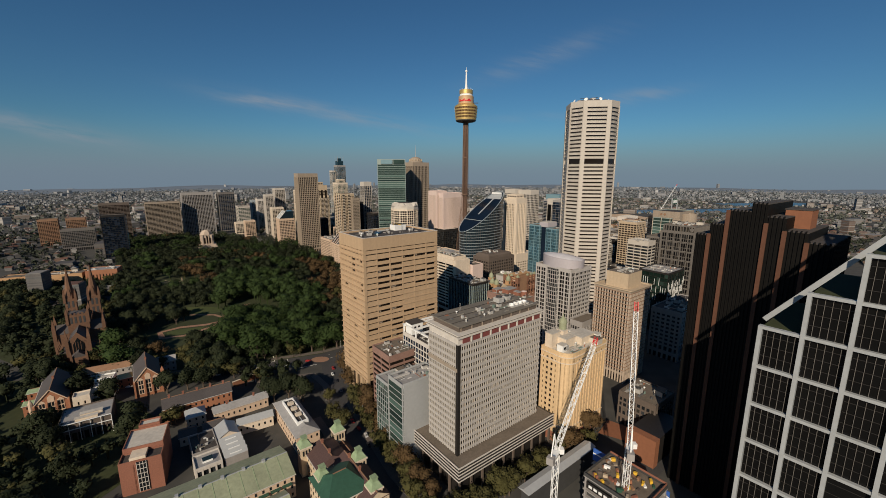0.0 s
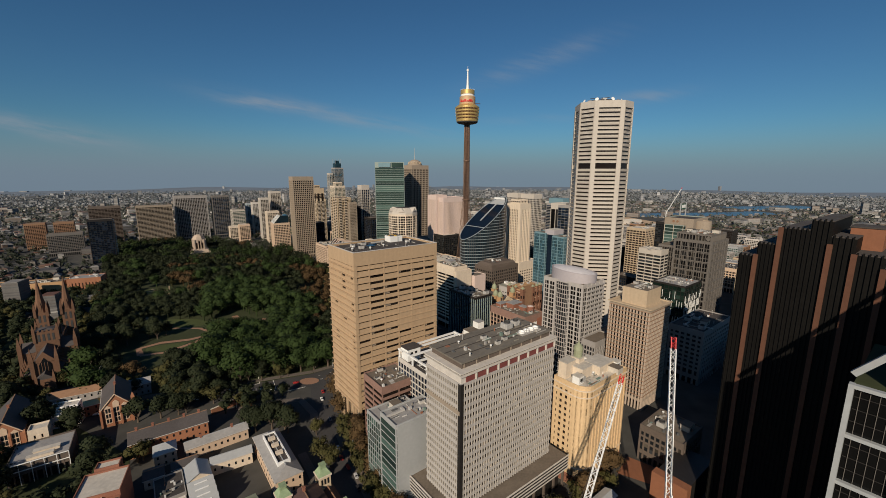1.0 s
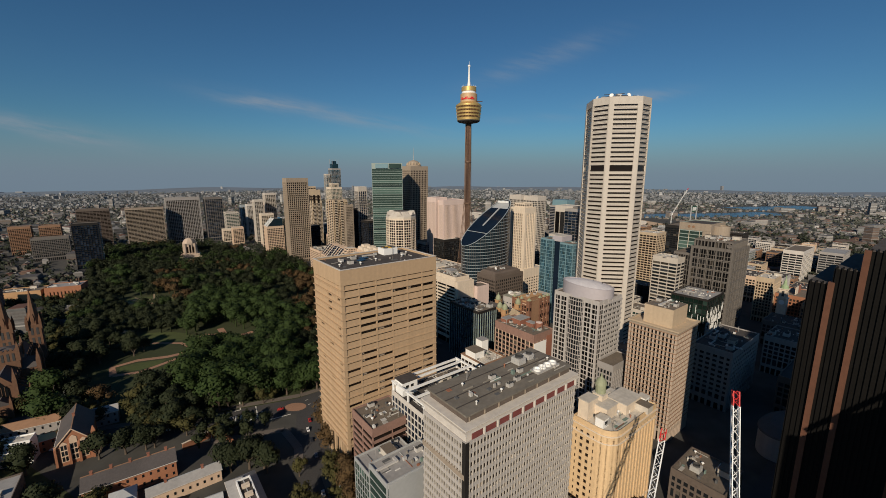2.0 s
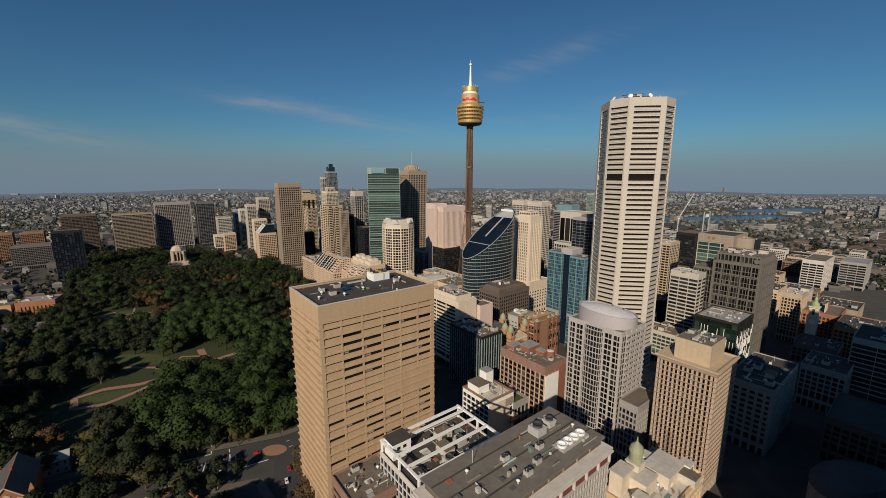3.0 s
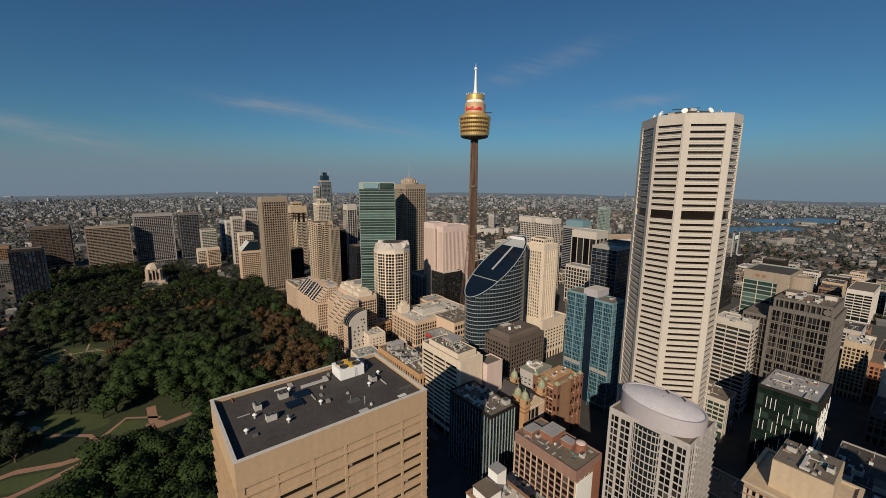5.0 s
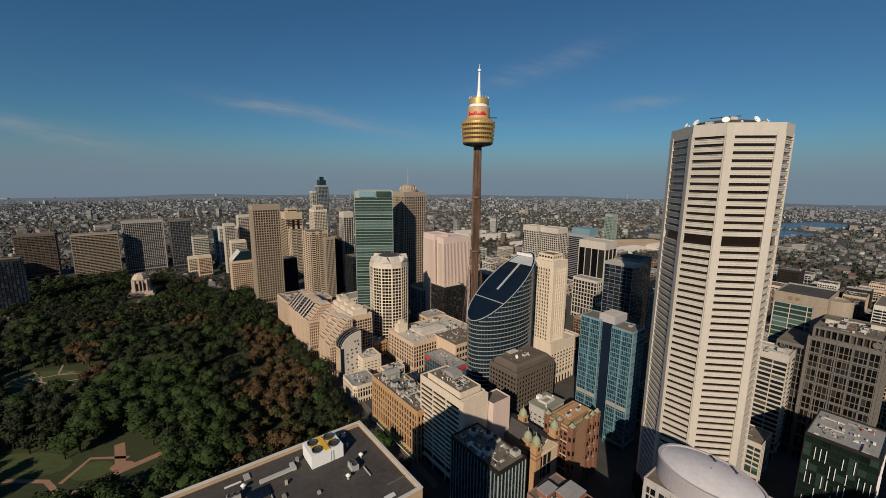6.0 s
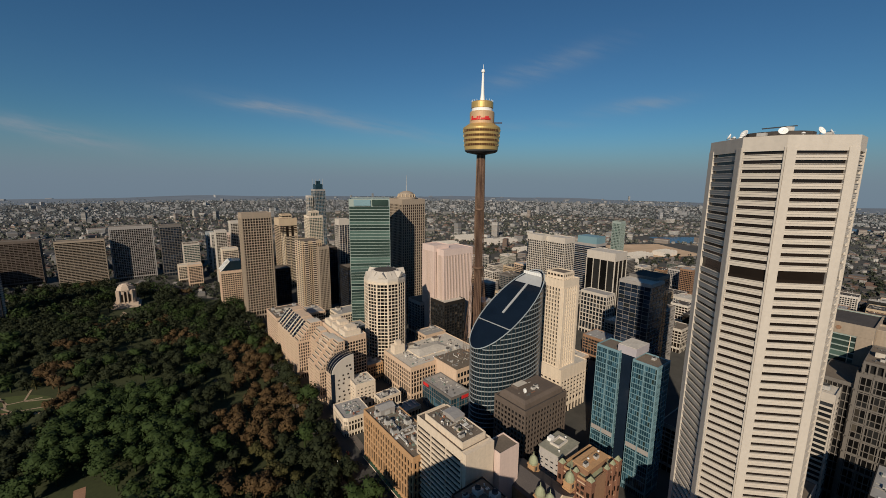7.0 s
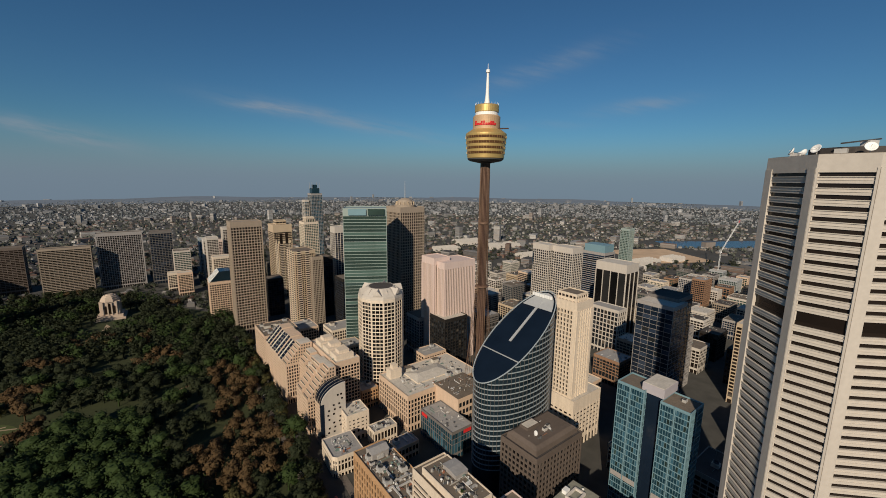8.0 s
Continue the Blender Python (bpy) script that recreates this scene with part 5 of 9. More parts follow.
rnd_t = tower("bank_tower", "grey stone tower with paired windows below a drum", 107.5, 327.0, rect(29.0, 37.0), 84.8, "midgrey", "blackglass", 3.7, 2.9, 1.1, 0.5, 0.25, 0.08, 6, 2.5, cells=60, corner=1.0)
for k in range(1, 6):
    part("main_pier", Geo().box(k * 5.8 - 0.6, k * 5.8 + 0.6, -0.3, 0.3, 0, 84), M["midgrey"], rnd_t)
for v in (0.75, 5.7, 11.4, 25.6, 31.3, 36.2):
    part("main_pier", Geo().box(-0.3, 0.3, v - 0.6, v + 0.6, 0, 84), M["midgrey"], rnd_t)
for k in range(21):
    part("side_fin", Geo().box(6.0, 29.4, -0.95, -0.2, 8.4 + 3.63 * k, 9.5 + 3.63 * k), M["midgrey"], rnd_t)
dr = thing("roof_drum", "smooth lilac-grey oval drum crowning a tower", "roof drum", *local(107.5, 327.0, G, 14.5, 18.5), 83.8)
DRUM = [2 * math.pi * k / 56 for k in range(56)]


def drum_top(c, s_):
    """The drum's upper edge dips to one side."""
    return 7.8 - 1.5 * (0.8 * c - 0.6 * s_)


shell, cap = Geo(), Geo()
for r, base_z in ((1.0, True), (1.0, False), (0.95, False), (0.95, True)):
    shell.v += [(14.8 * r * math.cos(a), 19.0 * r * math.sin(a), 0.0 if base_z else drum_top(math.cos(a), math.sin(a))) for a in DRUM]
for k in range(3):
    shell.f += [(k * 56 + i, k * 56 + (i + 1) % 56, (k + 1) * 56 + (i + 1) % 56, (k + 1) * 56 + i) for i in range(56)]
for r in (0.94, 0.88, 0.7, 0.45, 0.2, 0.02):
    cap.v += [(14.8 * r * math.cos(a), 19.0 * r * math.sin(a), drum_top(r * math.cos(a), r * math.sin(a)) - 0.9 + 3.0 * (1 - r * r)) for a in DRUM]
for k in range(5):
    cap.f += [(k * 56 + i, k * 56 + (i + 1) % 56, (k + 1) * 56 + (i + 1) % 56, (k + 1) * 56 + i) for i in range(56)]
part("drum_wall", shell, M["lilac"], dr)
part("drum_roof", cap, M["lilacroof"], dr, smooth=True)
for k in range(8):
    c, s_ = 0.55 + 0.1 * (k % 4), -0.35 + 0.2 * (k // 4) + 0.05 * k
    z = drum_top(c, s_) - 0.9 + 3.0 * (1 - c * c - s_ * s_)
    part("skylight", Geo().box(14.8 * c - 0.5, 14.8 * c + 0.5, 19 * s_ - 0.3, 19 * s_ + 0.3, z - 0.6, z + 0.5), M["vent"], dr)
bay_ = thing("bay_front", "bowed window bay on a stone tower", "facade bay", *local(107.5, 327.0, G, 0, 18.5), 0)
part("bow", Geo().prism([(0.2, -6), (0.2, 6)] + [(-1.3 * math.cos(a), 6 * math.sin(a)) for a in [radians(70 - 20 * k) for k in range(8)]], 6, 83), M["glass"], bay_)
g = Geo()
for i in range(21):
    g.prism([(0.2, -6.2), (0.2, 6.2)] + [(-1.5 * math.cos(a), 6.2 * math.sin(a)) for a in [radians(70 - 20 * k) for k in range(8)]], 7 + 3.7 * i, 7.55 + 3.7 * i)
for k in range(8):
    a = radians(70 - 20 * k)
    g.bar((-1.52 * math.cos(a), 6.22 * math.sin(a), 7), (-1.52 * math.cos(a), 6.22 * math.sin(a), 83), 0.28)
part("bow_grid", g, M["midgrey"], bay_, kind="stuff")
adopt(bay_, rnd_t)
adopt(dr, rnd_t)

hot = tower("hotel", "honey-coloured stone hotel with small windows and stepped roof", 73.5, 218.0, [(0, 7), (0.5, 4.4), (2.1, 2.1), (4.4, 0.5), (7, 0), (40, 0), (40, 20), (0, 20)], 60, "honeystone", "brownglass", 3.5, 2.9, 1.7, 1.75, 0.35, 0.0001, 8, 3.5, roof="paleroof", category="hotel", cells=70)
hx, hy = 73.5, 218.0
for k in range(11):
    part("pilaster", Geo().box(8.2 + k * 3.0, 9.2 + k * 3.0, -0.5, 0.1, 8, 53), M["honeystone"], hot)
for z in (11.4, 53.2, 57.0):
    part("string_course", Geo().prism(inset([(0, 7), (0.5, 4.4), (2.1, 2.1), (4.4, 0.5), (7, 0), (40, 0), (40, 20), (0, 20)], -0.45), z, z + 0.5), M["cream"], hot)
part("red_base", Geo().prism(inset([(0, 7), (0.5, 4.4), (2.1, 2.1), (4.4, 0.5), (7, 0), (40, 0), (40, 20), (0, 20)], -0.15), 0.3, 6.4), M["brick"], hot, "red granite base")
for k, (u, v, a, b, h) in enumerate(((8, 8, 9, 8, 6), (20, 5, 14, 10, 5), (2, 14, 8, 5, 9), (12, 13, 5, 5, 9))):
    t = thing("roof_house", "cream rendered house on a hotel roof", "roof house", *local(hx, hy, G, u, v), 59.1)
    part("wall", Geo().box(0, a, 0, b, 0, h), M["cream"], t)
    part("roof", Geo().box(-0.3, a + 0.3, -0.3, b + 0.3, h, h + 0.4), M["paleroof"], t)
clutter(hx, hy, 40, 20, 59.1, 7, 9)
for u, v in ((30, 12), (34, 3), (2, 6), (26, 15)):
    t = thing("roof_house", "white rendered lift room on a hotel roof", "roof house", *local(hx, hy, G, u, v), 59.1)
    part("wall", Geo().box(0, 4.5, 0, 4, 0, 4.2), M["paint_white"], t)
    part("roof", Geo().box(-0.2, 4.7, -0.2, 4.2, 4.2, 4.5), M["paleroof"], t)
    part("window", Geo().box(1.2, 3.2, -0.1, 0.05, 1.5, 3.0), M["glass"], t)
part("cupola", Geo().lathe([(2.4, 0), (2.4, 4), (2.8, 4.2), (2.2, 6.2), (0.4, 8.0), (0.15, 10)], 14), M["mossroof"], thing("cupola", "mossy green roof cupola", "cupola", *local(hx, hy, G, 14.5, 15.5), 68.5))
tower("corner_block", "grey stone office block beside a stone tower", *local(107.5, 327.0, G, 1, -13), rect(26, 12), 42, "greystone", "glass", 3.7, 2.4, 1.4, 0.8)

# black ribbed tower with terracotta pilasters and a stepped roofline
bk = thing("black_tower", "black ribbed tower with terracotta pilasters and stepped top", "office tower", 153.4, 155.4)
for a, b, h in ((43.2, 49.0, 135.5), (36.4, 43.2, 141.0), (28.0, 36.4, 147.8), (22.0, 28.0, 151.5), (15.4, 22.0, 146.0), (7.8, 15.4, 140.5), (0.0, 7.8, 136.5)):
    part("wall", Geo().box(0.6, 40, a, b, 0, h), M["jet"], bk)
    part("roof_deck", Geo().box(0.6, 40, a + 0.02, b - 0.02, h, h + 0.4), M["darkroof"], bk)
    n = round((b - a) / 1.5)
    for k in range(n):
        v = a + (k + 0.5) * (b - a) / n
        part("rib", Geo().box(0.05, 0.9, v - 0.22, v + 0.22, 0, h + 0.9), M["jet"], bk)
for v, h in ((43.2, 136.5), (36.4, 148.2), (22.0, 143.5), (15.4, 140.8), (7.8, 136.8)):
    part("pilaster", Geo().box(-0.5, 1.2, v - 0.8, v + 0.8, 0, h), M["rust"], bk)
for k in range(16):
    part("rib", Geo().box(1.5 + k * 2.4, 2.1 + k * 2.4, -0.4, 0.3, 0, 137.0), M["jet"], bk)
pl = thing("roof_plant_block", "orange-brown plant block on a dark tower", "plant room", *local(153.4, 155.4, G, 14, 10), 140.9)
part("wall", Geo().box(0, 12, 0, 9, -4, 8), M["terracotta"], pl)
part("roof", Geo().box(-0.3, 12.3, -0.3, 9.3, 8, 8.5), M["darkroof"], pl)
adopt(pl, bk)

# the steel-framed glass tower with stepped top
fx, fy = 102.1, 122.1
ft = thing("framed_tower", "dark glass tower in a pale steel grid with stepped top", "office tower", fx, fy)
CELL, RISE = 10.3, 13.35
for k in range(9):
    top = 116.7 + RISE * min(k, 7)
    a, b = -(k + 1) * CELL, -k * CELL
    part("glass_bay", Geo().box(1.0, 42, a, b - 0.02, 0, top - 0.8), M["blackglass"], ft)
    part("terrace", Geo().box(0.6, 42, a, b - 0.05, top - 0.8, top - 0.45), M["grass" if k < 3 else "roof"], ft)
    rows = int(top / RISE) + 1
    glz = Geo()
    for r in range(rows):
        z = top - r * RISE
        part("beam", Geo().box(-0.35, 1.2, a + 0.55, b - 0.55, z - 0.85, z + 0.1), M["frame"], ft)
        for i in range(1, 6):
            if r < 5 and k < 4:
                part("mullion", Geo().box(0.75, 1.1, a + i * CELL / 6 - 0.05, a + i * CELL / 6 + 0.05, z - RISE + 0.2, z - 1.1), M["greybrown"], ft)
        for i in range(1, 4):
            glz.box(0.9, 1.06, a + 0.75, b - 0.75, z - i * RISE / 4, z - i * RISE / 4 + 0.18)
    part("glazing_bars", glz, M["blackrib"], ft, kind="stuff")
for k in range(10):
    top = 116.7 + RISE * min(k, 7)
    part("column", Geo().box(-0.55, 1.3, -k * CELL - 0.55, -k * CELL + 0.55, 0, top + 0.2), M["frame"], ft)
part("raking_beam", Geo().bar((6.0, 0.5, 117.5), (6.0, -80, 117.5 + 80 * RISE / CELL), 1.5), M["frame"], ft)

grd = tower("grid_tower", "grey-brown stone tower with tall window grid and attic storey", 289, 454, rect(48, 39), 96.5, "greybrown", "blackglass", 5.45, 2.43, 0.8, 0.55, 0.35, 0.08, 8, 2, cells=60, corner=2.0)
for k in range(7):
    part("main_pier", Geo().box(k * 7.9 - 0.4 + 0.4 * (k == 0), k * 7.9 + 0.4, -0.3, 0.4, 0, 96.5), M["greybrown"], grd)
for k in range(6):
    part("main_pier", Geo().box(-0.3, 0.4, k * 7.7 - 0.4 + 0.4 * (k == 0), k * 7.7 + 0.4, 0, 96.5), M["greybrown"], grd)
for k in range(8):
    part("main_band", Geo().box(-0.3, 48.3, -0.3, 39.3, 8 + k * 10.9, 9.0 + k * 10.9), M["greybrown"], grd)
tower("grid_tower_wing", "lower wing of a grey-brown stone tower", *local(289, 454, G, 2, 39.2), rect(40, 17), 87.5, "greybrown", "blackglass", 5.45, 2.43, 0.8, 0.55, 0.6, 0.3, 8, 2, cells=22)
att = tower("grid_tower_attic", "columned attic storey on a stone tower", *local(289, 454, G, 2, 2), rect(43, 35), 8.5, "greybrown", "blackglass", 6.5, 3.2, 0.7, 1.0, 1.2, 0.3, 0.8, 1.6, z0=95.6, category="attic storey", cells=22)
part("medallion", Geo().lathe([(2.2, 0), (2.2, 0.5), (1.4, 0.5), (1.4, 0.3)], 20), M["greybrown"], att).matrix_basis = pose(-0.6, 3.0, 4.2, 90, 0, -90)
adopt(att, grd)
clutter(*local(289, 454, G, 4, 4), 39, 31, 103.2, 10, 21)
tower("glass_office", "dark green glass office block with white braces", 228.7, 395, rect(38, 30), 64.5, "blackrib", "darkgreen", 4, 4, 0.5, 0.25, 0.25, 0.12, 6, 1.6, roof="greyroof", cells=40, bars="blackrib")
t = thing("facade_braces", "staggered white upright braces over a dark glass front", "facade braces", 228.7, 395, 0)
rg_, g = random.Random(29), Geo()
for k in range(57):
    u, z = 1.0 + (k % 19) * 2.0, 8 + 16 * (k // 19) + 8 * rg_.randrange(0, 2)
    g.box(u, u + 0.22, -0.5, -0.14, z, z + rg_.choice((6.5, 7.5, 12)))
for k in range(36):
    v, z = 1.5 + (k % 12) * 2.3, 10 + 16 * (k // 12) + 8 * rg_.randrange(0, 2)
    g.box(-0.5, -0.14, v, v + 0.3, z, z + rg_.choice((6.5, 7.5)))
part("brace_bars", g, M["paint_white"], t, kind="stuff")
clutter(228.7, 395, 38, 30, 63.6, 3, 6, kinds=("room", "duct"))
tower("white_office", "white office block with ribbon windows", 249, 479, rect(20, 26), 83, "white", "glass", 3.8, 9, 1.9, 0.7, 0.5, 0.1, 6, 5, roof="paleroof", cells=70)
clutter(249, 479, 20, 26, 82.1, 4, 7)
tower("tan_office", "buff office block with square windows", 378.5, 506.5, rect(30, 17), 53.5, "buff", "brownglass", 3.6, 2.8, 1.5, 1.2, 0.5, 0.1, 6, 5, roof="paleroof", cells=70)
clutter(378.5, 506.5, 30, 17, 52.6, 6, 8)
tower("low_dark_block", "dark stone block with railed roof in shade", 206, 329, rect(60, 26), 46, "greystone", "glass", 3.8, 4, 1.8, 1.6, 0.4, 0.1, 6, 3, roof="darkroof", cells=12)
clutter(206, 329, 60, 26, 45, 7, 12)
# dark stone here: the block's shade is put into its colour
tower("low_dark_block", "stone block beside a plaza in a shade-dark colour", 132, 226, rect(26, 24), 23, "darkbrown", "glass", 3.8, 3, 1.7, 1.4, 0.4, 0.1, 6, 3, roof="roof", cells=12)
clutter(132, 226, 26, 24, 22, 4, 13)
sheet("plaza_paving", [(100, 232), (132, 214), (140, 224), (112, 246)], 0.16, "terracotta", "terracotta paved plaza", "paving")
rw = thing("slab_building", "terracotta-edged dark slab beside a plaza", "office building", 119, 200)
part("end_wall", Geo().box(0, 5, 0, 17, 0, 17), M["terracotta"], rw)
part("wall", Geo().box(5, 34, 0.5, 16, 0, 16.5), M["black"], rw)

tower("louvred_block", "grey-green office block with louvred floors", 343, 360, rect(46, 42), 55, "greenframe", "glass", 3.6, 14, 1.3, 0.5, 0.5, 0.1, 6, 4, roof="darkroof", cells=50)
clutter(343, 360, 46, 42, 54, 5, 61)
tower("brick_warehouse", "orange brick building with rows of square windows", 404, 490, rect(44, 34), 36, "orangebrick", "brownglass", 3.8, 3.2, 1.7, 1.5, 0.4, 0.1, 6, 3, roof="roof", cells=60)
t = thing("roof_billboard", "red and cream painted wall on a roof", "billboard", *local(404, 490, G, 8, 12), 35)
part("board", Geo().box(0, 12, 0, 0.6, 0, 9), M["cream"], t)
part("red_panel", Geo().box(12, 24, 0, 0.6, 0, 9), M["brick"], t)
tower("banded_slab", "pale concrete slab block with long window bands", 575, 690, rect(74, 26), 50, "pale", "glass", 3.8, 9, 1.9, 0.8, 0.6, 0.1, 6, 5, roof="roof")
tower("banded_slab", "grey concrete slab block with window bands", 650, 700, rect(60, 30), 44, "greystone", "glass", 3.8, 9, 1.9, 0.8, 0.6, 0.1, 6, 3, roof="greyroof")
# fill blocks whose dark colour stands in for the street's shade
tower("shade_block", "office block coloured dark for the street's shade", 262, 300, rect(46, 36), 30, "darkbrown", "glass", 3.8, 4, 1.6, 1.2, roof="darkroof", cells=0)
tower("shade_block", "office block coloured dark for the street's shade", 225, 228, rect(50, 30), 40, "darkbrown", "blueglass", 3.8, 4, 1.6, 1.2, roof="darkroof", cells=0)
for x, y, a, b, h, c in ((296, 372, 38, 26, 34, "greystone"), (344, 428, 34, 30, 26, "darkgrey"), (398, 432, 50, 40, 38, "brown"), (446, 512, 48, 36, 34, "taupe"), (420, 585, 44, 34, 36, "pinkstone"), (470, 600, 40, 34, 30, "midgrey")):
    tower("street_block", "old office block along a shaded street", x, y, rect(a, b), h, c, "glass", 3.8, 3.6, 1.6, 1.2, roof="darkroof", group="blocks along the shaded street")
    fittings(x, y, a, b, h - 0.9, 26, x)
    clutter(x, y, a, b, h - 0.9, 3, y)
# out-of-view tower, added only to throw shade over the street blocks ahead
tower("tall_glass_tower", "unseen tall glass tower added to shade the street", 235, 120, rect(70, 40), 205, "darkgrey", "blueglass", 4.0, 6, 1.0, 0.6)
ov = thing("oval_hall", "low oval hall with a dark domed roof in shade", "hall", 222, 290, 0, 20)
part("wall", Geo().lathe([(1, 0), (1, 15)], 36, 0, 0, 26, 15), M["greystone"], ov)
part("roof", Geo().lathe([(1.03, 15), (1.0, 16), (0.7, 18.5), (0.3, 19.6), (0.02, 19.9)], 36, 0, 0, 26, 15), M["slate"], ov)
cl = thing("clock_tower", "pale stone clock tower with a green copper top", "clock tower", 368, 480)
part("shaft", Geo().box(-4, 4, -4, 4, 0, 40), M["cream"], cl)
part("belfry", Geo().box(-3.4, 3.4, -3.4, 3.4, 40, 50), M["cream"], cl)
for a in (0, 90, 180, 270):
    g = Geo().lathe([(2.5, 0), (2.5, 0.3)], 20)
    g.v = [tuple(pose(0, 0, 35.5, 0, 0, a) @ Vector((px, -4.1 - pz, py))) for px, py, pz in g.v]
    part("clock_face", g, M["paint_white"], cl)
    g = Geo().box(-1.0, 1.0, -3.5, -3.3, 42, 48)
    g.v = [tuple(pose(0, 0, 0, 0, 0, a) @ Vector(p)) for p in g.v]
    part("belfry_opening", g, M["vent"], cl)
part("cornice", Geo().box(-4.6, 4.6, -4.6, 4.6, 39.4, 40.4).box(-4.2, 4.2, -4.2, 4.2, 49.6, 50.4), M["cream"], cl)
part("dome", Geo().lathe([(3.6, 50.4), (3.2, 53), (1.6, 55), (1.4, 58), (0.5, 60), (0.15, 65)], 14), M["copper"], cl)

gof = tower("green_office", "cream office block with green window ribbons", 302.5, 512.5, rect(44, 33), 115, "greenframe", "greenglass", 4.2, 11, 1.3, 0.6, 0.4, 0.1, 6, 8.5, roof="darkroof", cells=70, bars="cream")
part("attic_wall", Geo().rim([(-0.25, -0.25), (44.25, -0.25), (44.25, 33.25), (-0.25, 33.25)], [(0.3, 0.3), (43.7, 0.3), (43.7, 32.7), (0.3, 32.7)], 106.8, 115.3), M["taupe"], gof)
part("end_wall", Geo().box(0, 44.2, -0.3, 0.1, 0, 106.7).box(-0.3, 0.1, 0.1, 8, 0, 106.7), M["taupe"], gof)
for v in (18, 22.5):
    ob = part("round_vent", Geo().lathe([(1.5, 0), (1.5, 0.3), (1.1, 0.3), (1.0, 0.1)], 18), M["brown"], gof)
    ob.matrix_basis = pose(-0.27, v, 111, 0, -90, 0)
gcx, gcy = local(302.5, 512.5, G, 19, -3)
part("drum", Geo().lathe([(10, 0), (10, 112), (9.5, 112.5), (9.5, 111)], 28), M["taupe"], thing("round_stair_tower", "cream round tower beside an office block", "stair tower", gcx, gcy, 0))
tower("dark_sign_block", "dark office slab below a sign frame", 420, 760, rect(55, 30), 82, "blackrib", "glass", 3.8, 5, 1.2, 0.4, 0.3, 0.1)
sf = thing("sign_frame", "tall steel frame carrying a green sign board", "sign", 440, 775, 81)
for u in (0, 24):
    part("post", Geo().box(u - 0.8, u + 0.8, -0.8, 0.8, 0, 36), M["lightgrey"], sf)
part("board", Geo().box(3, 22, -0.4, 0.4, 24, 34), M["copperdark"], sf)
for k in range(4):
    part("sign_bar", Geo().box(5 + k * 4, 7.6 + k * 4, -0.7, -0.38, 26, 32), M["paint_white"], sf)

# teal twin-slab tower
tx, ty = 139.0, 485.5
tower("teal_tower", "teal glass tower wing with pale frames", tx, ty, rect(18, 16.5), 97, "tealframe", "tealglass", 3.8, 1.5, 0.75, 0.2, 0.3, 0.04, 5, 1.2, roof="roof", cells=70, group="teal tower wings")
tower("teal_tower", "teal glass tower wing with pale frames", *local(tx, ty, G, 0, 26), rect(18, 17), 99, "tealframe", "tealglass", 3.8, 1.5, 0.75, 0.2, 0.3, 0.04, 5, 1.2, roof="roof", cells=70, group="teal tower wings")
for off, dv, h in ((0, 16.5, 97), (26, 17, 99)):
    t = thing("tower_fins", "pale upright fins on a teal tower", "facade fins", *local(tx, ty, G, 0, off), 0, G, "teal tower fins")
    part("fin", Geo().box(-0.35, 0.0, dv / 2 - 0.3, dv / 2 + 0.3, 5, h), M["tealframe"], t)
    part("fin", Geo().box(8.7, 9.3, -0.35, 0.0, 5, h), M["tealframe"], t)
    part("corner_fin", Geo().box(-0.3, 0.3, -0.3, 0.3, 5, h), M["tealframe"], t)
    part("blank_floor", Geo().box(-0.2, 0.0, 0.4, dv - 0.4, 33, 36.4), M["greystone"], t)
tcore = thing("tower_core", "black glass link between two tower wings", "tower core", *local(tx, ty, G, 3.5, 16.7))
part("wall", Geo().box(0, 22, 0, 9.2, 0, 97), M["blueglass"], tcore)
part("plant_house", Geo().box(-1, 17, -1, 12, 97.3, 103), M["lilac"], tcore)
part("roof_deck", Geo().box(-0.6, 16.6, -0.6, 11.6, 103, 103.3), M["paleroof"], tcore)
place("unit", *local(tx, ty, G, 12, 8), 96, G)

# dark brown block with bevelled roof
db = tower("brown_block", "dark brown stone block with chamfered roof", 58.5, 498.5, rect(47, 30), 57, "darkbrown", "blackglass", 3.9, 3.3, 2.2, 1.5, 0.5, 0.12, 8, 3.0, roof="darkroof", cells=70)
t = thing("mansard_roof", "dark brown sloping roof storey", "roof", 58.5, 498.5, 56.2)
part("slope", Geo().prism(inset(rect(47, 30), 2.4), 0, 3.2, inset(rect(47, 30), 2.9)).prism(inset(rect(47, 30), 2.9), 3.2, 5.0, inset(rect(47, 30), 5)), M["darkbrown"], t)
part("deck", Geo().prism(inset(rect(47, 30), 5.2), 5.0, 5.15), M["darkbrown"], t)
adopt(t, db)
for u, v, kind in ((12, 12, "dish"), (22, 12, "unit"), (26, 13, "unit")):
    place(kind, *local(58.5, 498.5, G, u, v), 61.35, G)
t = thing("roof_panel", "pale raised roof panel on a dark roof", "roof panel", *local(58.5, 498.5, G, 12, 18), 61.35)
part("curb", Geo().box(0, 12, 0, 7, 0, 1.6), M["darkbrown"], t)
part("panel", Geo().box(0.7, 11.3, 0.7, 6.3, 1.6, 1.75), M["paleroof"], t)

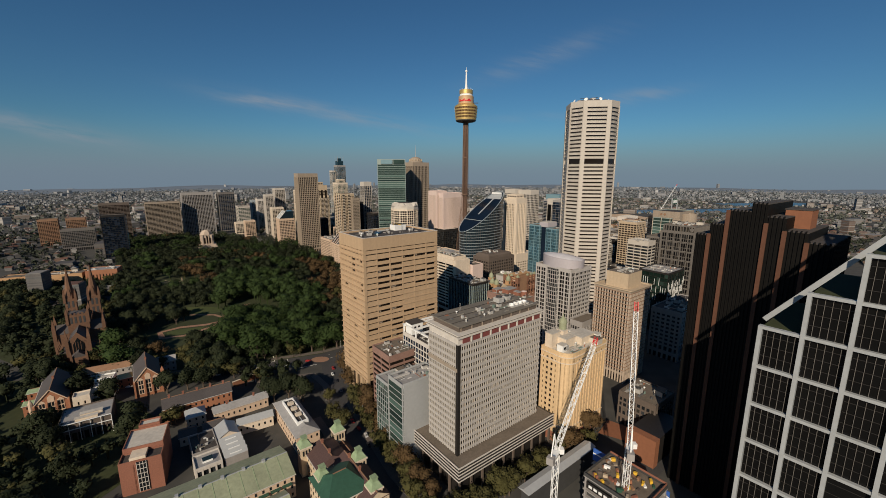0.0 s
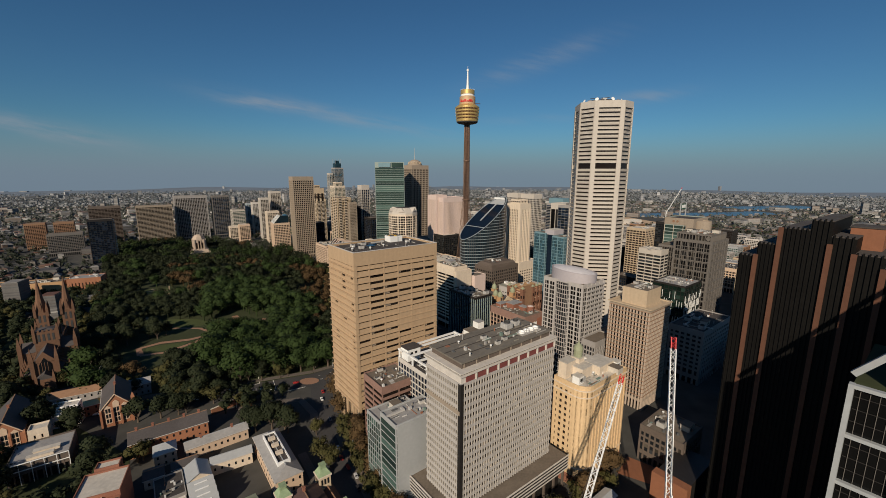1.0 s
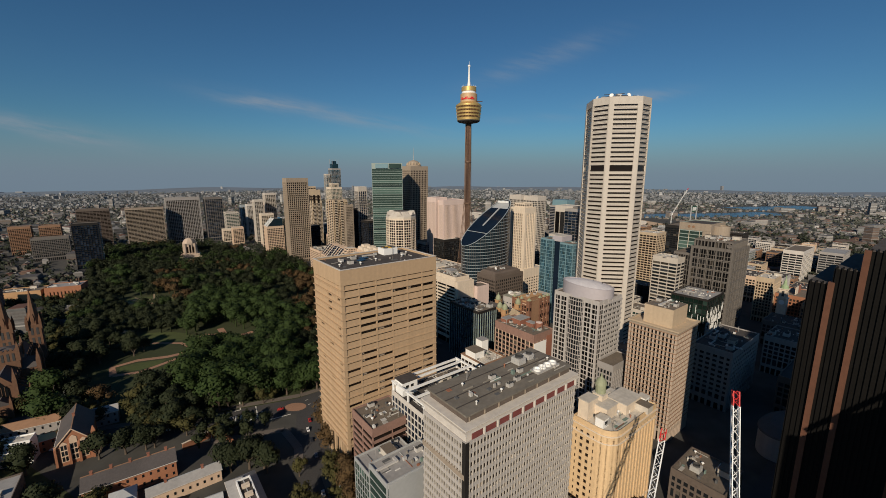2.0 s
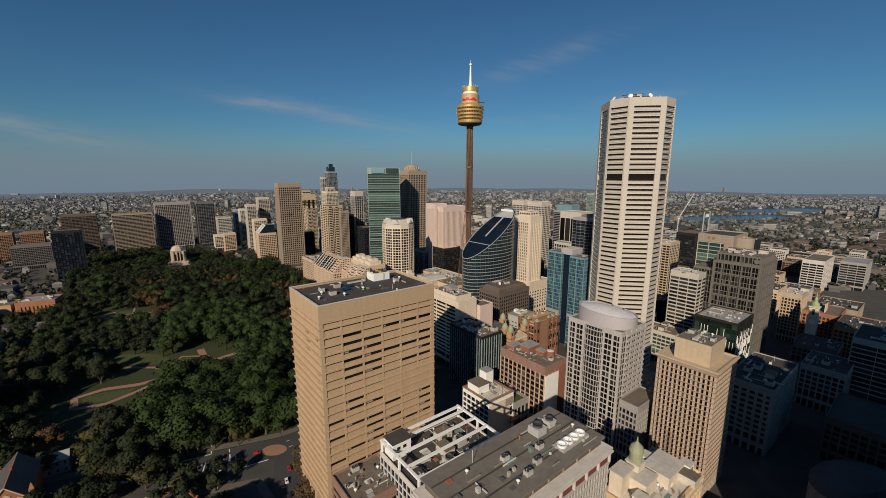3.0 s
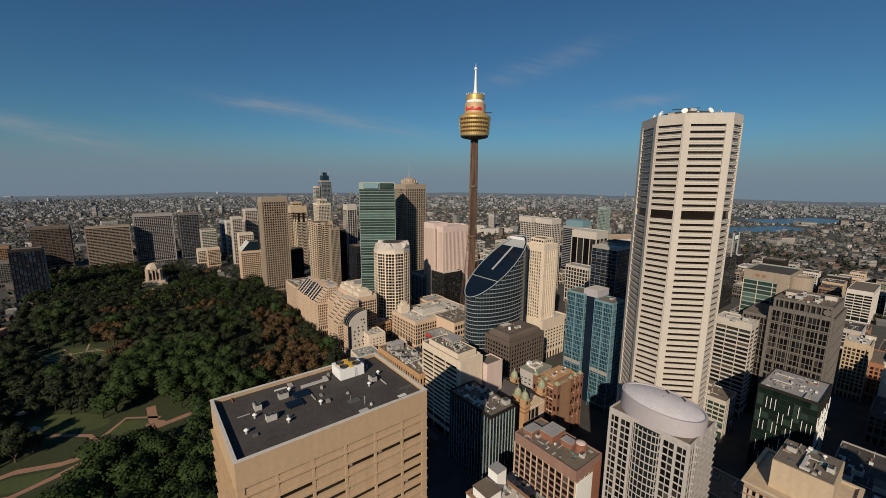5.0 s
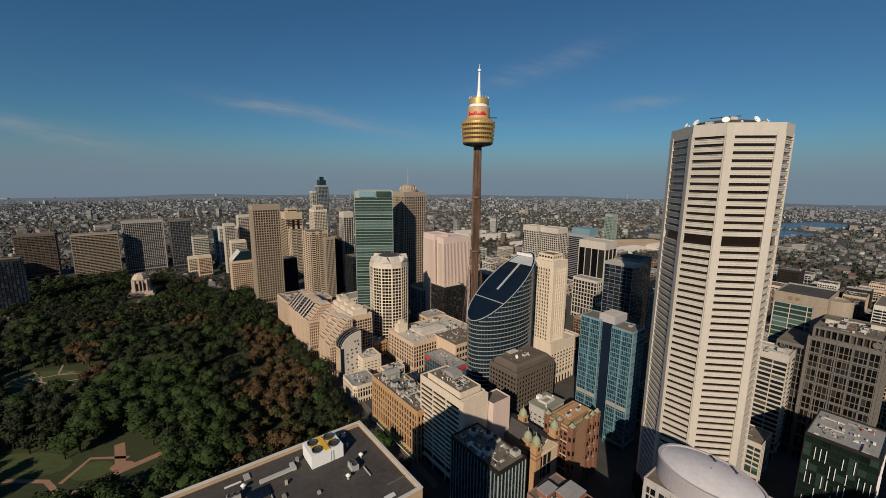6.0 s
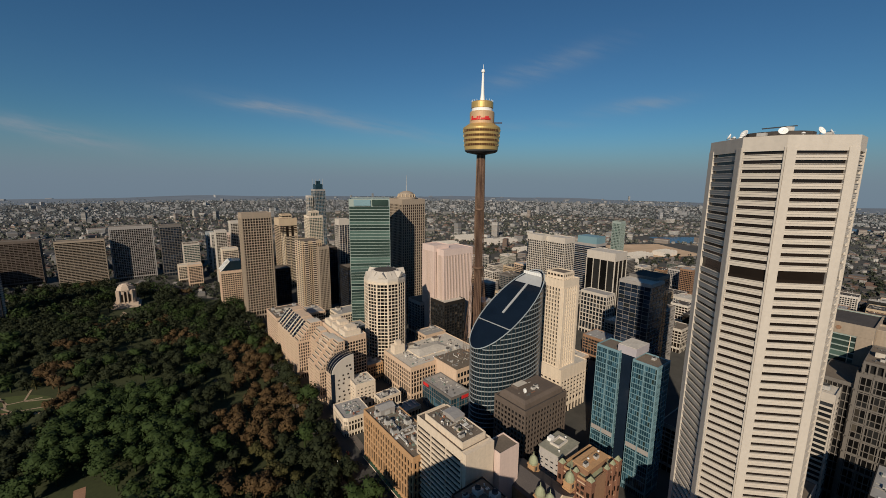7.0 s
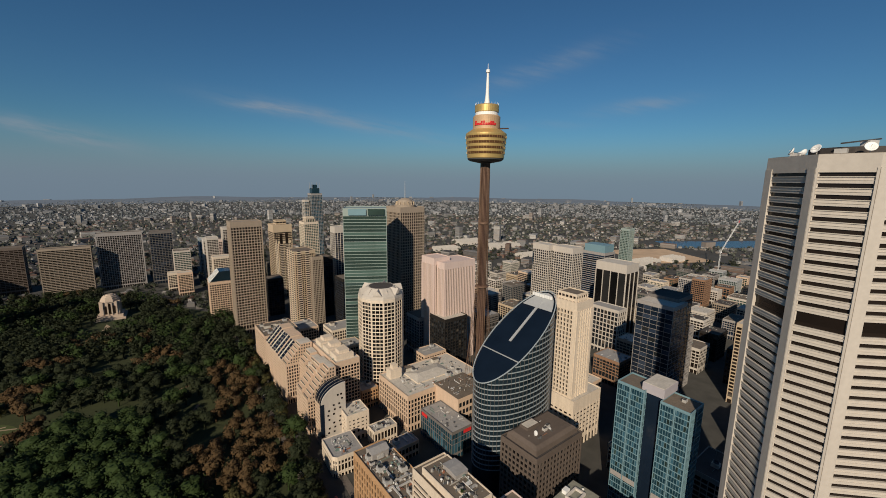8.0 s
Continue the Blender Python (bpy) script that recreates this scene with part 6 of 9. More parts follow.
# cream office slab with black ribbons, and its neighbours
crs = tower("cream_slab", "cream office slab with black ribbon windows", 12.0, 442.0, rect(22, 44), 67.5, "cream", "blackglass", 3.5, 14, 2.0, 0.5, 0.9, 0.05, 7, 4.5, roof="roof", cells=70)
blank = thing("blank_wall", "blank cream stair wing", "stair wing", *local(12.0, 442.0, G, 0.4, -3.0))
part("stair_wall", Geo().box(0, 21.5, 0, 2.9, 0, 67), M["cream"], blank)
adopt(blank, crs)
t = thing("roof_house", "cream set-back top storey with a brown roof", "roof house", *local(12, 442, G, 2.2, 2.0), 66.6)
part("wall", Geo().box(0, 17.5, 0, 36, 0, 3.6), M["cream"], t)
part("roof_deck", Geo().box(0.6, 16.9, 0.6, 35.4, 3.6, 3.75), M["roof"], t)
part("parapet", Geo().rim([(0, 0), (17.5, 0), (17.5, 36), (0, 36)], [(0.5, 0.5), (17.0, 0.5), (17.0, 35.5), (0.5, 35.5)], 3.6, 4.3), M["cream"], t)
t = thing("roof_house", "grey metal-roofed plant hut on an office roof", "roof house", *local(12, 442, G, 11, 20), 70.35)
part("wall", Geo().box(0, 8, 0, 11, 0, 2.6), M["greystone"], t)
part("roof", Geo().gable(0, 8, 0, 11, 2.6, 3.2, 0.3), M["greyroof"], t)
t = thing("rooftop_planting", "small green planting on an office roof", "roof garden", *local(12, 442, G, 7, 9), 70.35)
part("planter", Geo().box(0, 1.2, 0, 8, 0, 0.6), M["cream"], t)
part("shrubs", crown_geo(random.Random(4), 1.6, 0.3, 2.4, 60, 0.35, ox=0.6, oy=2.5).bar((0.6, 2.5, 0.3), (0.6, 2.5, 1.2), 0.2), M["leaf_green"], t, kind="stuff")
clutter(*local(12, 442, G, 3, 3), 8, 32, 70.35, 9, 14, kinds=("unit", "pipe", "unit", "pipe"))
tower("pink_block", "small pink rendered block", 34.5, 451.0, rect(16, 13), 60, "palepink", "palepink", 50, 18, 3.4, 0.5, 0.02, 0.02, 6, 6, roof="roof")
tower("dark_glass_block", "black glass office block with green fins", 31.0, 398.0, rect(22, 40), 52, "blackrib", "blueglass", 3.7, 2.6, 0.7, 0.35, 0.3, 0.4, 6, 2.0, roof="roof", cells=30, bars="greenframe")
clutter(31.0, 398.0, 22, 40, 51, 7, 15)

# domed brick hall
sy = thing("domed_hall", "brown and cream brick hall with four domed towers", "hall", 60.3, 437.0)
part("wall", Geo().box(0, 23, 0, 38, 0, 34), M["honey"], sy)
part("front_wall", Geo().box(1, 22, -0.6, 0.0, 0, 33), M["pinkstone"], sy)
ga = Geo()
ga.v = [(1, -0.6, 33), (22, -0.6, 33), (11.5, -0.6, 40), (1, 0.2, 33), (22, 0.2, 33), (11.5, 0.2, 40)]
ga.f = [(0, 1, 2), (5, 4, 3), (1, 4, 5, 2), (3, 0, 2, 5), (0, 3, 4, 1)]
part("front_gable", ga, M["yellow"], sy)
for z in (11, 22, 31):
    part("string_course", Geo().box(0.8, 22.2, -0.95, -0.6, z, z + 0.8), M["cream"], sy)
rg = Geo().gable(0, 38, 0, 23, 34, 39.5)
rg.v = [(b, a, c) for a, b, c in rg.v]
rg.f = [tuple(reversed(q)) for q in rg.f]
part("roof", rg, M["slate"], sy)
for u, v in ((0, 0), (0, 6.6), (23, 3.5), (17.3, 25.8)):
    part("turret", Geo().box(u - 2.4, u + 2.4, v - 2.4, v + 2.4, 0, 41).box(u - 2.9, u + 2.9, v - 2.9, v + 2.9, 36, 37).box(u - 2.8, u + 2.8, v - 2.8, v + 2.8, 40.6, 41.2), M["honey"], sy)
    part("turret_band", Geo().box(u - 2.5, u + 2.5, v - 2.5, v + 2.5, 31, 32).box(u - 2.5, u + 2.5, v - 2.5, v + 2.5, 34.2, 35), M["brick"], sy)
    dome = part("dome", Geo().lathe([(2.7, 41.2), (2.9, 42.8), (2.2, 45.2), (0.8, 46.8)], 14, u, v), M["mossroof"], sy)
    part("finial", Geo().lathe([(0.4, 46.8), (0.15, 49.5)], 8, u, v), M["mossroof"], dome)
    part("belfry_opening", Geo().box(u - 0.9, u + 0.9, v - 2.55, v - 2.35, 37.4, 40.2), M["vent"], sy)
for k in range(3):
    part("arched_window", Geo().box(3 + k * 4.4, 6 + k * 4.4, -0.9, -0.62, 14, 30), M["glass"], sy)

bbk = tower("brick_block", "red-brown brick block with pale window bays", 70.5, 356.0, rect(24, 42), 48, "mauvebrick", "blackglass", 3.7, 4.2, 1.5, 0.9, 0.5, 0.12, 7, 6, roof="roof", cells=70, bars="pinkstone")
t = thing("roof_tank", "round red-brown brick water tank on a roof", "water tank", *local(70.5, 356.0, G, 17, 9), 47.1)
part("drum", Geo().lathe([(3.0, 0), (3.0, 4.2), (3.3, 4.3), (3.3, 4.8), (2.6, 5.0)], 24), M["brick"], t)
part("lid", Geo().lathe([(2.7, 5.0), (2.4, 5.3), (0.3, 5.8)], 24), M["palepink"], t)
for u, v, a, b, h in ((9, 22, 12, 9, 4.5), (13, 12, 5, 7, 3.4), (4, 33, 9, 6, 3.0)):
    t = thing("roof_house", "red brick plant house on a flat roof", "roof house", *local(70.5, 356.0, G, u, v), 47.1)
    part("wall", Geo().box(0, a, 0, b, 0, h), M["brick"], t)
    part("roof", Geo().box(-0.25, a + 0.25, -0.25, b + 0.25, h, h + 0.35), M["greyroof"], t)
clutter(70.5, 356.0, 24, 42, 47, 5, 16, kinds=("unit", "pipe"))
t = thing("end_panel", "white and red rendered end panels", "end wall", 70.5, 356.0)
part("white_panel", Geo().box(0.4, 15, -0.5, -0.2, 0, 41), M["paint_white"], t)
part("red_panel", Geo().box(15.3, 23.6, -0.5, -0.2, 0, 44), M["brick"], t)
adopt(t, bbk)
mx_, my_ = 86.0, 447.0
man = tower("mansion_block", "red brick mansion block with cream bands and turrets", mx_, my_, rect(30, 20), 44, "mansionbrick", "brownglass", 3.4, 3.2, 1.6, 1.3, 0.6, 0.12, 6, 3, roof="mossroof", cells=22, category="apartment block")
part("blank_wall", Geo().box(1.5, 15, -0.7, -0.1, 0, 45.5), M["brown"], man)
for z in (12.6, 22.8, 33.0, 41.5):
    part("string_course", Geo().box(-0.35, 30.3, -0.3, 20.3, z, z + 0.7), M["pinkstone"], man)
part("parapet", Geo().rim([(-0.3, -0.3), (30.3, -0.3), (30.3, 20.3), (-0.3, 20.3)], [(0.5, 0.5), (29.5, 0.5), (29.5, 19.5), (0.5, 19.5)], 43.9, 45.2), M["honey"], man)
for u, v, w in ((0.4, 0.4, 1.9), (29.6, 0.4, 1.7), (0.4, 10, 1.5), (0.4, 19.6, 1.8), (17, 0.2, 1.5), (23.5, 0.2, 1.4)):
    tur = part("corner_turret", Geo().box(u - w, u + w, v - w, v + w, 0, 46).box(u - w - 0.3, u + w + 0.3, v - w - 0.3, v + w + 0.3, 43.2, 43.9).box(u - w - 0.25, u + w + 0.25, v - w - 0.25, v + w + 0.25, 46, 46.5), M["mansionbrick"], man)
    part("cap", Geo().prism(ring(w * 1.35, w * 1.35, 4, u, v, math.pi / 4), 46.5, 49.0, ring(0.3, 0.3, 4, u, v, math.pi / 4)), M["mossroof"], tur)
    for z in (16, 26, 36):
        part("bay_window", Geo().box(u - w * 0.5, u + w * 0.5, v - w - 0.12, v - w + 0.05, z, z + 3.2).box(u - w - 0.12, u - w + 0.05, v - w * 0.5, v + w * 0.5, z, z + 3.2), M["brownglass"], tur)
t = thing("roof_house", "long flat ochre roof storey on a mansion block", "roof house", *local(mx_, my_, G, 5, 5), 43.1)
part("wall", Geo().box(0, 21, 0, 10, 0, 4.2), M["brown"], t)
part("roof", Geo().box(-0.5, 21.5, -0.5, 10.5, 4.2, 4.8).box(3, 18, 3.5, 6.5, 4.8, 5.6), M["honey"], t)
for k in range(4):
    place(("unit", "pipe")[k % 2], *local(mx_, my_, G, 7 + 5.5 * k, 10 if k % 2 else 8), 47.9, G)
gx_, gy_ = 77.0, 475.0
gb = tower("grey_roof_block", "white block below a grey flat roof with raised curbs", gx_, gy_, rect(22, 16), 40, "midgrey", "glass", 3.6, 4, 2.6, 1.8, 0.4, 0.1, 6, 4, 42, roof="greyroof")
part("roof_slab", Geo().box(-0.6, 22.6, -0.6, 16.6, 40, 40.5), M["mossgrey"], gb)
part("roof_curb", Geo().rim([(6, 5), (17, 5), (17, 12), (6, 12)], [(7, 6), (16, 6), (16, 11), (7, 11)], 40.5, 42), M["pale"], gb)
part("roof_hut", Geo().box(8, 12, 12.5, 15.5, 40.5, 43), M["paint_white"], gb)
for u, v in ((3, 3), (19, 8)):
    place("pipe", *local(gx_, gy_, 42, u, v), 40.5, 42)
tower("white_deco_block", "small white stepped office block", 30.5, 341.5, rect(24, 26), 30, "paint_white", "brownglass", 3.8, 4.4, 1.5, 0.7, 0.4, 0.1, 5, 2, roof="paleroof", cells=60)
t = thing("roof_house", "white stepped roof house", "roof house", *local(30.5, 341.5, G, 2, 12), 29.1)
part("wall", Geo().box(0, 10, 0, 11, 0, 6), M["paint_white"], t)
part("roof", Geo().box(-0.3, 10.3, -0.3, 11.3, 6, 6.4), M["roof"], t)
t = thing("roof_house", "white lift house on a roof", "roof house", *local(30.5, 341.5, G, 14, 17), 29)
part("wall", Geo().box(0, 7, 0, 7, 0, 11), M["paint_white"], t)
part("roof", Geo().box(-0.2, 7.2, -0.2, 7.2, 11, 11.3), M["greyroof"], t)
t = thing("end_wall", "blank cream end wall of a white block", "end wall", *local(30.5, 341.5, G, 0.5, -0.35))
part("wall", Geo().box(0, 20, 0, 0.34, 0, 27.5), M["cream"], t)
part("louvre", Geo().box(15.2, 22.6, -0.1, 0.3, 21.5, 27.0), M["taupe"], t)
t = thing("roof_coping", "brown coping round a white block's roof", "coping", 30.5, 341.5, 30.0)
part("coping", Geo().rim([(-0.4, -0.4), (24.4, -0.4), (24.4, 26.4), (-0.4, 26.4)], [(1.6, 1.6), (22.4, 1.6), (22.4, 24.4), (1.6, 24.4)], 0.0, 0.35), M["brown"], t)
t = thing("street_awning", "orange-red awning along a shop front", "awning", *local(30.5, 341.5, G, 18, -3.4), 10.5)
part("canopy", Geo().box(0, 10, 0, 3, 0, 0.4), M["terracotta"], t)
part("post", Geo().box(0.3, 0.6, 0.2, 0.5, -10.5, 0).box(9.4, 9.7, 0.2, 0.5, -10.5, 0), M["vent"], t)
t = thing("roof_lawn", "green roof garden on a low block", "roof garden", *local(30.5, 341.5, G, 26, 1), 19.5)
part("turf", Geo().box(0, 11, 0, 10, 0, 0.3), M["grass_bright"], t)
part("edge", Geo().rim([(-0.4, -0.4), (11.4, -0.4), (11.4, 10.4), (-0.4, 10.4)], [(0, 0), (11, 0), (11, 10), (0, 10)], 0, 0.6), M["greystone"], t)
tower("low_block", "low block with metal roofs behind the white one", *local(30.5, 341.5, G, 25, 0), rect(20, 30), 20.4, "greystone", "glass", 3.8, 4, 1.6, 0.8, roof="greyroof")
clutter(*local(30.5, 341.5, G, 25, 12), 20, 18, 19.5, 4, 18)

# between the sandstone tower and the ribbed one
tower("white_frame_block", "office block with an open white steel roof frame", -8.5, 232.0, rect(44, 30), 60, "pale", "blueglass", 3.7, 3, 1.0, 0.5, 0.35, 0.1, 6, 2, roof="darkroof", cells=30)
t = thing("roof_frame", "white steel frame standing over roof plant", "roof frame", -8.5, 232.0, 59)
for v in (1, 9, 17, 25, 29):
    part("beam", Geo().box(0, 44, v - 0.5, v + 0.5, 5.4, 6.4), M["paint_white"], t)
for u in (0.5, 43.5):
    part("beam", Geo().box(u - 0.5, u + 0.5, 0, 30, 5.45, 6.35), M["paint_white"], t)
    for v in (1, 15, 29):
        part("post", Geo().box(u - 0.4, u + 0.4, v - 0.4, v + 0.4, 0, 5.4), M["paint_white"], t)
clutter(-8.5, 232.0, 44, 30, 59, 8, 19)
t = thing("roof_house", "white rendered hut with a dark roof on a framed roof", "roof house", *local(-8.5, 232.0, G, 1.5, 21.5), 59.1)
part("wall", Geo().box(0, 9, 0, 7, 0, 7.5), M["paint_white"], t)
part("roof", Geo().box(-0.4, 9.4, -0.4, 7.4, 7.5, 8.0), M["darkroof"], t)
part("window", Geo().box(2, 3.6, -0.1, 0.05, 4.2, 5.6).box(5, 6.6, -0.1, 0.05, 4.2, 5.6), M["glass"], t)
tower("brick_office", "brown brick office block with stepped roof", -33.5, 233.5, rect(22, 22), 52, "mauvebrick", "brownglass", 3.6, 11, 2.2, 0.8, 0.5, -0.1, 6, 3, roof="roof", cells=30)
clutter(-33.5, 233.5, 22, 22, 51, 3, 20)
tower("glass_infill", "narrow office block with pale green glass", -32.0, 214.5, rect(24, 14), 44, "lightgrey", "greenglass", 3.7, 2.2, 0.5, 0.3, 0.25, 0.06, 6, 1.5, roof="greyroof", cells=30)
gpw = tower("grey_party_wall_block", "grey rendered office block with a glazed end", -22.0, 199.5, rect(26, 15), 52, "lightgrey", "greenglass", 3.7, 15, 0.6, 0.6, 0.25, 0.1, 6, 2.0, roof="greyroof", cells=40)
t = thing("party_wall", "blank grey rendered side wall", "party wall", *local(-22.0, 199.5, G, 0.7, -0.4))
part("party_wall", Geo().box(0, 25, 0, 0.36, 0, 51.5), M["lightgrey"], t)
adopt(t, gpw)
clutter(-22.0, 199.5, 26, 15, 51, 3, 22)
clutter(-32.0, 214.5, 24, 14, 43, 3, 23)

# ---- the slanted oval tower ----
jt = thing("oval_tower", "oval glass tower with a slanting navy roof", "office tower", 54.0, 562.0, 0, G)
JA, JB = 37.0, 19.5


def slant(u):
    return 112.0 + (u / JA) * 26.0


def oval(z, grow=0.0):
    """The oval's floor at height z, cut where the roof slopes below it."""
    cut = (z - 112.0) / 26.0 * JA
    pts = [(u, v) for u, v in ring(JA + grow, JB + grow, 64)]
    out = []
    for i in range(64):
        a, b = pts[i], pts[(i + 1) % 64]
        if a[0] >= cut:
            out.append(a)
        if (a[0] >= cut) != (b[0] >= cut):
            s = (cut - a[0]) / (b[0] - a[0])
            out.append((cut, a[1] + s * (b[1] - a[1])))
    return out


part("core", Geo().prism(ring(JA - 0.6, JB - 0.6, 64), 0, 85), M["slateglass"], jt)
slope = Geo()
a0 = ring(JA - 0.6, JB - 0.6, 64)
slope.v = [(u, v, 84) for u, v in a0] + [(u, v, slant(u) - 0.5) for u, v in a0]
slope.f = [tuple(range(63, -1, -1)), tuple(range(64, 128))] + [(i, (i + 1) % 64, 64 + (i + 1) % 64, 64 + i) for i in range(64)]
part("upper_core", slope, M["slateglass"], jt)
for i in range(30):
    z = 20 + i * 3.85
    poly = oval(z + 2.6)
    if z < 134 and len(poly) > 6:
        part("floor_band", Geo().prism(poly, z, z + 0.5), M["slateframe"], jt)
for i in range(64):
    u, v = ring(JA + 0.1, JB + 0.1, 64)[i]
    part("mullion", Geo().bar((u, v, 20), (u, v, slant(u) - 0.3), 0.16), M["darkgrey"], jt)
skin = Geo()
skin.v = [(u, v, slant(u) - 0.25) for u, v in ring(JA - 0.2, JB - 0.2, 64)] + [(u, v, slant(u) - 0.6) for u, v in ring(JA - 0.2, JB - 0.2, 64)]
skin.f = [tuple(range(64)), tuple(range(127, 63, -1))] + [(64 + i, 64 + (i + 1) % 64, (i + 1) % 64, i) for i in range(64)]
part("roof_glazing", skin, M["blueglass"], jt)
rimg, top = Geo(), ring(JA + 0.4, JB + 0.4, 64)
for i in range(64):
    (u, v), (p, q) = top[i], top[(i + 1) % 64]
    rimg.bar((u, v, slant(u)), (p, q, slant(p)), 0.6)
part("rim", rimg, M["slateframe"], jt)
rl_ = Geo()
rl_.bar((-6, 0, slant(-6) + 0.1), (28, 0, slant(28) + 0.1), 2.0, 0.5)
part("ridge_walk", rl_, M["lightgrey"], jt)
part("cross_rib", Geo().bar((-16, -17.5, slant(-16) + 0.1), (-16, 17.5, slant(-16) + 0.1), 0.6), M["lightgrey"], jt)
lid = Geo()
pts = [p for p in ring(JA - 1.5, JB - 1.5, 64) if p[0] > 22]
lid.v = [(u, v, slant(u) + 0.12) for u, v in sorted(pts, key=lambda p: math.atan2(p[1], p[0]))]
lid.f = [tuple(range(len(lid.v)))]
part("pale_end_panel", lid, M["lightgrey"], jt)
for k in range(8):
    part("sign_bar", Geo().box(30, 31, 9.0 - k * 2.4, 10.7 - k * 2.4, slant(30) + 1.2, slant(30) + 3.8), M["paint_white"], jt)

# ---- stone tower with ribs and a set-back crown ----
yx, yy = 107.5, 590.0
stn = tower("stone_tower", "cream sandstone tower with strong vertical ribs", yx, yy, rect(23, 25), 127, "cream", "blackglass", 3.7, 3.3, 1.3, 1.5, 1.0, 0.6, 30, 7, roof="cream", cells=0, corner=2.4)
crw = tower("stone_tower_crown", "set-back cream crown of a stone tower", *local(yx, yy, G, 3.5, 3.5), rect(16, 18), 7, "cream", "brownglass", 3.5, 3.5, 1.4, 1.2, 0.4, 0.2, 2, 2, z0=126, category="tower crown")
adopt(crw, stn)
tower("stone_podium", "cream stone podium below a stone tower", *local(yx, yy, G, -3, -5), rect(40, 38), 45, "cream", "brownglass", 4, 5, 2.2, 1.8, 0.4, 0.2, 8, 10, roof="paleroof")

# ---- farther towers ----
tower("beige_tower", "beige concrete office tower with banded window grid", 312, 642, rect(30, 30), 86, "buff", "brownglass", 3.7, 5, 1.7, 1.0, 0.5, 0.1, 6, 3, roof="paleroof", cells=22)
clutter(312, 642, 30, 30, 85.1, 5, 88)
tower("striped_tower", "black tower with white uprights and white top", 249, 817, rect(33.9, 46), 111, "white", "blackglass", 60, 11.3, 0.4, 1.2, 0.6, 0.5, 6, 12, roof="paleroof")
tower("white_low_block", "white low block with square windows", 222, 770, rect(20, 40), 62, "white", "glass", 6, 5, 1.6, 1.2, 0.8, 0.1, 6, 3, roof="greyroof")
tower("navy_tower", "navy glass tower with thin white floors", 186, 592, rect(26, 30), 124, "greystone", "blueglass", 3.8, 6, 0.4, 0.15, 0.2, 0.1, 6, 3, roof="paleroof")
tower("navy_tower", "dark glass tower with pale slab edges", *local(186, 592, G, 20, 5), rect(28, 26), 126, "darkgrey", "blueglass", 3.8, 6, 0.5, 0.3, 0.2, 0.1, 6, 3, roof="darkroof")
tower("white_grid_tower", "white concrete tower with a square window grid", 185, 851.3, rect(25.9, 36), 127.7, "white", "glass", 3.7, 4, 1.5, 1.2, 0.5, 0.1, 6, 8, roof="paleroof")
tower("white_grid_tower", "white office tower with fine window grid", 155.5, 872, rect(20.5, 30), 129, "white", "glass", 3.7, 4, 1.5, 1.2, 0.5, 0.1, 6, 8, roof="paleroof")
tower("pale_blue_tower", "grey tower with a pale blue roof house", 279, 970, rect(32.6, 46), 100, "greystone", "blueglass", 3.7, 38, 1.4, 0.5, 0.4, 0.1)
t = thing("roof_house", "pale blue metal roof house", "roof house", 281, 976, 99)
part("wall", Geo().box(0, 29, 0, 40, 0, 13), M["tealframe"], t)
tower("slender_tower", "slender grey-green apartment tower", 352, 1043, rect(18.5, 18), 135, "greenframe", "greenglass", 3.2, 3, 1.2, 0.8, category="apartment tower")
tower("pink_tower", "pinkish stone tower with fine vertical ribs", 0.6, 740.2, rect(48.2, 34), 127, "palepink", "taupe", 60, 2.6, 0.4, 1.5, 0.5, 0.3, 10, 8, roof="palepink")
tower("pink_tower", "set-back wing of a ribbed pinkish tower", *local(0.6, 740.2, G, -5, 14), rect(24, 26), 131, "palepink", "taupe", 60, 2.6, 0.4, 1.5, 0.5, 0.3, 10, 8, roof="palepink")
dec = tower("deco_tower", "brown stone tower with rounded stepped crown", -61, 831, rect(40, 40), 185, "taupe", "brownglass", 4.0, 3.8, 1.6, 1.5, 0.7, 0.1, 8, 7, roof="taupe", cells=0)
t = thing("tower_crown", "domed brown crown with a thin mast", "tower crown", *local(-61, 831, G, 20, 20), 184)
part("drum", Geo().lathe([(15, 0), (15, 3), (12, 4), (12, 7), (9.5, 10), (5, 12), (2, 12.6)], 28), M["taupe"], t)
part("mast", Geo().lathe([(0.7, 12), (0.2, 36)], 8), M["lightgrey"], t)
for i in range(14):
    a = 2 * math.pi * i / 14
    part("crown_pier", Geo().bar((13.5 * math.cos(a), 13.5 * math.sin(a), 3), (12.3 * math.cos(a), 12.3 * math.sin(a), 8), 1.1), M["buff"], t)
adopt(t, dec)
ggt = tower("green_glass_tower", "green glass tower with a framed flat front", -121.1, 755.8, rect(51.6, 42), 188.5, "greenframe", "greenglass", 3.9, 51, 0.9, 0.7, 0.25, 0.12, 8, 9, 9.0, roof="greenframe", cells=70)
t = thing("roof_screen", "pale glass screen on top of a tower", "roof screen", -117.6, 754.8, 179.5, 9)
part("pane", Geo().box(3, 24, -0.2, 0.1, 0.6, 8.2), M["tealframe"], t)
part("pane", Geo().box(26, 46, -0.2, 0.1, 0.6, 8.2), M["greenglass"], t)
adopt(t, ggt)
rdt = tower("round_tower", "cream faceted tower with square windows and scalloped crown", -65, 683, ring(23.5, 23.5, 12, 0, 0, 0.26), 106, "cream", "blackglass", 3.8, 4.1, 1.3, 0.7, 0.5, 0.1, 8, 3, 0, roof="paleroof", cells=70, corner=0.9)
t = thing("tower_crown", "white faceted crown with scalloped gables", "tower crown", -65, 683, 105, 0)
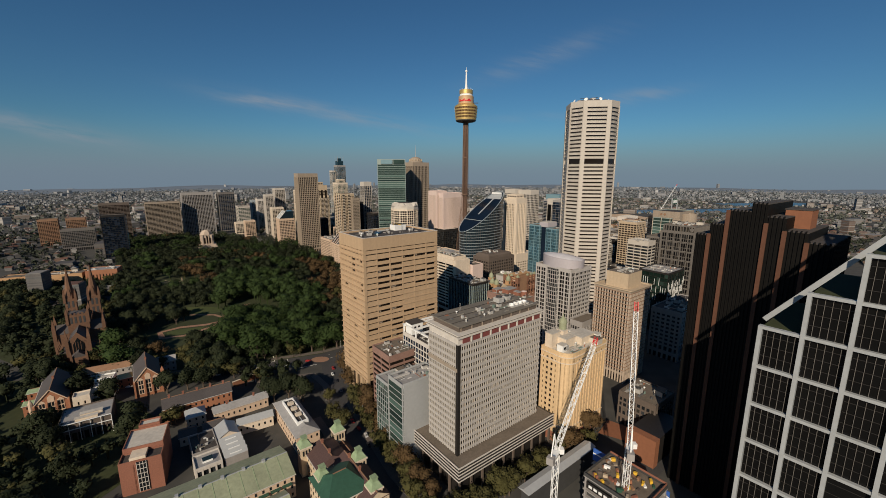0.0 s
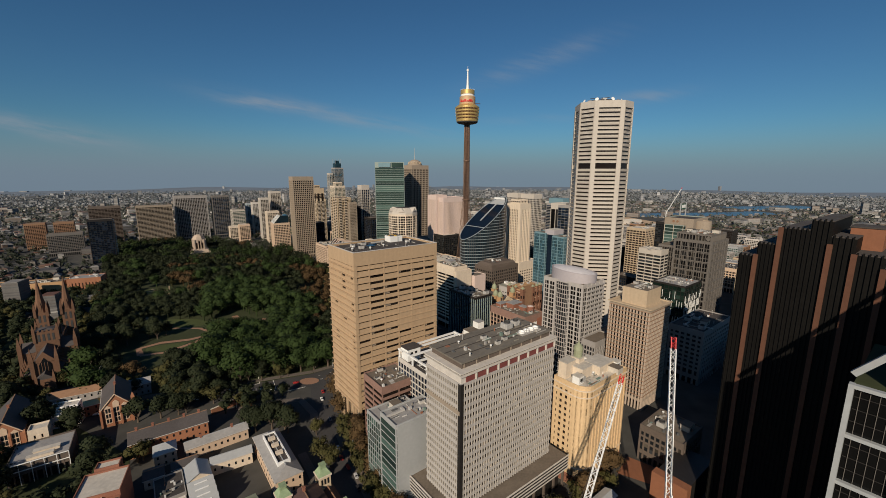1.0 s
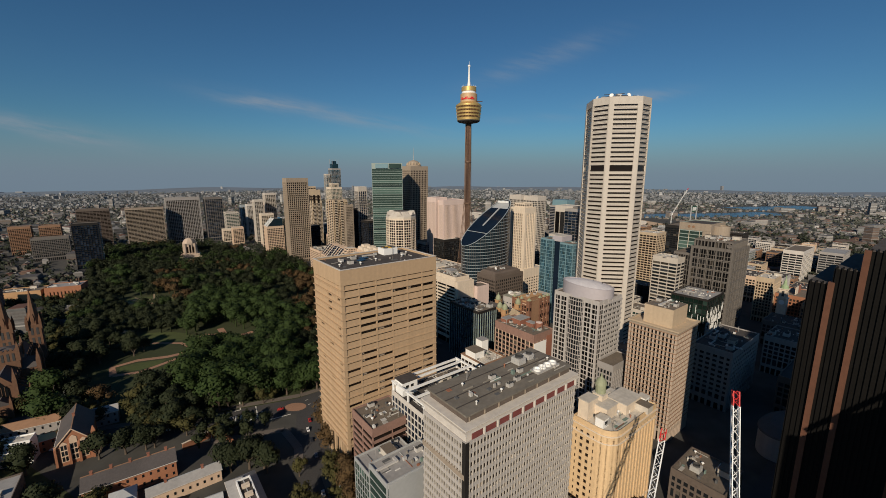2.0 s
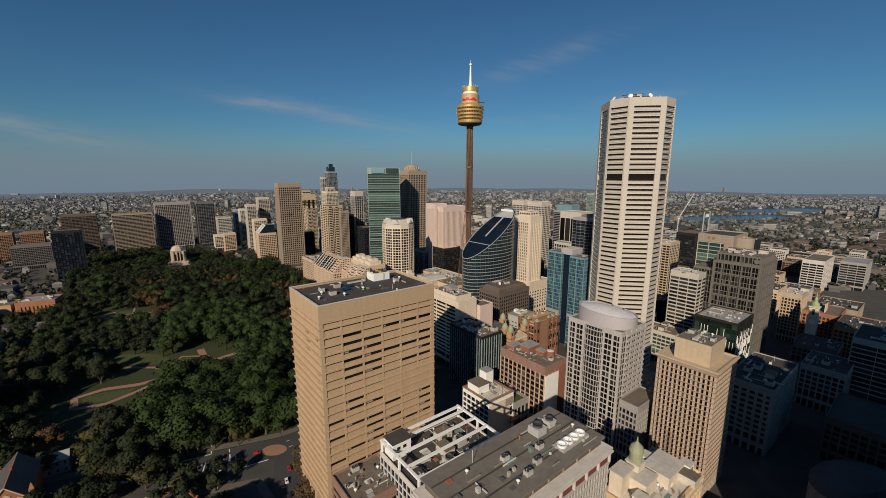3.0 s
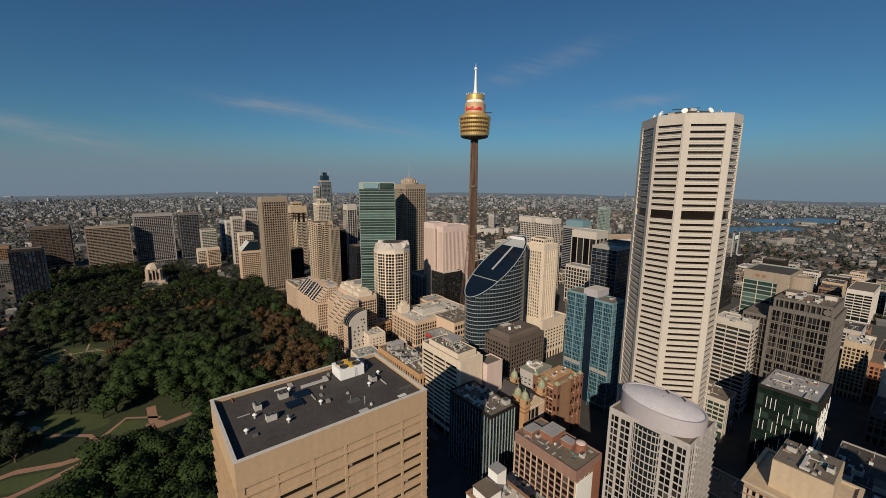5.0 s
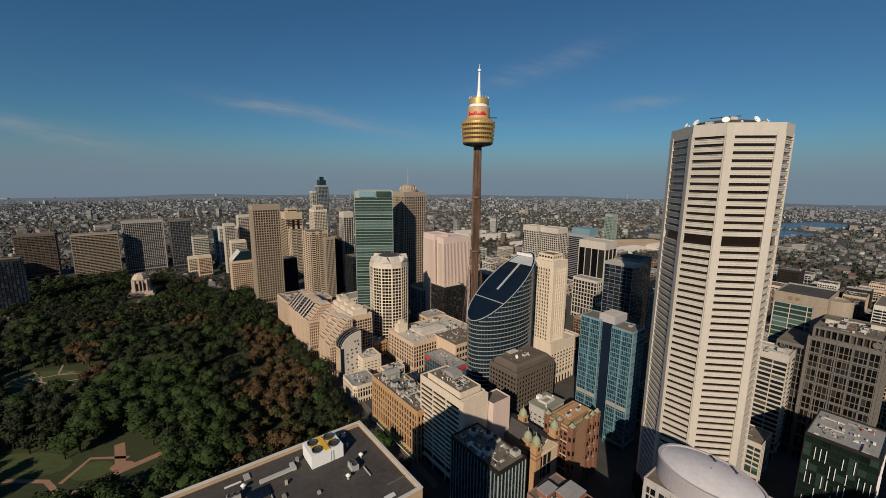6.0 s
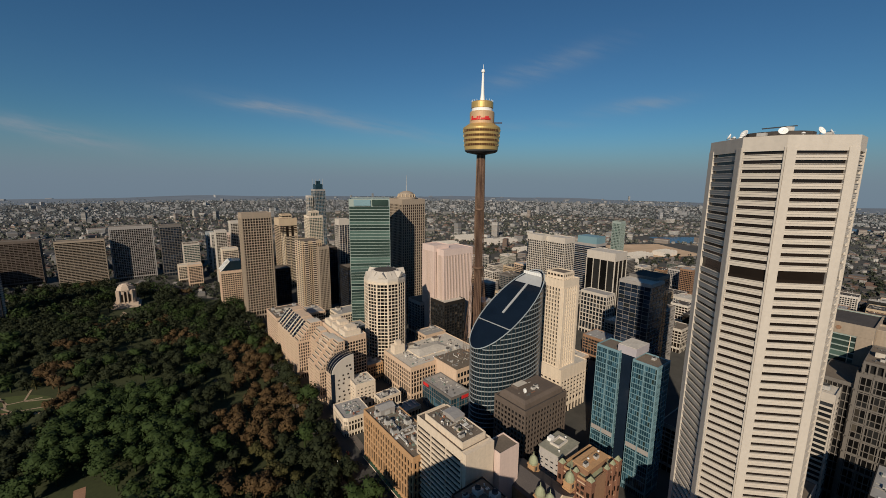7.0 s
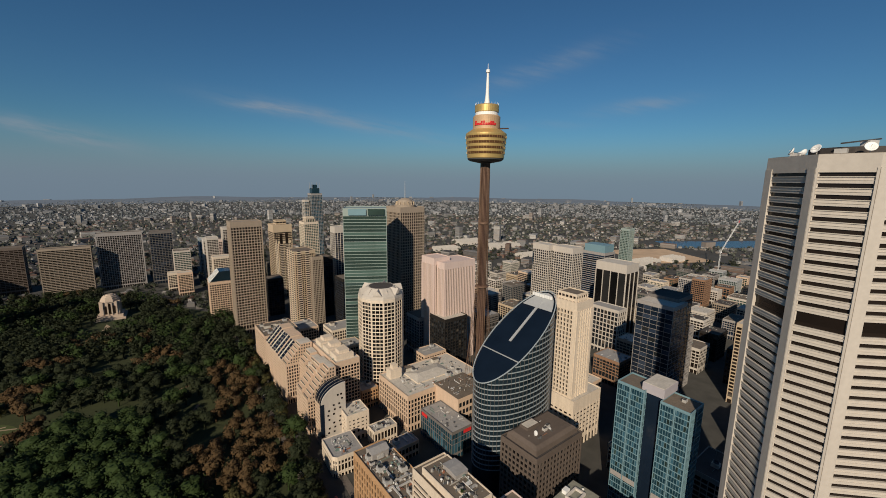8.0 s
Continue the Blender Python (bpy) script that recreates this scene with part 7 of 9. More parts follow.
part("drum", Geo().prism(ring(23.6, 23.6, 12, 0, 0, 0.26), 0, 3, ring(23, 23, 12, 0, 0, 0.26)), M["white"], t)
part("slope", Geo().prism(ring(22.6, 22.6, 12, 0, 0, 0.26), 3, 9.5, ring(14, 14, 12, 0, 0, 0.26)), M["white"], t)
part("well", Geo().prism(ring(12.5, 12.5, 12, 0, 0, 0.26), 9.5, 9.8), M["darkroof"], t)
for i in range(6):
    a = 2 * math.pi * i / 6 + 0.52
    g = Geo().gable(10, 22.4, -4.6, 4.6, 4.2, 9.8, 0.0)
    g.box(22.2, 22.7, -1.1, 1.1, 4.6, 7.0)
    g.v = [tuple(pose(0, 0, 0, 0, 0, math.degrees(a)) @ Vector(p)) for p in g.v]
    part("gable", g, M["white"], t)
    rim_a = a + 0.52
    part("crown_fin", Geo().bar((20 * math.cos(rim_a), 20 * math.sin(rim_a), 4.5), (15 * math.cos(rim_a), 15 * math.sin(rim_a), 9.2), 0.7), M["white"], t)
adopt(t, rdt)
tower("slab_tower", "tan concrete slab tower with deep square window grid", -293, 822.8, rect(41, 24), 162.5, "tanstone", "blackglass", 3.9, 3.75, 1.75, 1.25, 1.3, 0.3, 6, 7, roof="tanstone")
bnd = tower("banded_tower", "buff banded tower with a stepped top", -338, 1062, rect(36, 36), 131, "buff", "brownglass", 3.6, 36, 1.9, 0.6, 0.5, 0.1, 6, 14, roof="buff")
btop = tower("banded_tower_top", "buff stepped top of a banded tower", *local(-338, 1062, G, 8, 8), rect(20, 20), 9, "buff", "brownglass", 3.4, 6, 1.6, 1.0, 0.4, 0.1, 2, 3, z0=130, category="tower crown")
adopt(btop, bnd)
tower("yellow_tower", "yellowish stone apartment tower with balconies", -308, 1012, rect(23.4, 22), 107, "yellow", "brownglass", 3.2, 3.2, 1.4, 1.0, 0.4, 0.1, category="apartment tower")
tower("apartment_tower", "brown and cream apartment tower with balconies", -210.6, 833, rect(29.6, 34), 121, "buff", "brownglass", 3.1, 3.0, 1.2, 0.9, 0.8, 0.1, category="apartment tower")
tower("apartment_tower", "pinkish apartment tower with balcony strips", *local(-210.6, 833, G, 22, -8), rect(16, 18), 112, "taupe", "brownglass", 3.1, 2.4, 1.2, 1.0, 0.8, 0.1, category="apartment tower")
apt_core = Geo().box(0, 5.0, -0.25, 0.2, 6, 121).mesh("balcony_recess", M["brownglass"])
for ax, ay, stacks, n in ((-210.6, 833, ((3.5, 0), (15.5, 0), (4, 1), (14, 1), (25, 1)), 36), (-308, 1012, ((3, 0), (13, 0), (3, 1), (13, 1)), 30)):
    for off, side in stacks:
        t = thing("balcony_stack", "stack of cream balconies up an apartment tower", "balconies", *local(ax, ay, G, *((off, 0) if side == 0 else (0, off + 5.0))), 0, G if side == 0 else G - 90, "balcony stacks")
        part("balcony_recess", apt_core, None, t)
        g = Geo()
        for k in range(n):
            g.box(-0.3, 5.3, -1.2, 0.1, 7 + k * 3.2, 8.0 + k * 3.2)
        part("balcony_tier", g, M["cream"], t, kind="stuff")
rst = tower("residential_tower", "pale stepped residential tower", -274.5, 1057, rect(28.4, 30), 138, "cream", "greenglass", 3.2, 3.4, 1.2, 0.9, 0.4, 0.1, category="apartment tower")
rtop = tower("residential_tower", "pale stepped residential tower top", *local(-274.5, 1057, G, 6, 6), rect(17, 18), 10, "cream", "greenglass", 3.2, 3.4, 1.2, 0.9, z0=137, category="tower crown")
adopt(rtop, rst)
brt = tower("blue_residential_tower", "blue glass residential tower with a spired crown", -324, 1254.5, rect(27, 26), 186, "greystone", "tealglass", 3.4, 4, 0.9, 0.6, 0.3, 0.1, category="apartment tower")
t = thing("tower_crown", "stepped blue glass crown with spires", "tower crown", *local(-324, 1254.5, G, 4, 4), 185)
part("block", Geo().box(0, 18, 0, 18, 0, 14).box(4, 14, 4, 14, 14, 22), M["tealglass"], t)
for u, v in ((0, 0), (18, 0), (18, 18), (0, 18)):
    part("spire", Geo().bar((u, v, 12), (u, v, 27), 0.7), M["lightgrey"], t)
adopt(t, brt)
tower("blue_residential_tower", "grey-blue tower with a white side", *local(-324, 1254.5, G, -14, 8), rect(11, 20), 170, "white", "tealglass", 3.4, 6, 1.2, 0.8, category="apartment tower")
tower("white_top_tower", "dark tower with white uprights and a pale roof", -184, 945, rect(19.5, 20), 143, "white", "blueglass", 3.6, 5, 0.6, 1.0, 0.4, 0.3, 6, 10, roof="paleroof")
tower("dark_tower", "dark office tower in shade", -283, 905, rect(24, 26), 62, "blackrib", "blueglass", 3.7, 4, 0.8, 0.5)
tower("dark_tower", "tall dark glass tower between apartment towers", -197, 905, rect(20, 26), 99, "blackrib", "blueglass", 3.7, 4, 0.8, 0.5)
tower("dark_tower", "navy office block in shade", -146, 842, rect(60, 30), 80, "blackrib", "blueglass", 3.7, 4, 0.8, 0.5)
tower("dark_tower", "dark office block with a pale roof", 2, 728, rect(34, 30), 62, "blackrib", "glass", 3.7, 4, 0.9, 0.6, roof="paleroof")
tower("dark_tower", "grey-blue office block in the shade", -30, 760, rect(30, 30), 52, "greystone", "blueglass", 3.7, 4, 0.9, 0.6)

# slabs of flats and towers at the park's far side
tower("flats", "pale concrete slab of flats with balcony rows", -722.6, 974, rect(72.7, 20), 92, "taupe", "blackglass", 3.1, 6.0, 1.5, 0.45, 1.2, 0.1, 6, 3, category="apartment block")
tower("flats", "grey concrete tower with close uprights", -675.8, 1043, rect(72.9, 24), 112, "greystone", "blackglass", 3.5, 3.6, 1.0, 1.2, 0.9, 0.4, 6, 6, category="office tower", corner=2)
tower("dark_tower", "dark glass slab tower at the park's end", -606, 1090, rect(39.6, 30), 110, "darkgrey", "blueglass", 3.5, 5, 0.9, 0.8)
tower("flats", "brown brick tower with banded floors", -838, 978, rect(59.5, 28), 89, "darkbrown", "brownglass", 3.3, 6, 1.6, 0.8, 0.4, 0.1, category="office tower")
dkt = tower("dark_tower", "black glass tower with a white stair edge", -659, 768.7, rect(37, 24), 83, "blackrib", "blueglass", 3.4, 4, 0.6, 0.4, bars="blackrib")
t = thing("stair_edge", "white balcony edges up a dark tower", "balconies", *local(-659, 768.7, G, 37.3, 2))
for k in range(24):
    part("balcony", Geo().box(0, 2.4, 0, 6, 4 + k * 3.3, 5.2 + k * 3.3), M["white"], t)
adopt(t, dkt)
tower("grey_flats", "grey-blue block of flats with a window grid", -800, 830, rect(56, 22), 46, "darkgrey", "glass", 3.2, 3, 1.2, 0.8, category="apartment block")
tower("flats", "orange-brown block of flats", -905, 890, rect(34, 22), 60, "brown", "brownglass", 3.1, 3, 1.4, 1.0, category="apartment block", group="brick flats")
tower("flats", "orange-brown block of flats", -850, 900, rect(34, 22), 62, "brown", "brownglass", 3.1, 3, 1.4, 1.0, category="apartment block", group="brick flats")
tower("museum_wing", "long sandstone wall of a low public building", -571, 552, rect(46, 26), 20, "honey", "honey", 12, 12, 6, 2, 0.3, 0.1, 2, 6, 25, roof="roof", category="public building")
tower("museum_wing", "low sandstone wing of a public building", -640, 560, rect(40, 22), 14, "honey", "honey", 12, 12, 6, 2, 0.3, 0.1, 2, 4, 25, roof="roof", category="public building")
tower("museum_wing", "brick building with two rows of windows", -526, 573, rect(38, 26), 22, "orangebrick", "brownglass", 7, 4, 3.6, 2.4, 0.4, 0.1, 3, 3, 25, roof="greyroof", category="public building")
clutter(-571, 552, 46, 26, 19, 8, 31, 25)
clutter(-526, 573, 38, 26, 21, 6, 32, 25)

# memorial
an = thing("war_memorial", "pink stone memorial with a stepped top and arched windows", "memorial", -530, 890, 0, 34)
part("steps", Geo().box(-19, 19, -19, 19, 0, 3).box(-16, 16, -16, 16, 3, 7), M["panelpink"], an)
part("block", Geo().prism(ring(16.5, 16.5, 4, 0, 0, math.pi / 4), 7, 28, ring(15.5, 15.5, 4, 0, 0, math.pi / 4)), M["panelpink"], an)
for r, z0, z1 in ((13.2, 28, 31.5), (11.6, 31.5, 34.5), (9.2, 34.5, 36.8), (5.5, 36.8, 38.2)):
    part("stepped_top", Geo().prism(ring(r, r, 8, 0, 0, 0.39), z0, z1, ring(r - 0.9, r - 0.9, 8, 0, 0, 0.39)), M["panelpink"], an)
for a in range(4):
    for c, top in ((-5.0, 20.5), (0.0, 24.0), (5.0, 20.5)):
        g = Geo().box(c - 1.5, c + 1.5, -12.1, -11.0, 9, top)
        g.prism([(c - 1.5, -12.1), (c + 1.5, -12.1), (c + 1.5, -11.0), (c - 1.5, -11.0)], top, top + 1.6, [(c - 0.5, -12.1), (c + 0.5, -12.1), (c + 0.5, -11.0), (c - 0.5, -11.0)])
        g.v = [tuple(pose(0, 0, 0, 0, 0, 90 * a) @ Vector(p)) for p in g.v]
        part("arched_window", g, M["brownglass"], an)
    for c in (-8.6, -2.5, 2.5, 8.6):
        g = Geo().box(c - 0.8, c + 0.8, -12.9, -11, 7, 27 if abs(c) < 5 else 29)
        g.v = [tuple(pose(0, 0, 0, 0, 0, 90 * a) @ Vector(p)) for p in g.v]
        part("buttress", g, M["panelpink"], an)
sheet("memorial_pool_edge", [(-512, 858), (-500, 850), (-470, 812), (-482, 804)][::-1], 0.2, "sandpath", "pale stone edge of a long pool before a memorial", "paving")

# ---- the row facing the park ----
EY = 34.5  # degrees: the turn of the park street
tower("corner_building", "ornate cream corner building of four storeys", -80, 548, [(3, 0), (24, 0), (24, 28), (0, 28), (0, 3)], 17, "cream", "brownglass", 4.0, 2.6, 1.6, 1.1, 0.35, 0.15, 4, 2.5, EY, roof="greyroof", cells=70)
tower("stone_club", "honey-coloured stone building with arched window rows", -17.0, 470.0, rect(24, 68), 42, "honey", "blackglass", 5.2, 3.6, 1.8, 1.5, 0.6, 0.25, 6, 3.5, G, roof="roof", cells=100, bars="honey", category="club building")
clutter(-17.0, 470.0, 24, 68, 41, 36, 33, G, ("unit", "pipe", "unit", "room", "tank", "duct", "pipe"))
t = thing("roof_house", "grey lift house on a brown roof", "roof house", *local(-17, 470, G, 6, 52), 41)
part("wall", Geo().box(0, 12, 0, 9, 0, 5), M["greystone"], t)
part("roof", Geo().gable(0, 12, 0, 9, 5, 7), M["greyroof"], t)
tower("small_white_block", "small white block with a stepped gable", -80, 590, rect(20, 20), 25, "cream", "brownglass", 3.6, 4, 2.2, 2.0, 0.3, 0.1, 5, 3, EY, roof="paleroof", cells=30)
# curved-front block with a dark glazed quarter roof
cvx, cvy = -101.5, 589.5
cv = thing("curved_block", "white end-walled block with a curved dark glass roof", "hotel wing", cvx, cvy, 0, G)
top = [(22, 34), (22, 50)] + [(22 - 22 * math.sin(radians(a)), 34 + 16 * math.cos(radians(a))) for a in range(9, 91, 9)]
prof = [(0, 0), (22, 0)] + top[1:]
end, glaz = Geo(), Geo()
n = len(prof)
end.v = [(u, 0, z) for u, z in prof] + [(u, 0.8, z) for u, z in prof]
end.f = [tuple(range(n)), tuple(range(2 * n - 1, n - 1, -1))] + [((i + 1) % n, i, n + i, n + (i + 1) % n) for i in range(n)]
part("end_wall", end, M["white"], cv)
part("body", Geo().box(0.6, 21.6, 0.8, 15, 0, 33.8), M["brownglass"], cv)
for k in range(10):
    part("floor_band", Geo().box(0.2, 21.8, 0.85, 15, 1.2 + k * 3.4, 2.5 + k * 3.4), M["pinkstone"], cv)
for k in range(6):
    part("pier", Geo().box(0.1, 0.9, 0.9 + k * 2.7, 1.7 + k * 2.7, 0, 34), M["pinkstone"], cv)
n = len(top)
glaz.v = [(u * 0.98 + 0.3, 0.8, z - 0.3) for u, z in top] + [(u * 0.98 + 0.3, 15, z - 0.3) for u, z in top]
glaz.f = [tuple(range(n)), tuple(range(2 * n - 1, n - 1, -1))] + [((i + 1) % n, i, n + i, n + (i + 1) % n) for i in range(n)]
part("curved_roof", glaz, M["blueglass"], cv)
part("glass_corner", Geo().box(-0.2, 2.6, -0.22, 2.4, 5, 35), M["blueglass"], cv)
for k in range(3):
    g = Geo()
    for (u, z), (p, q) in zip(top[1:], top[2:]):
        g.bar((u, 3.6 + k * 4.5, z + 0.1), (p, 3.6 + k * 4.5, q + 0.1), 0.22)
    part("roof_rib", g, M["taupe"], cv)
me = Geo().box(-0.8, 0.8, -0.1, 0.1, -0.8, 0.8).mesh("window", M["brownglass"])
for k in range(9):
    for u in ((6, 11, 16) if k < 7 else (15, 18)):
        if (k * 7 + u) % 4:
            ob = part("window", me, None, cv)
            ob.matrix_basis = pose(u + 0.8 * (k % 2), -0.05, 7 + k * 4.1)
# long hotel with stepped terraces
HX, HY = -117.0, 601.0
glass_mesh = Geo().box(-0.08, 0.1, 0.7, 12.1, 0.5, 2.3).mesh("terrace_window", M["black"])
# per bay: how far its front stands back, its eaves, its steps
for k, (back, hh, steps) in enumerate(((0, 33, 8), (0, 35, 7), (13, 44, 3), (13, 46, 3), (0, 42, 6), (0, 42, 0), (0, 43, 0), (0, 42, 0), (0, 43, 0))):
    x, y = local(HX, HY, G, back, k * 15.0)
    hw = tower("hotel_wing", "pinkish hotel bay with square windows and stepped terraces" if steps else "pinkish hotel bay with a sloping skylight roof", x, y, rect(27 - back, 14.6), hh, "pinkstone", "blackglass", 3.3, 2.45, 1.5, 1.2, 0.5, 0.06, 6, 1.6, G, roof="pinkstone", cells=4, group="hotel bays", category="hotel")
    for i in range(steps):
        st_ = part("terrace_step", Geo().box(1.2 + i * 2.7, 26.8 - back, 0.4, 14.2, hh - 1 + i * 3.1, hh + 2.1 + i * 3.1), M["pinkstone"], hw)
        part("terrace_window", glass_mesh, None, st_).matrix_basis = pose(1.2 + i * 2.7, 0.9, hh - 1 + i * 3.1)
        ends = Geo()
        for q in range(int((25.0 - back - i * 2.7) / 2.45)):
            ends.box(2.6 + i * 2.7 + q * 2.45, 3.8 + i * 2.7 + q * 2.45, 0.3, 0.5, hh - 0.4 + i * 3.1, hh + 1.2 + i * 3.1)
        if k in (0, 4) and ends.v:
            part("end_windows", ends, M["black"], st_, kind="stuff")
        part("terrace_rail", Geo().box(1.0 + i * 2.7, 1.2 + i * 2.7, 0.4, 14.2, hh - 1.2 + i * 3.1, hh - 0.1 + i * 3.1), M["cream"], st_)
    if steps:
        top_z = hh + 2.1 + (steps - 1) * 3.1
        part("terrace_roof", Geo().box(1.6 + (steps - 1) * 2.7, 26.4 - back, 0.8, 13.8, top_z, top_z + 0.4), M["paleroof"], hw)
    else:
        part("roof_slope", Geo().prism(rect(26.5, 14.4), hh - 1, hh + 15, [(15, 0.1), (26.5, 0.1), (26.5, 14.3), (15, 14.3)]), M["pinkstone"], hw)
        a, b = Vector((0.2, 0, hh - 0.4)), Vector((14.6, 0, hh + 14.9))
        for v in (1.0, 8.2):
            light = part("skylight", Geo().bar(a + Vector((0, v + 2.4, 0)), b + Vector((0, v + 2.4, 0)), 4.8, 0.6), M["blueglass"], hw)
            for q in range(5):
                p = a.lerp(b, 0.1 + 0.19 * q)
                part("skylight_bar", Geo().box(p.x - 0.3, p.x + 0.2, v, v + 4.8, p.z + 0.1, p.z + 0.62), M["taupe"], light)
        part("slope_rib", Geo().bar(a + Vector((0, 7.1, 0.3)), b + Vector((0, 7.1, 0.3)), 1.0, 0.9), M["cream"], hw)
tower("hotel_block", "tall pinkish hotel block with stepped cream roof", *local(HX, HY, G, 28, 4), rect(24, 64), 58, "pinkstone", "blackglass", 3.3, 3.0, 1.3, 0.9, 0.5, 0.05, 6, 5, G, roof="paleroof", cells=100, category="hotel")
for k in range(3):
    t = thing("roof_house", "cream stepped roof house on a hotel", "roof house", *local(HX, HY, G, 31, 8 + k * 19), 57)
    part("wall", Geo().box(0, 17, 0, 15, 0, 5).box(4, 14, 3, 12, 5, 8), M["cream"], t)
tower("flats", "reddish block of flats beside the hotel", *local(HX, HY, G, 0, 138), rect(40, 46), 46, "pinkstone", "brownglass", 3.2, 3.2, 1.4, 1.1, 0.4, 0.1, 6, 3, G, cells=70, category="apartment block")
clutter(*local(HX, HY, G, 0, 138), 40, 46, 45, 12, 41)
t = thing("roof_house", "cream stepped roof house on flats", "roof house", *local(HX, HY, G, 14, 14), 45)
part("wall", Geo().box(0, 16, 0, 22, 0, 5).box(3, 12, 4, 14, 5, 9), M["cream"], t)
wgr = tower("white_glass_roof_block", "building with a slanting white steel and glass roof", -355, 866, rect(32.5, 30), 66, "pinkstone", "brownglass", 3.4, 3.4, 1.5, 1.0, yaw=EY)
t = thing("slanted_roof", "slanting white steel and glass roof", "roof", -355, 866, 65, EY)
part("glass", Geo().prism(rect(30, 26), 0, 16, [(14, 0), (30, 0), (30, 26), (14, 26)]), M["slateglass"], t)
for k in range(5):
    part("rafter", Geo().bar((0, k * 6.5, 0.3), (14, k * 6.5, 16.4), 1.0), M["paint_white"], t)
adopt(t, wgr)
for x, y, a, b, h, wl_c in ((-455, 1035, 20, 22, 108, "white"), (-448, 1080, 26, 24, 122, "white"), (-425, 1000, 28, 20, 78, "cream"), (-470, 1085, 16, 16, 96, "palepink"), (-520, 1130, 22, 22, 90, "pale"), (-560, 1180, 16, 24, 84, "slateframe"), (-395, 1090, 20, 24, 118, "cream"), (-500, 1010, 24, 18, 44, "pinkstone"), (-540, 1040, 22, 18, 36, "cream")):
    tower("apartment_tower", "pale apartment tower with balcony rows near the park", x, y, rect(a, b), h, wl_c, "brownglass", 3.2, 4.0, 1.3, 0.8, 0.9, 0.1, 6, 4, roof="paleroof", category="apartment tower", group="pale apartment towers")
# department store with flat roof
tower("department_store", "pinkish stone department store with many windows", -30.0, 606.0, rect(84, 52), 35, "pinkstone", "blackglass", 4.4, 3.4, 1.5, 1.2, 0.5, 0.2, 6, 4, G, roof="paleroof", cells=100, category="department store")
clutter(-30.0, 606.0, 84, 52, 34, 18, 34)
t = thing("roof_house", "white stepped roof house on a store", "roof house", *local(-30, 606, G, 4, 36), 34)
part("wall", Geo().box(0, 12, 0, 9, 0, 9).box(3, 9, 2, 7, 9, 13), M["cream"], t)
t = thing("roof_light_well", "pale hipped glass roof over a store's light well", "roof light", *local(-30, 606, G, 20, 14), 34.1)
part("upstand", Geo().box(0, 40, 0, 24, 0, 1.2), M["cream"], t)
part("glazing", Geo().gable(0, 40, 0, 24, 1.2, 3.6, 0.0, 8.0), M["paleroof"], t)
tower("glass_shop", "low teal glass shop building", 8.6, 570.0, rect(22, 44), 25, "darkgrey", "tealglass", 4, 3, 0.8, 0.4, 0.25, 0.1, 5, 2, roof="greyroof", cells=60, category="shop")
t = thing("shop_sign", "red sign band on a glass shop", "sign", *local(8.6, 570, G, 12, -0.4), 20)
part("board", Geo().box(0, 8, 0, 0.3, 0, 3), M["paint_red"], t)
t = thing("shop_sign", "red sign band on a glass shop", "sign", *local(8.6, 570, G, -0.4, 34), 20)
part("board", Geo().box(0, 0.3, 0, 8, 0, 3), M["paint_red"], t)
for x, y, a, b, h, c in ((-56, 584, 22, 12, 15, "cream"), (-34, 566, 20, 14, 13, "pinkstone"), (-78, 640, 18, 20, 20, "honey"), (-66, 662, 30, 14, 26, "greystone"), (-20, 700, 30, 22, 30, "pinkstone"), (38, 545, 14, 14, 16, "greystone"), (-140, 760, 40, 30, 34, "cream"), (-190, 770, 30, 34, 30, "pinkstone"), (-120, 720, 30, 24, 28, "buff"), (-30, 640, 10, 8, 12, "cream")):
    tower("shop_building", "low old shop building with a cluttered roof", x, y, rect(a, b), h, c, "brownglass", 3.8, 3.2, 1.5, 1.1, 0.35, 0.12, 4.5, 2, roof="greyroof", category="shop", group="low shop buildings")
    clutter(x, y, a, b, h - 0.9, 3, int(h) + a)
tower("old_store", "ornate brown stone store", 70, 690, rect(60, 34), 40, "pinkstone", "brownglass", 4.2, 4, 1.6, 1.4, roof="roof")

# ---- old buildings at the near left ----
house("barracks", "orange brick barracks with a brown shingle roof", -186, 242.0, 41, 14, 9.5, 4.5, "orangebrick", "slate", 36, 0.0, chimneys=5, loose=0)
wl_ = thing("boundary_wall", "orange brick boundary wall of a yard", "wall", -163, 287, 0, 52)
part("wall", Geo().box(0, 22, 0, 0.8, 0, 4.5).box(21.2, 22, -20, 0, 0, 4.5), M["orangebrick"], wl_)
part("coping", Geo().box(-0.2, 22.2, -0.15, 0.95, 4.5, 4.8), M["cream"], wl_)


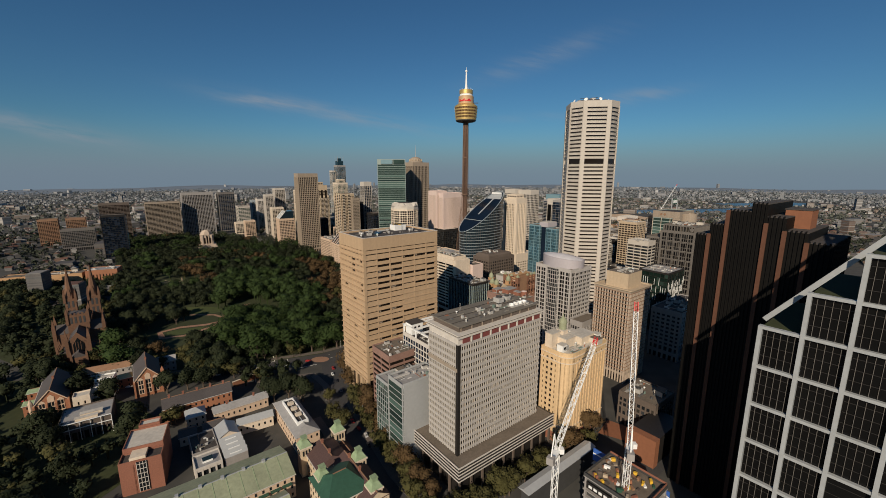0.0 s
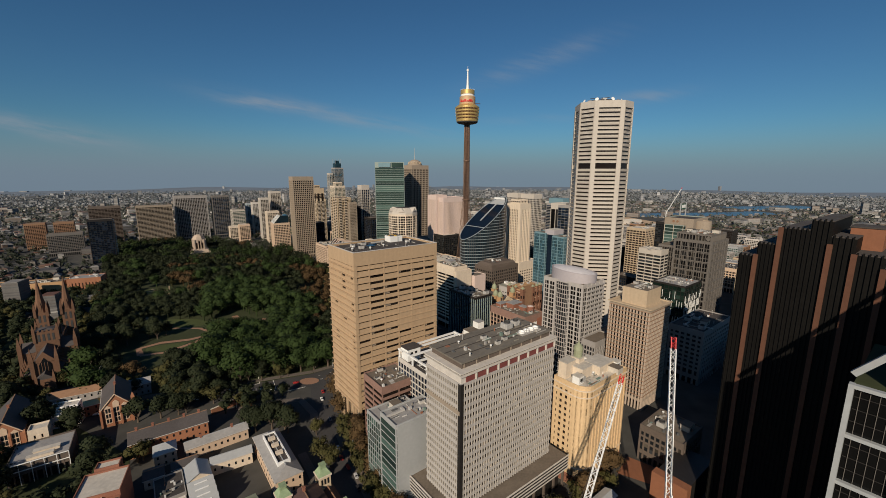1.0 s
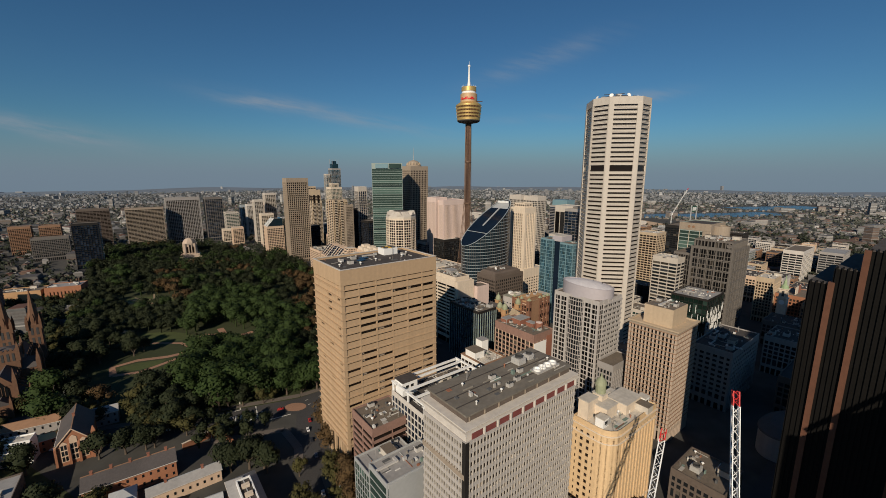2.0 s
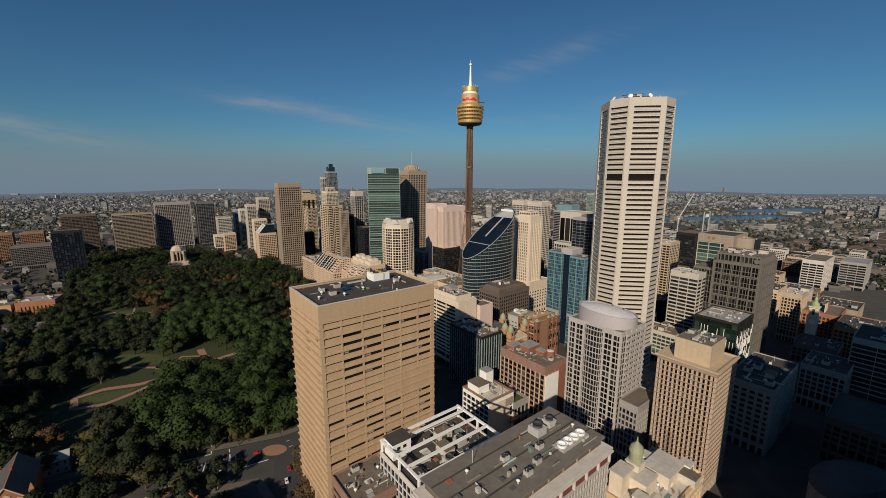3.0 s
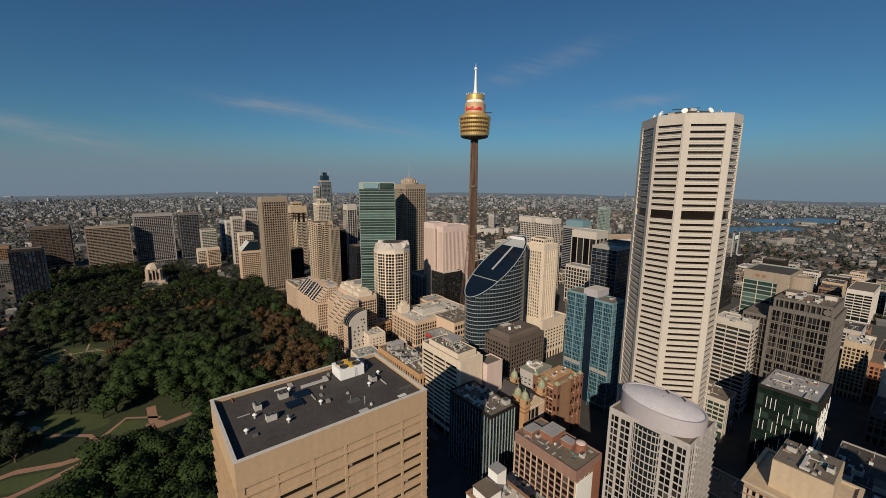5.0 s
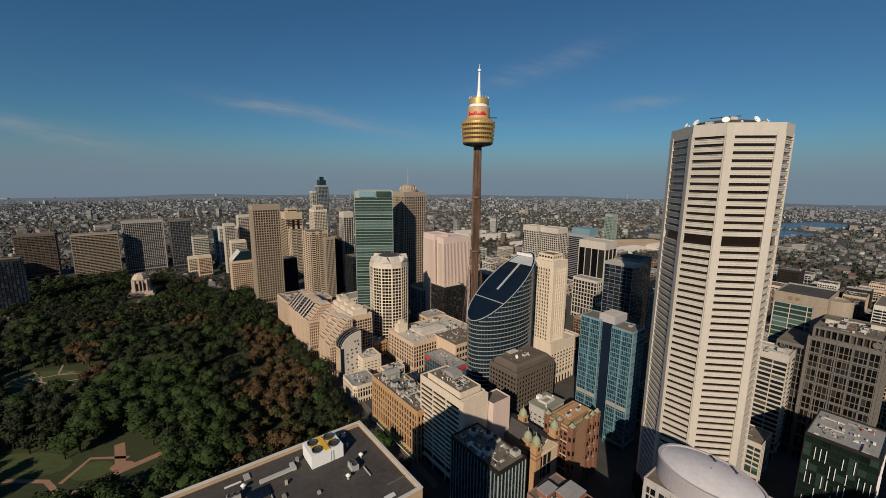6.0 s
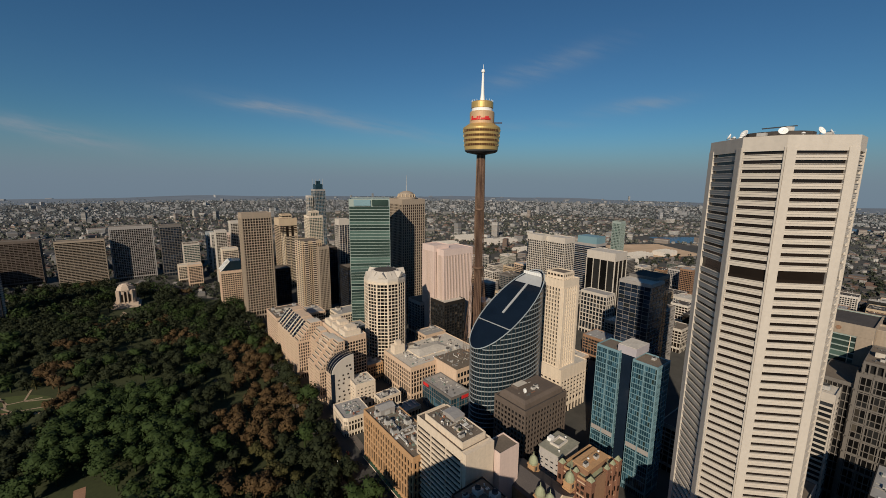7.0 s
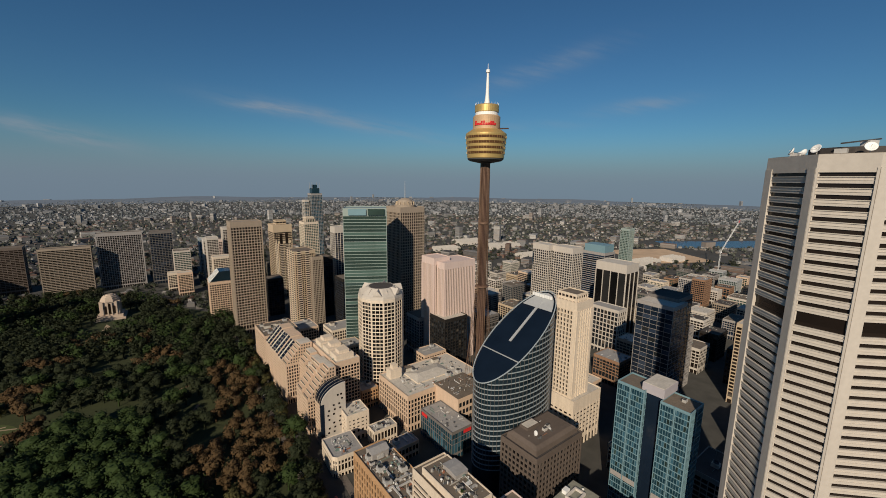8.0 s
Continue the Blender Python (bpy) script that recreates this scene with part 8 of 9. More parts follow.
def gothic_front(t, width, h):
    """Stone-framed pointed windows, string courses and buttresses on a gabled front."""
    for k in range(3):
        u = width * (0.22 + 0.28 * k)
        top = h + (3.6 if k == 1 else 0.6)
        part("window_frame", Geo().box(u - 1.7, u + 1.7, -0.22, 0.1, 2.2, top).prism([(u - 1.7, -0.22), (u + 1.7, -0.22), (u + 1.7, 0.1), (u - 1.7, 0.1)], top, top + 1.5, [(u - 0.2, -0.22), (u + 0.2, -0.22), (u + 0.2, 0.1), (u - 0.2, 0.1)]), M["pinkstone"], t)
        for c in (-1, 1):
            for z in (2.8, 6.4, 10.0):
                if z + 2.8 < top + 0.3:
                    part("window", Geo().box(u + c * 0.75 - 0.55, u + c * 0.75 + 0.55, -0.3, -0.15, z, z + 2.8), M["glass"], t)
    for u in (-0.3, width * 0.36, width * 0.64, width + 0.3):
        part("buttress", Geo().box(u - 0.55, u + 0.55, -1.1, 0.1, 0, h - 1).prism([(u - 0.55, -1.1), (u + 0.55, -1.1), (u + 0.55, 0.1), (u - 0.55, 0.1)], h - 1, h + 0.6, [(u - 0.55, -0.2), (u + 0.55, -0.2), (u + 0.55, 0.1), (u - 0.55, 0.1)]), M["orangebrick"], t)


go_ = house("gothic_office", "orange brick gothic hall with a steep gabled front", -227, 272, 16, 34, 13, 9, "orangebrick", "slate", 38, along="v", chimneys=1, windows=False)
gothic_front(go_, 16, 13)
part("gable_coping", Geo().bar((-0.4, -0.35, 12.6), (8, -0.35, 22.3), 0.5, 0.5).bar((16.4, -0.35, 12.6), (8, -0.35, 22.3), 0.5, 0.5), M["pinkstone"], go_)
part("stair_turret", Geo().box(16.2, 18.4, 0, 2.6, 0, 17).prism([(16.2, 0), (18.4, 0), (18.4, 2.6), (16.2, 2.6)], 17, 20, [(17.2, 1.2), (17.4, 1.2), (17.4, 1.4), (17.2, 1.4)]), M["orangebrick"], go_)
go_ = house("gothic_office", "orange brick gothic hall with tall stone-framed windows", -270, 241, 16.5, 40, 13, 8.5, "orangebrick", "slate", 38, along="v", chimneys=1, windows=False)
gothic_front(go_, 16.5, 13)
part("gable_coping", Geo().bar((-0.4, -0.35, 12.6), (8.25, -0.35, 21.8), 0.5, 0.5).bar((16.9, -0.35, 12.6), (8.25, -0.35, 21.8), 0.5, 0.5), M["pinkstone"], go_)
part("stair_turret", Geo().lathe([(1.3, 0), (1.3, 15), (0.1, 18)], 8, -1.6, 0.4), M["pinkstone"], go_)
house("copper_roofed_wing", "brick wing with a patinated green copper roof", -250, 284, 9, 9, 8, 2.0, "orangebrick", "copper", 38, hip=2, loose=-1, group="copper-roofed wings")
house("copper_roofed_wing", "brick wing with a patinated green copper roof", -297, 262, 9, 8, 9, 1.6, "orangebrick", "copper", 38, hip=2, group="copper-roofed wings")
house("copper_roofed_wing", "brick wing with a patinated green copper roof", -286, 248, 9, 8, 8, 1.6, "orangebrick", "copper", 38, hip=2, group="copper-roofed wings")
house("slate_roofed_range", "low range with a weathered brown slate roof", -281, 290, 30, 9, 9, 3.6, "greystone", "brown", 30, group="college ranges")
house("slate_roofed_range", "low range with a weathered grey slate roof", -248, 302, 26, 8, 9, 3.4, "greystone", "greyroof", 34, group="college ranges")
tower("white_flat_block", "small white flat-roofed block with square windows", -260, 270.5, rect(15, 8), 15, "paint_white", "glass", 7, 5, 4.4, 3.2, 0.3, 0.05, base=6, roof="paleroof", yaw=25, cells=10)
tower("cream_stair_block", "small cream rendered stair block", -249, 246, rect(9, 8), 16, "cream", "glass", 4, 4, 2.6, 2.4, roof="paleroof", yaw=35, cells=10)
gf_ = tower("grey_flat_block", "low block with a blue-grey flat roof and white framed front", -235, 219.5, rect(26, 24), 12, "darkbrown", "glass", 4, 3, 1.5, 0.8, yaw=35, roof="greyroof", cells=20)
t = thing("front_frame", "white post and rail frame", "frame", -235, 219.5, 0, 35)
for k in range(6):
    part("post", Geo().box(k * 5.15, k * 5.15 + 0.3, -0.9, -0.6, 0, 12.6), M["paint_white"], t)
for z in (8.2, 12.3):
    part("rail", Geo().box(0, 26, -0.95, -0.55, z, z + 0.4), M["paint_white"], t)
adopt(t, gf_)
t = thing("roof_cabin", "cream plant cabin with a pale roof", "plant room", *local(-235, 219.5, 35, 8, 3), 11.1, 35)
part("wall", Geo().box(0, 11, 0, 2.2, 0, 1.8).box(2, 13, 4.6, 7.4, 0, 2.0), M["cream"], t)
part("roof", Geo().box(-0.3, 11.3, -0.3, 2.5, 1.8, 2.0).box(1.7, 13.3, 4.3, 7.7, 2.0, 2.2), M["paleroof"], t)
tower("brick_lecture_block", "red brick block with a cream roof", *local(-165, 179.5, 26, 0.3, 8.6), rect(18, 18.4), 21.5, "brick", "brick", 16, 7.5, 2, 6.6, 0.3, 0.02, 1, 2, 26, roof="paleroof", category="brick block")
lb = tower("brick_lecture_block", "red brick block with a central glazed strip", -165, 179.5, rect(18.5, 8.5), 19, "brick", "brick", 16, 7.5, 2, 6.6, 0.3, 0.02, 1, 2, 26, roof="darkroof", category="brick block")
part("roof_house", Geo().box(4.5, 11.5, 1.2, 8.3, 18.2, 20.0), M["cream"], lb)
t = thing("glazed_strip", "dark glazed stair strip with pale mullions", "window strip", *local(-165, 179.5, 26, 7.5, -0.4), 0, 26)
part("glass", Geo().box(0, 4.4, 0, 0.3, 1, 18), M["glass"], t)
for k in range(4):
    part("mullion", Geo().box(k * 1.4, k * 1.4 + 0.2, -0.15, 0.05, 1, 18), M["pale"], t)
for k in range(6):
    part("transom", Geo().box(0.2, 4.4, -0.12, 0.02, 3 + k * 2.7, 3.25 + k * 2.7), M["pale"], t)
adopt(t, lb)
tower("brick_stair_tower", "red brick stair tower with a white top", *local(-165, 179.5, 26, 4, 27.3), rect(10, 6), 23, "brick", "brick", 20, 10, 2, 4, 0.3, 0.02, 1, 2, 26, roof="paleroof")
mint = house("old_mint", "pink stone range with a grey hipped roof and dark roof well", -86.4, 212.0, 14, 46.5, 10.5, 3.6, "pinkstone", "greyroof", 38, along="v", hip=6, chimneys=0)
part("roof_well", Geo().box(4.2, 9.8, 9, 38, 12.6, 14.0), M["darkroof"], mint)
for q in ((3.6, 4.2, 8.4, 38.6), (9.8, 10.4, 8.4, 38.6), (4.2, 9.8, 8.4, 9.0), (4.2, 9.8, 38.0, 38.6)):
    part("well_rim", Geo().box(*q, 12.4, 14.9), M["paint_white"], mint)
for v in (16, 24, 31):
    part("lantern", Geo().box(5.2, 8.8, v, v + 2.2, 14.0, 15.6), M["cream"], mint)
house("mint_wing", "pink rendered wing with a grey roof", -152, 241.5, 34, 8, 7, 2.8, "pinkstone", "greyroof", 38, chimneys=2, loose=0)
house("mint_wing", "cream rendered wing with a pale grey roof", -130, 229.0, 21, 7, 7, 2.6, "cream", "lightgrey", 32, loose=0)
house("pavilion", "small pink pavilion with a grey pyramid roof", -166, 234.5, 11, 11, 8, 3.6, "pinkstone", "lightgrey", 36, hip=5.4)
house("pavilion", "small white-gabled pavilion with grey metal roof", -134, 214.5, 11, 14, 8, 3.4, "cream", "lightgrey", 38, along="v")
house("outbuilding", "low rendered outbuilding with a slate roof", -150, 226, 12, 8, 6, 2.6, "greystone", "slate", 34, group="outbuildings")
house("outbuilding", "low rendered outbuilding with a slate roof", -160, 218, 9, 10, 6, 2.2, "cream", "slate", 34, group="outbuildings")
saw = thing("sawtooth_block", "pale grey block with a row of steel gable roofs", "workshop", -121, 197, 0, 38)
part("wall", Geo().box(0, 12, 0, 20, 0, 8.5), M["greystone"], saw)
for k in range(4):
    part("gable_roof", Geo().gable(0, 12, k * 5 + 0.05, k * 5 + 4.95, 8.5, 10.8, 0.0), M["lightgrey"], saw)
    part("roof_light", Geo().box(3, 9, k * 5 + 1.0, k * 5 + 1.9, 9.3, 9.8), M["paint_white"], saw)
tower("flat_roof_ward", "dark flat-roofed ward block", -141, 200.5, rect(13, 20), 8.6, "greystone", "glass", 3.4, 3, 1.4, 1.2, base=2, crown=1.4, roof="darkroof", category="ward")
fittings(-141, 200.5, 13, 20, 7.7, 14, 71)
tower("flat_roof_ward", "grey flat-roofed ward block with a roof lantern", -131.5, 187.5, rect(13, 12.5), 9.6, "pale", "glass", 3.4, 3, 1.4, 1.2, base=2, crown=1.4, roof="greyroof", category="ward")
t = thing("roof_lantern", "white glazed roof lantern", "roof lantern", *local(-131.5, 187.5, G, 4, 4), 8.7)
part("frame", Geo().box(0, 5, 0, 4, 0, 1.2), M["paint_white"], t)
part("glass", Geo().gable(0, 5, 0, 4, 1.2, 2.4, 0.0), M["slateglass"], t)
hw_ = house("hospital_wing", "long ward block with a weathered green metal roof", -135, 134.4, 75, 27, 13, 4.5, "pinkstone", "mossroof", G, hip=0)
for k in range(12):
    part("roof_seam", Geo().bar((4 + k * 6, -0.4, 13.05), (4 + k * 6, 13.3, 17.5), 0.18, 0.16), M["copper"], hw_)
for k in range(7):
    part("ridge_vent", Geo().box(6 + k * 9.5, 7.4 + k * 9.5, 12.6, 14.4, 17.0, 18.4), M["lightgrey"], hw_)
for k in range(5):
    part("awning", Geo().bar((46 + k * 5.6, -1.0, 9.4), (50.6 + k * 5.6, -1.0, 9.4), 2.2, 0.2), M["copperdark"], hw_)
house("hospital_wing", "lower ward with a moss-green metal roof", -112, 128, 54, 15, 10, 3.4, "cream", "mossroof", G, hip=0)
house("hospital_hall", "stone hall with a dark green copper roof", -52, 157, 22, 24, 15, 6, "yellow", "copperdark", G, hip=8)
house("hospital_range", "stone range with a dark maroon slate roof", -64.7, 182.7, 17, 20, 13, 4, "yellow", "maroon", G, along="v", hip=2, chimneys=2)
house("hospital_range", "stone range with a maroon slate roof and chimneys", -36, 160, 13, 36, 13, 4.5, "yellow", "maroon", G, along="v", chimneys=3)
house("hospital_gate", "long low maroon-roofed front range", -45, 186, 7, 30, 8, 3, "cream", "maroon", G, along="v")
for x, y in ((-61.6, 211.4), (-44.6, 188.2), (-76.5, 197.5), (-59.8, 175.1), (-33, 168)):
    t = thing("dome_turret", "stone turret with a green copper dome", "turret", x, y, 0, G, "hospital turrets")
    part("shaft", Geo().box(-3, 3, -3, 3, 0, 17), M["yellow"], t)
    part("cornice", Geo().box(-3.5, 3.5, -3.5, 3.5, 16.6, 17.4), M["cream"], t)
    part("dome", Geo().prism(ring(4.6, 4.6, 4, 0, 0, math.pi / 4), 17.4, 20.4, ring(2.2, 2.2, 4, 0, 0, math.pi / 4)), M["copper"], t)
    part("cap", Geo().box(-1.4, 1.4, -1.4, 1.4, 20.4, 22).prism(ring(2.3, 2.3, 4, 0, 0, math.pi / 4), 22, 22.4), M["copper"], t)
    for s in (-1.6, 0, 1.6):
        part("window", Geo().box(s - 0.45, s + 0.45, -3.15, -2.95, 12.5, 15.5), M["glass"], t)
        part("window", Geo().box(-3.15, -2.95, s - 0.45, s + 0.45, 12.5, 15.5), M["glass"], t)

# ---- cathedral ----
def spirelet(u, v, w, z0, z1, z2):
    """A square shaft with a steep pyramid on it."""
    return Geo().box(u - w, u + w, v - w, v + w, z0, z1).prism(ring(w * 1.35, w * 1.35, 4, u, v, 0.785), z1, z2, ring(0.06, 0.06, 4, u, v, 0.785))


def gable_wall(half, v0, v1, z0, z1):
    """A triangular wall head facing along v."""
    g = Geo()
    g.v = [(-half, v0, z0), (half, v0, z0), (0, v0, z1), (-half, v1, z0), (half, v1, z0), (0, v1, z1)]
    g.f = [(0, 1, 2), (4, 3, 5), (1, 4, 5, 2), (3, 0, 2, 5), (0, 3, 4, 1)]
    return g


def ridge_along(half, v0, v1, z0, z1):
    """A roof with its ridge along v."""
    g = Geo().gable(v0, v1, -half, half, z0, z1, 0.3)
    g.v = [(b, a, c) for a, b, c in g.v]
    g.f = [tuple(reversed(q)) for q in g.f]
    return g


ct = thing("cathedral", "brown sandstone gothic cathedral with twin spires", "cathedral", -335, 351, 0, 38)
stone = M["gothic"]
part("nave_wall", Geo().box(-6.5, 6.5, -32, 52, 0, 21), stone, ct)
part("nave_roof", ridge_along(6.5, -31.4, 51, 21, 28.6), M["slate"], ct)
part("choir_gable", gable_wall(6.9, -32.4, -31.6, 21, 29.6), stone, ct)
for s_ in (-1, 1):
    for v0, v1 in ((-30, -7), (7, 50)):
        part("aisle_wall", Geo().box(min(s_ * 6.6, s_ * 14), max(s_ * 6.6, s_ * 14), v0, v1, 0, 10.5), stone, ct)
        lean = Geo()
        lean.v = [(s_ * 14.4, v0, 10.5), (s_ * 14.4, v1, 10.5), (s_ * 6.6, v1, 14.2), (s_ * 6.6, v0, 14.2), (s_ * 6.6, v0, 10.5), (s_ * 6.6, v1, 10.5)]
        lean.f = [(0, 1, 2, 3), (0, 3, 4), (1, 5, 2), (0, 4, 5, 1), (3, 2, 5, 4)]
        part("aisle_roof", lean, M["slate"], ct)
part("transept_wall", Geo().box(-17, 17, -6, 6, 0, 22), stone, ct)
part("transept_roof", Geo().gable(-16.6, 16.6, -6, 6, 22, 29.5, 0.3, ends=False), M["slate"], ct)
for s_ in (-1, 1):
    head = gable_wall(6.4, -0.4, 0.4, 22, 30.8)
    head.v = [(s_ * 16.8 + q[1], q[0], q[2]) for q in head.v]
    part("transept_gable", head, stone, ct)
    part("transept_window", Geo().box(s_ * 17 - 0.12, s_ * 17 + 0.12, -3, 3, 8, 20).prism([(s_ * 17 - 0.12, -3), (s_ * 17 + 0.12, -3), (s_ * 17 + 0.12, 3), (s_ * 17 - 0.12, 3)], 20, 25, [(s_ * 17 - 0.12, -0.2), (s_ * 17 + 0.12, -0.2), (s_ * 17 + 0.12, 0.2), (s_ * 17 - 0.12, 0.2)]), M["glass"], ct)
    for v in (-6.2, 6.2):
        part("turret", spirelet(s_ * 17, v, 1.25, 0, 29, 37), stone, ct)
part("crossing_tower", Geo().box(-7.4, 7.4, -7.4, 7.4, 0, 38.6), stone, ct)
for k in range(6):
    for q in ((-7.5 + k * 2.6, -6.2 + k * 2.6, -7.5, -7.0), (-7.5, -7.0, -7.5 + k * 2.6, -6.2 + k * 2.6), (7.0, 7.5, -7.5 + k * 2.6, -6.2 + k * 2.6)):
        part("merlon", Geo().box(*q, 38.6, 40.0), stone, ct)
part("tower_roof", Geo().prism(ring(9.6, 9.6, 4, 0, 0, 0.785), 38.6, 40.4, ring(0.3, 0.3, 4, 0, 0, 0.785)), M["slate"], ct)
for u in (-7.2, 7.2):
    for v in (-7.2, 7.2):
        part("pinnacle", spirelet(u, v, 0.9, 30, 41, 45.5), stone, ct)
for c in (-4.4, -1.5, 1.5, 4.4):
    part("belfry_opening", Geo().box(c - 0.7, c + 0.7, -7.55, -7.3, 30.5, 36.5), M["vent"], ct)
    for s_ in (-1, 1):
        part("belfry_opening", Geo().box(s_ * 7.43 - 0.12, s_ * 7.43 + 0.12, c - 0.7, c + 0.7, 30.5, 36.5), M["vent"], ct)
for u in (-9, 9):
    tw = part("spire_tower", Geo().box(u - 4.3, u + 4.3, 51, 59.6, 0, 40), stone, ct)
    part("spire", Geo().prism(ring(4.6, 4.6, 8, u, 55.3, 0.39), 40, 72, ring(0.12, 0.12, 8, u, 55.3, 0.39)), stone, tw)
    for a in (-4.2, 4.2):
        for b in (51.1, 59.5):
            part("pinnacle", spirelet(u + a, b, 0.95, 36, 44, 50), stone, tw)
    for d, e in ((0, -3.7), (-3.7, 0), (3.7, 0), (0, 3.7)):
        part("lucarne", spirelet(u + d * 0.9, 55.3 + e * 0.9, 0.8, 40, 46, 50), stone, tw)
    for c in (-1.7, 1.7):
        for z in (22, 31):
            part("belfry_opening", Geo().box(u + c - 0.8, u + c + 0.8, 50.85, 51.1, z, z + 6.5), M["vent"], tw)
            for s_ in (-1, 1):
                part("belfry_opening", Geo().box(u + s_ * 4.33 - 0.12, u + s_ * 4.33 + 0.12, 55.3 + c - 0.8, 55.3 + c + 0.8, z, z + 6.5), M["vent"], tw)
for v in (-27, -21.5, -16, -10.5, 11, 17, 23, 29, 35, 41, 47):
    for s_ in (-1, 1):
        b_ = spirelet(s_ * 14.4, v, 0.8, 0, 14.5, 19.5)
        b_.bar((s_ * 14.2, v, 13.5), (s_ * 6.7, v, 20), 0.7, 0.9)
        part("buttress", b_, stone, ct)
        part("pinnacle", spirelet(s_ * 6.6, v, 0.45, 18, 23, 26), stone, ct)
        part("nave_window", Geo().box(s_ * 6.55 - 0.1, s_ * 6.55 + 0.1, v + 1.5, v + 3.9, 14.8, 19.8), M["glass"], ct)
        part("aisle_window", Geo().box(s_ * 14.05 - 0.1, s_ * 14.05 + 0.1, v + 1.6, v + 3.8, 3, 8.5), M["glass"], ct)
part("choir_window", Geo().box(-3.4, 3.4, -32.6, -32.1, 8, 19).prism([(-3.4, -32.6), (3.4, -32.6), (3.4, -32.1), (-3.4, -32.1)], 19, 24.5, [(-0.2, -32.6), (0.2, -32.6), (0.2, -32.1), (-0.2, -32.1)]), M["glass"], ct)
for c in (-1.7, 0, 1.7):
    part("mullion", Geo().box(c - 0.15, c + 0.15, -32.75, -32.55, 8, 21), stone, ct)
for u, w, z1, z2 in ((-7.2, 1.2, 25, 34), (7.2, 1.2, 25, 34), (-14, 0.9, 14, 20), (14, 0.9, 14, 20)):
    part("turret", spirelet(u, -32 if abs(u) < 10 else -30, w, 0, z1, z2), stone, ct)
part("chapel_wall", Geo().box(-5, 5, -41, -32.7, 0, 10), stone, ct)
part("chapel_roof", ridge_along(5, -40.6, -32.8, 10, 14.5), M["slate"], ct)
for u in (-5, 5):
    part("pinnacle", spirelet(u, -41, 0.8, 0, 12, 17), stone, ct)

# ---- building site and its two luffing cranes ----
st = thing("building_site", "half-built concrete block with blue hoarding", "building site", 80.5, 138.4, 0, G)
for k in range(10):
    part("floor_slab", Geo().box(0, 22, 0, 27, k * 3.3, k * 3.3 + 0.5), M["greystone"], st)
part("core", Geo().box(1.5, 20.5, 1.5, 25.5, 0, 30), M["vent"], st)
for u in (0.6, 7.4, 14.2, 21.0):
    for v in (0.6, 13, 26):
        part("column", Geo().box(u - 0.4, u + 0.4, v - 0.4, v + 0.4, 0.5, 29.9), M["greystone"], st)
part("deck", Geo().box(0.2, 21.8, 0.2, 26.8, 30.2, 30.5), M["roof"], st)
for q in ((0, 22, 0, 0.3), (0, 0.3, 0.3, 27), (21.7, 22, 0.3, 27), (0.3, 21.7, 26.7, 27)):
    part("edge_screen", Geo().box(*q, 30.2, 31.8), M["vent"], st)
part("hoarding", Geo().box(24.6, 25.2, 0, 37, 20, 26.5), M["paint_blue"], st)
part("hoarding_deck", Geo().box(22.1, 27.5, 1, 36, 19.4, 19.9), M["greystone"], st)
part("hoarding_stripe", Geo().box(24.5, 24.58, 0, 37, 23.6, 24.2), M["paint_white"], st)
part("barrier", Geo().box(0.3, 21.7, 0.35, 0.5, 31.8, 32.8).box(21.5, 21.65, 0.5, 26.5, 31.8, 32.8), M["brick"], st, "red guard netting")
part("sign_band", Geo().box(-0.5, -0.1, 2, 25, 25.5, 28.5), M["black"], st)
for k in range(9):
    part("sign_bar", Geo().box(-0.75, -0.48, 3 + k * 2.4, 4.6 + k * 2.4, 26.4, 27.6), M["paint_white"], st)
rs = random.Random(3)
for k in range(46):
    u, v = rs.uniform(2, 20), rs.uniform(2, 25)
    g = Geo().box(-rs.uniform(0.4, 1.5), rs.uniform(0.4, 1.5), -0.55, 0.55, 0, rs.uniform(0.4, 1.6))
    ob = single("pallet", g, M[rs.choice(["orangebrick", "paint_white", "brown", "buff", "greystone", "copperdark", "brick", "taupe", "paint_yellow", "darkbrown"])], "loaded pallet of building material on a site deck", "pallet")
    ob.matrix_basis = pose(*local(80.5, 138.4, G, u, v), 30.5, 0, 0, rs.uniform(0, 180))
canopy = thing("site_canopy", "long grey canopy over a footpath", "canopy", 41, 166, 0, G)
part("roof", Geo().gable(0, 56, 0, 6, 14, 15.2), M["lightgrey"], canopy)
part("wall", Geo().box(0.8, 55.2, 0.8, 5.2, 0, 13.9), M["vent"], canopy)


def lattice(g, a, b, w, n):
    """Four chords and zigzag braces from a to b."""
    a, b = Vector(a), Vector(b)
    t = (b - a).normalized()
    s = t.cross(Vector((0, 0, 1)))
    s = (s.normalized() if s.length > 0.05 else Vector((1, 0, 0))) * w / 2
    u = s.cross(t).normalized() * w / 2
    cs = [s + u, s - u, -s - u, -s + u]
    for c in cs:
        g.bar(a + c, b + c, 0.24)
    for i in range(n):
        p, q = a.lerp(b, i / n), a.lerp(b, (i + 1) / n)
        for k in range(4):
            c, d = (cs[k], cs[(k + 1) % 4]) if i % 2 else (cs[(k + 1) % 4], cs[k])
            g.bar(p + c, q + d, 0.15)
    return g


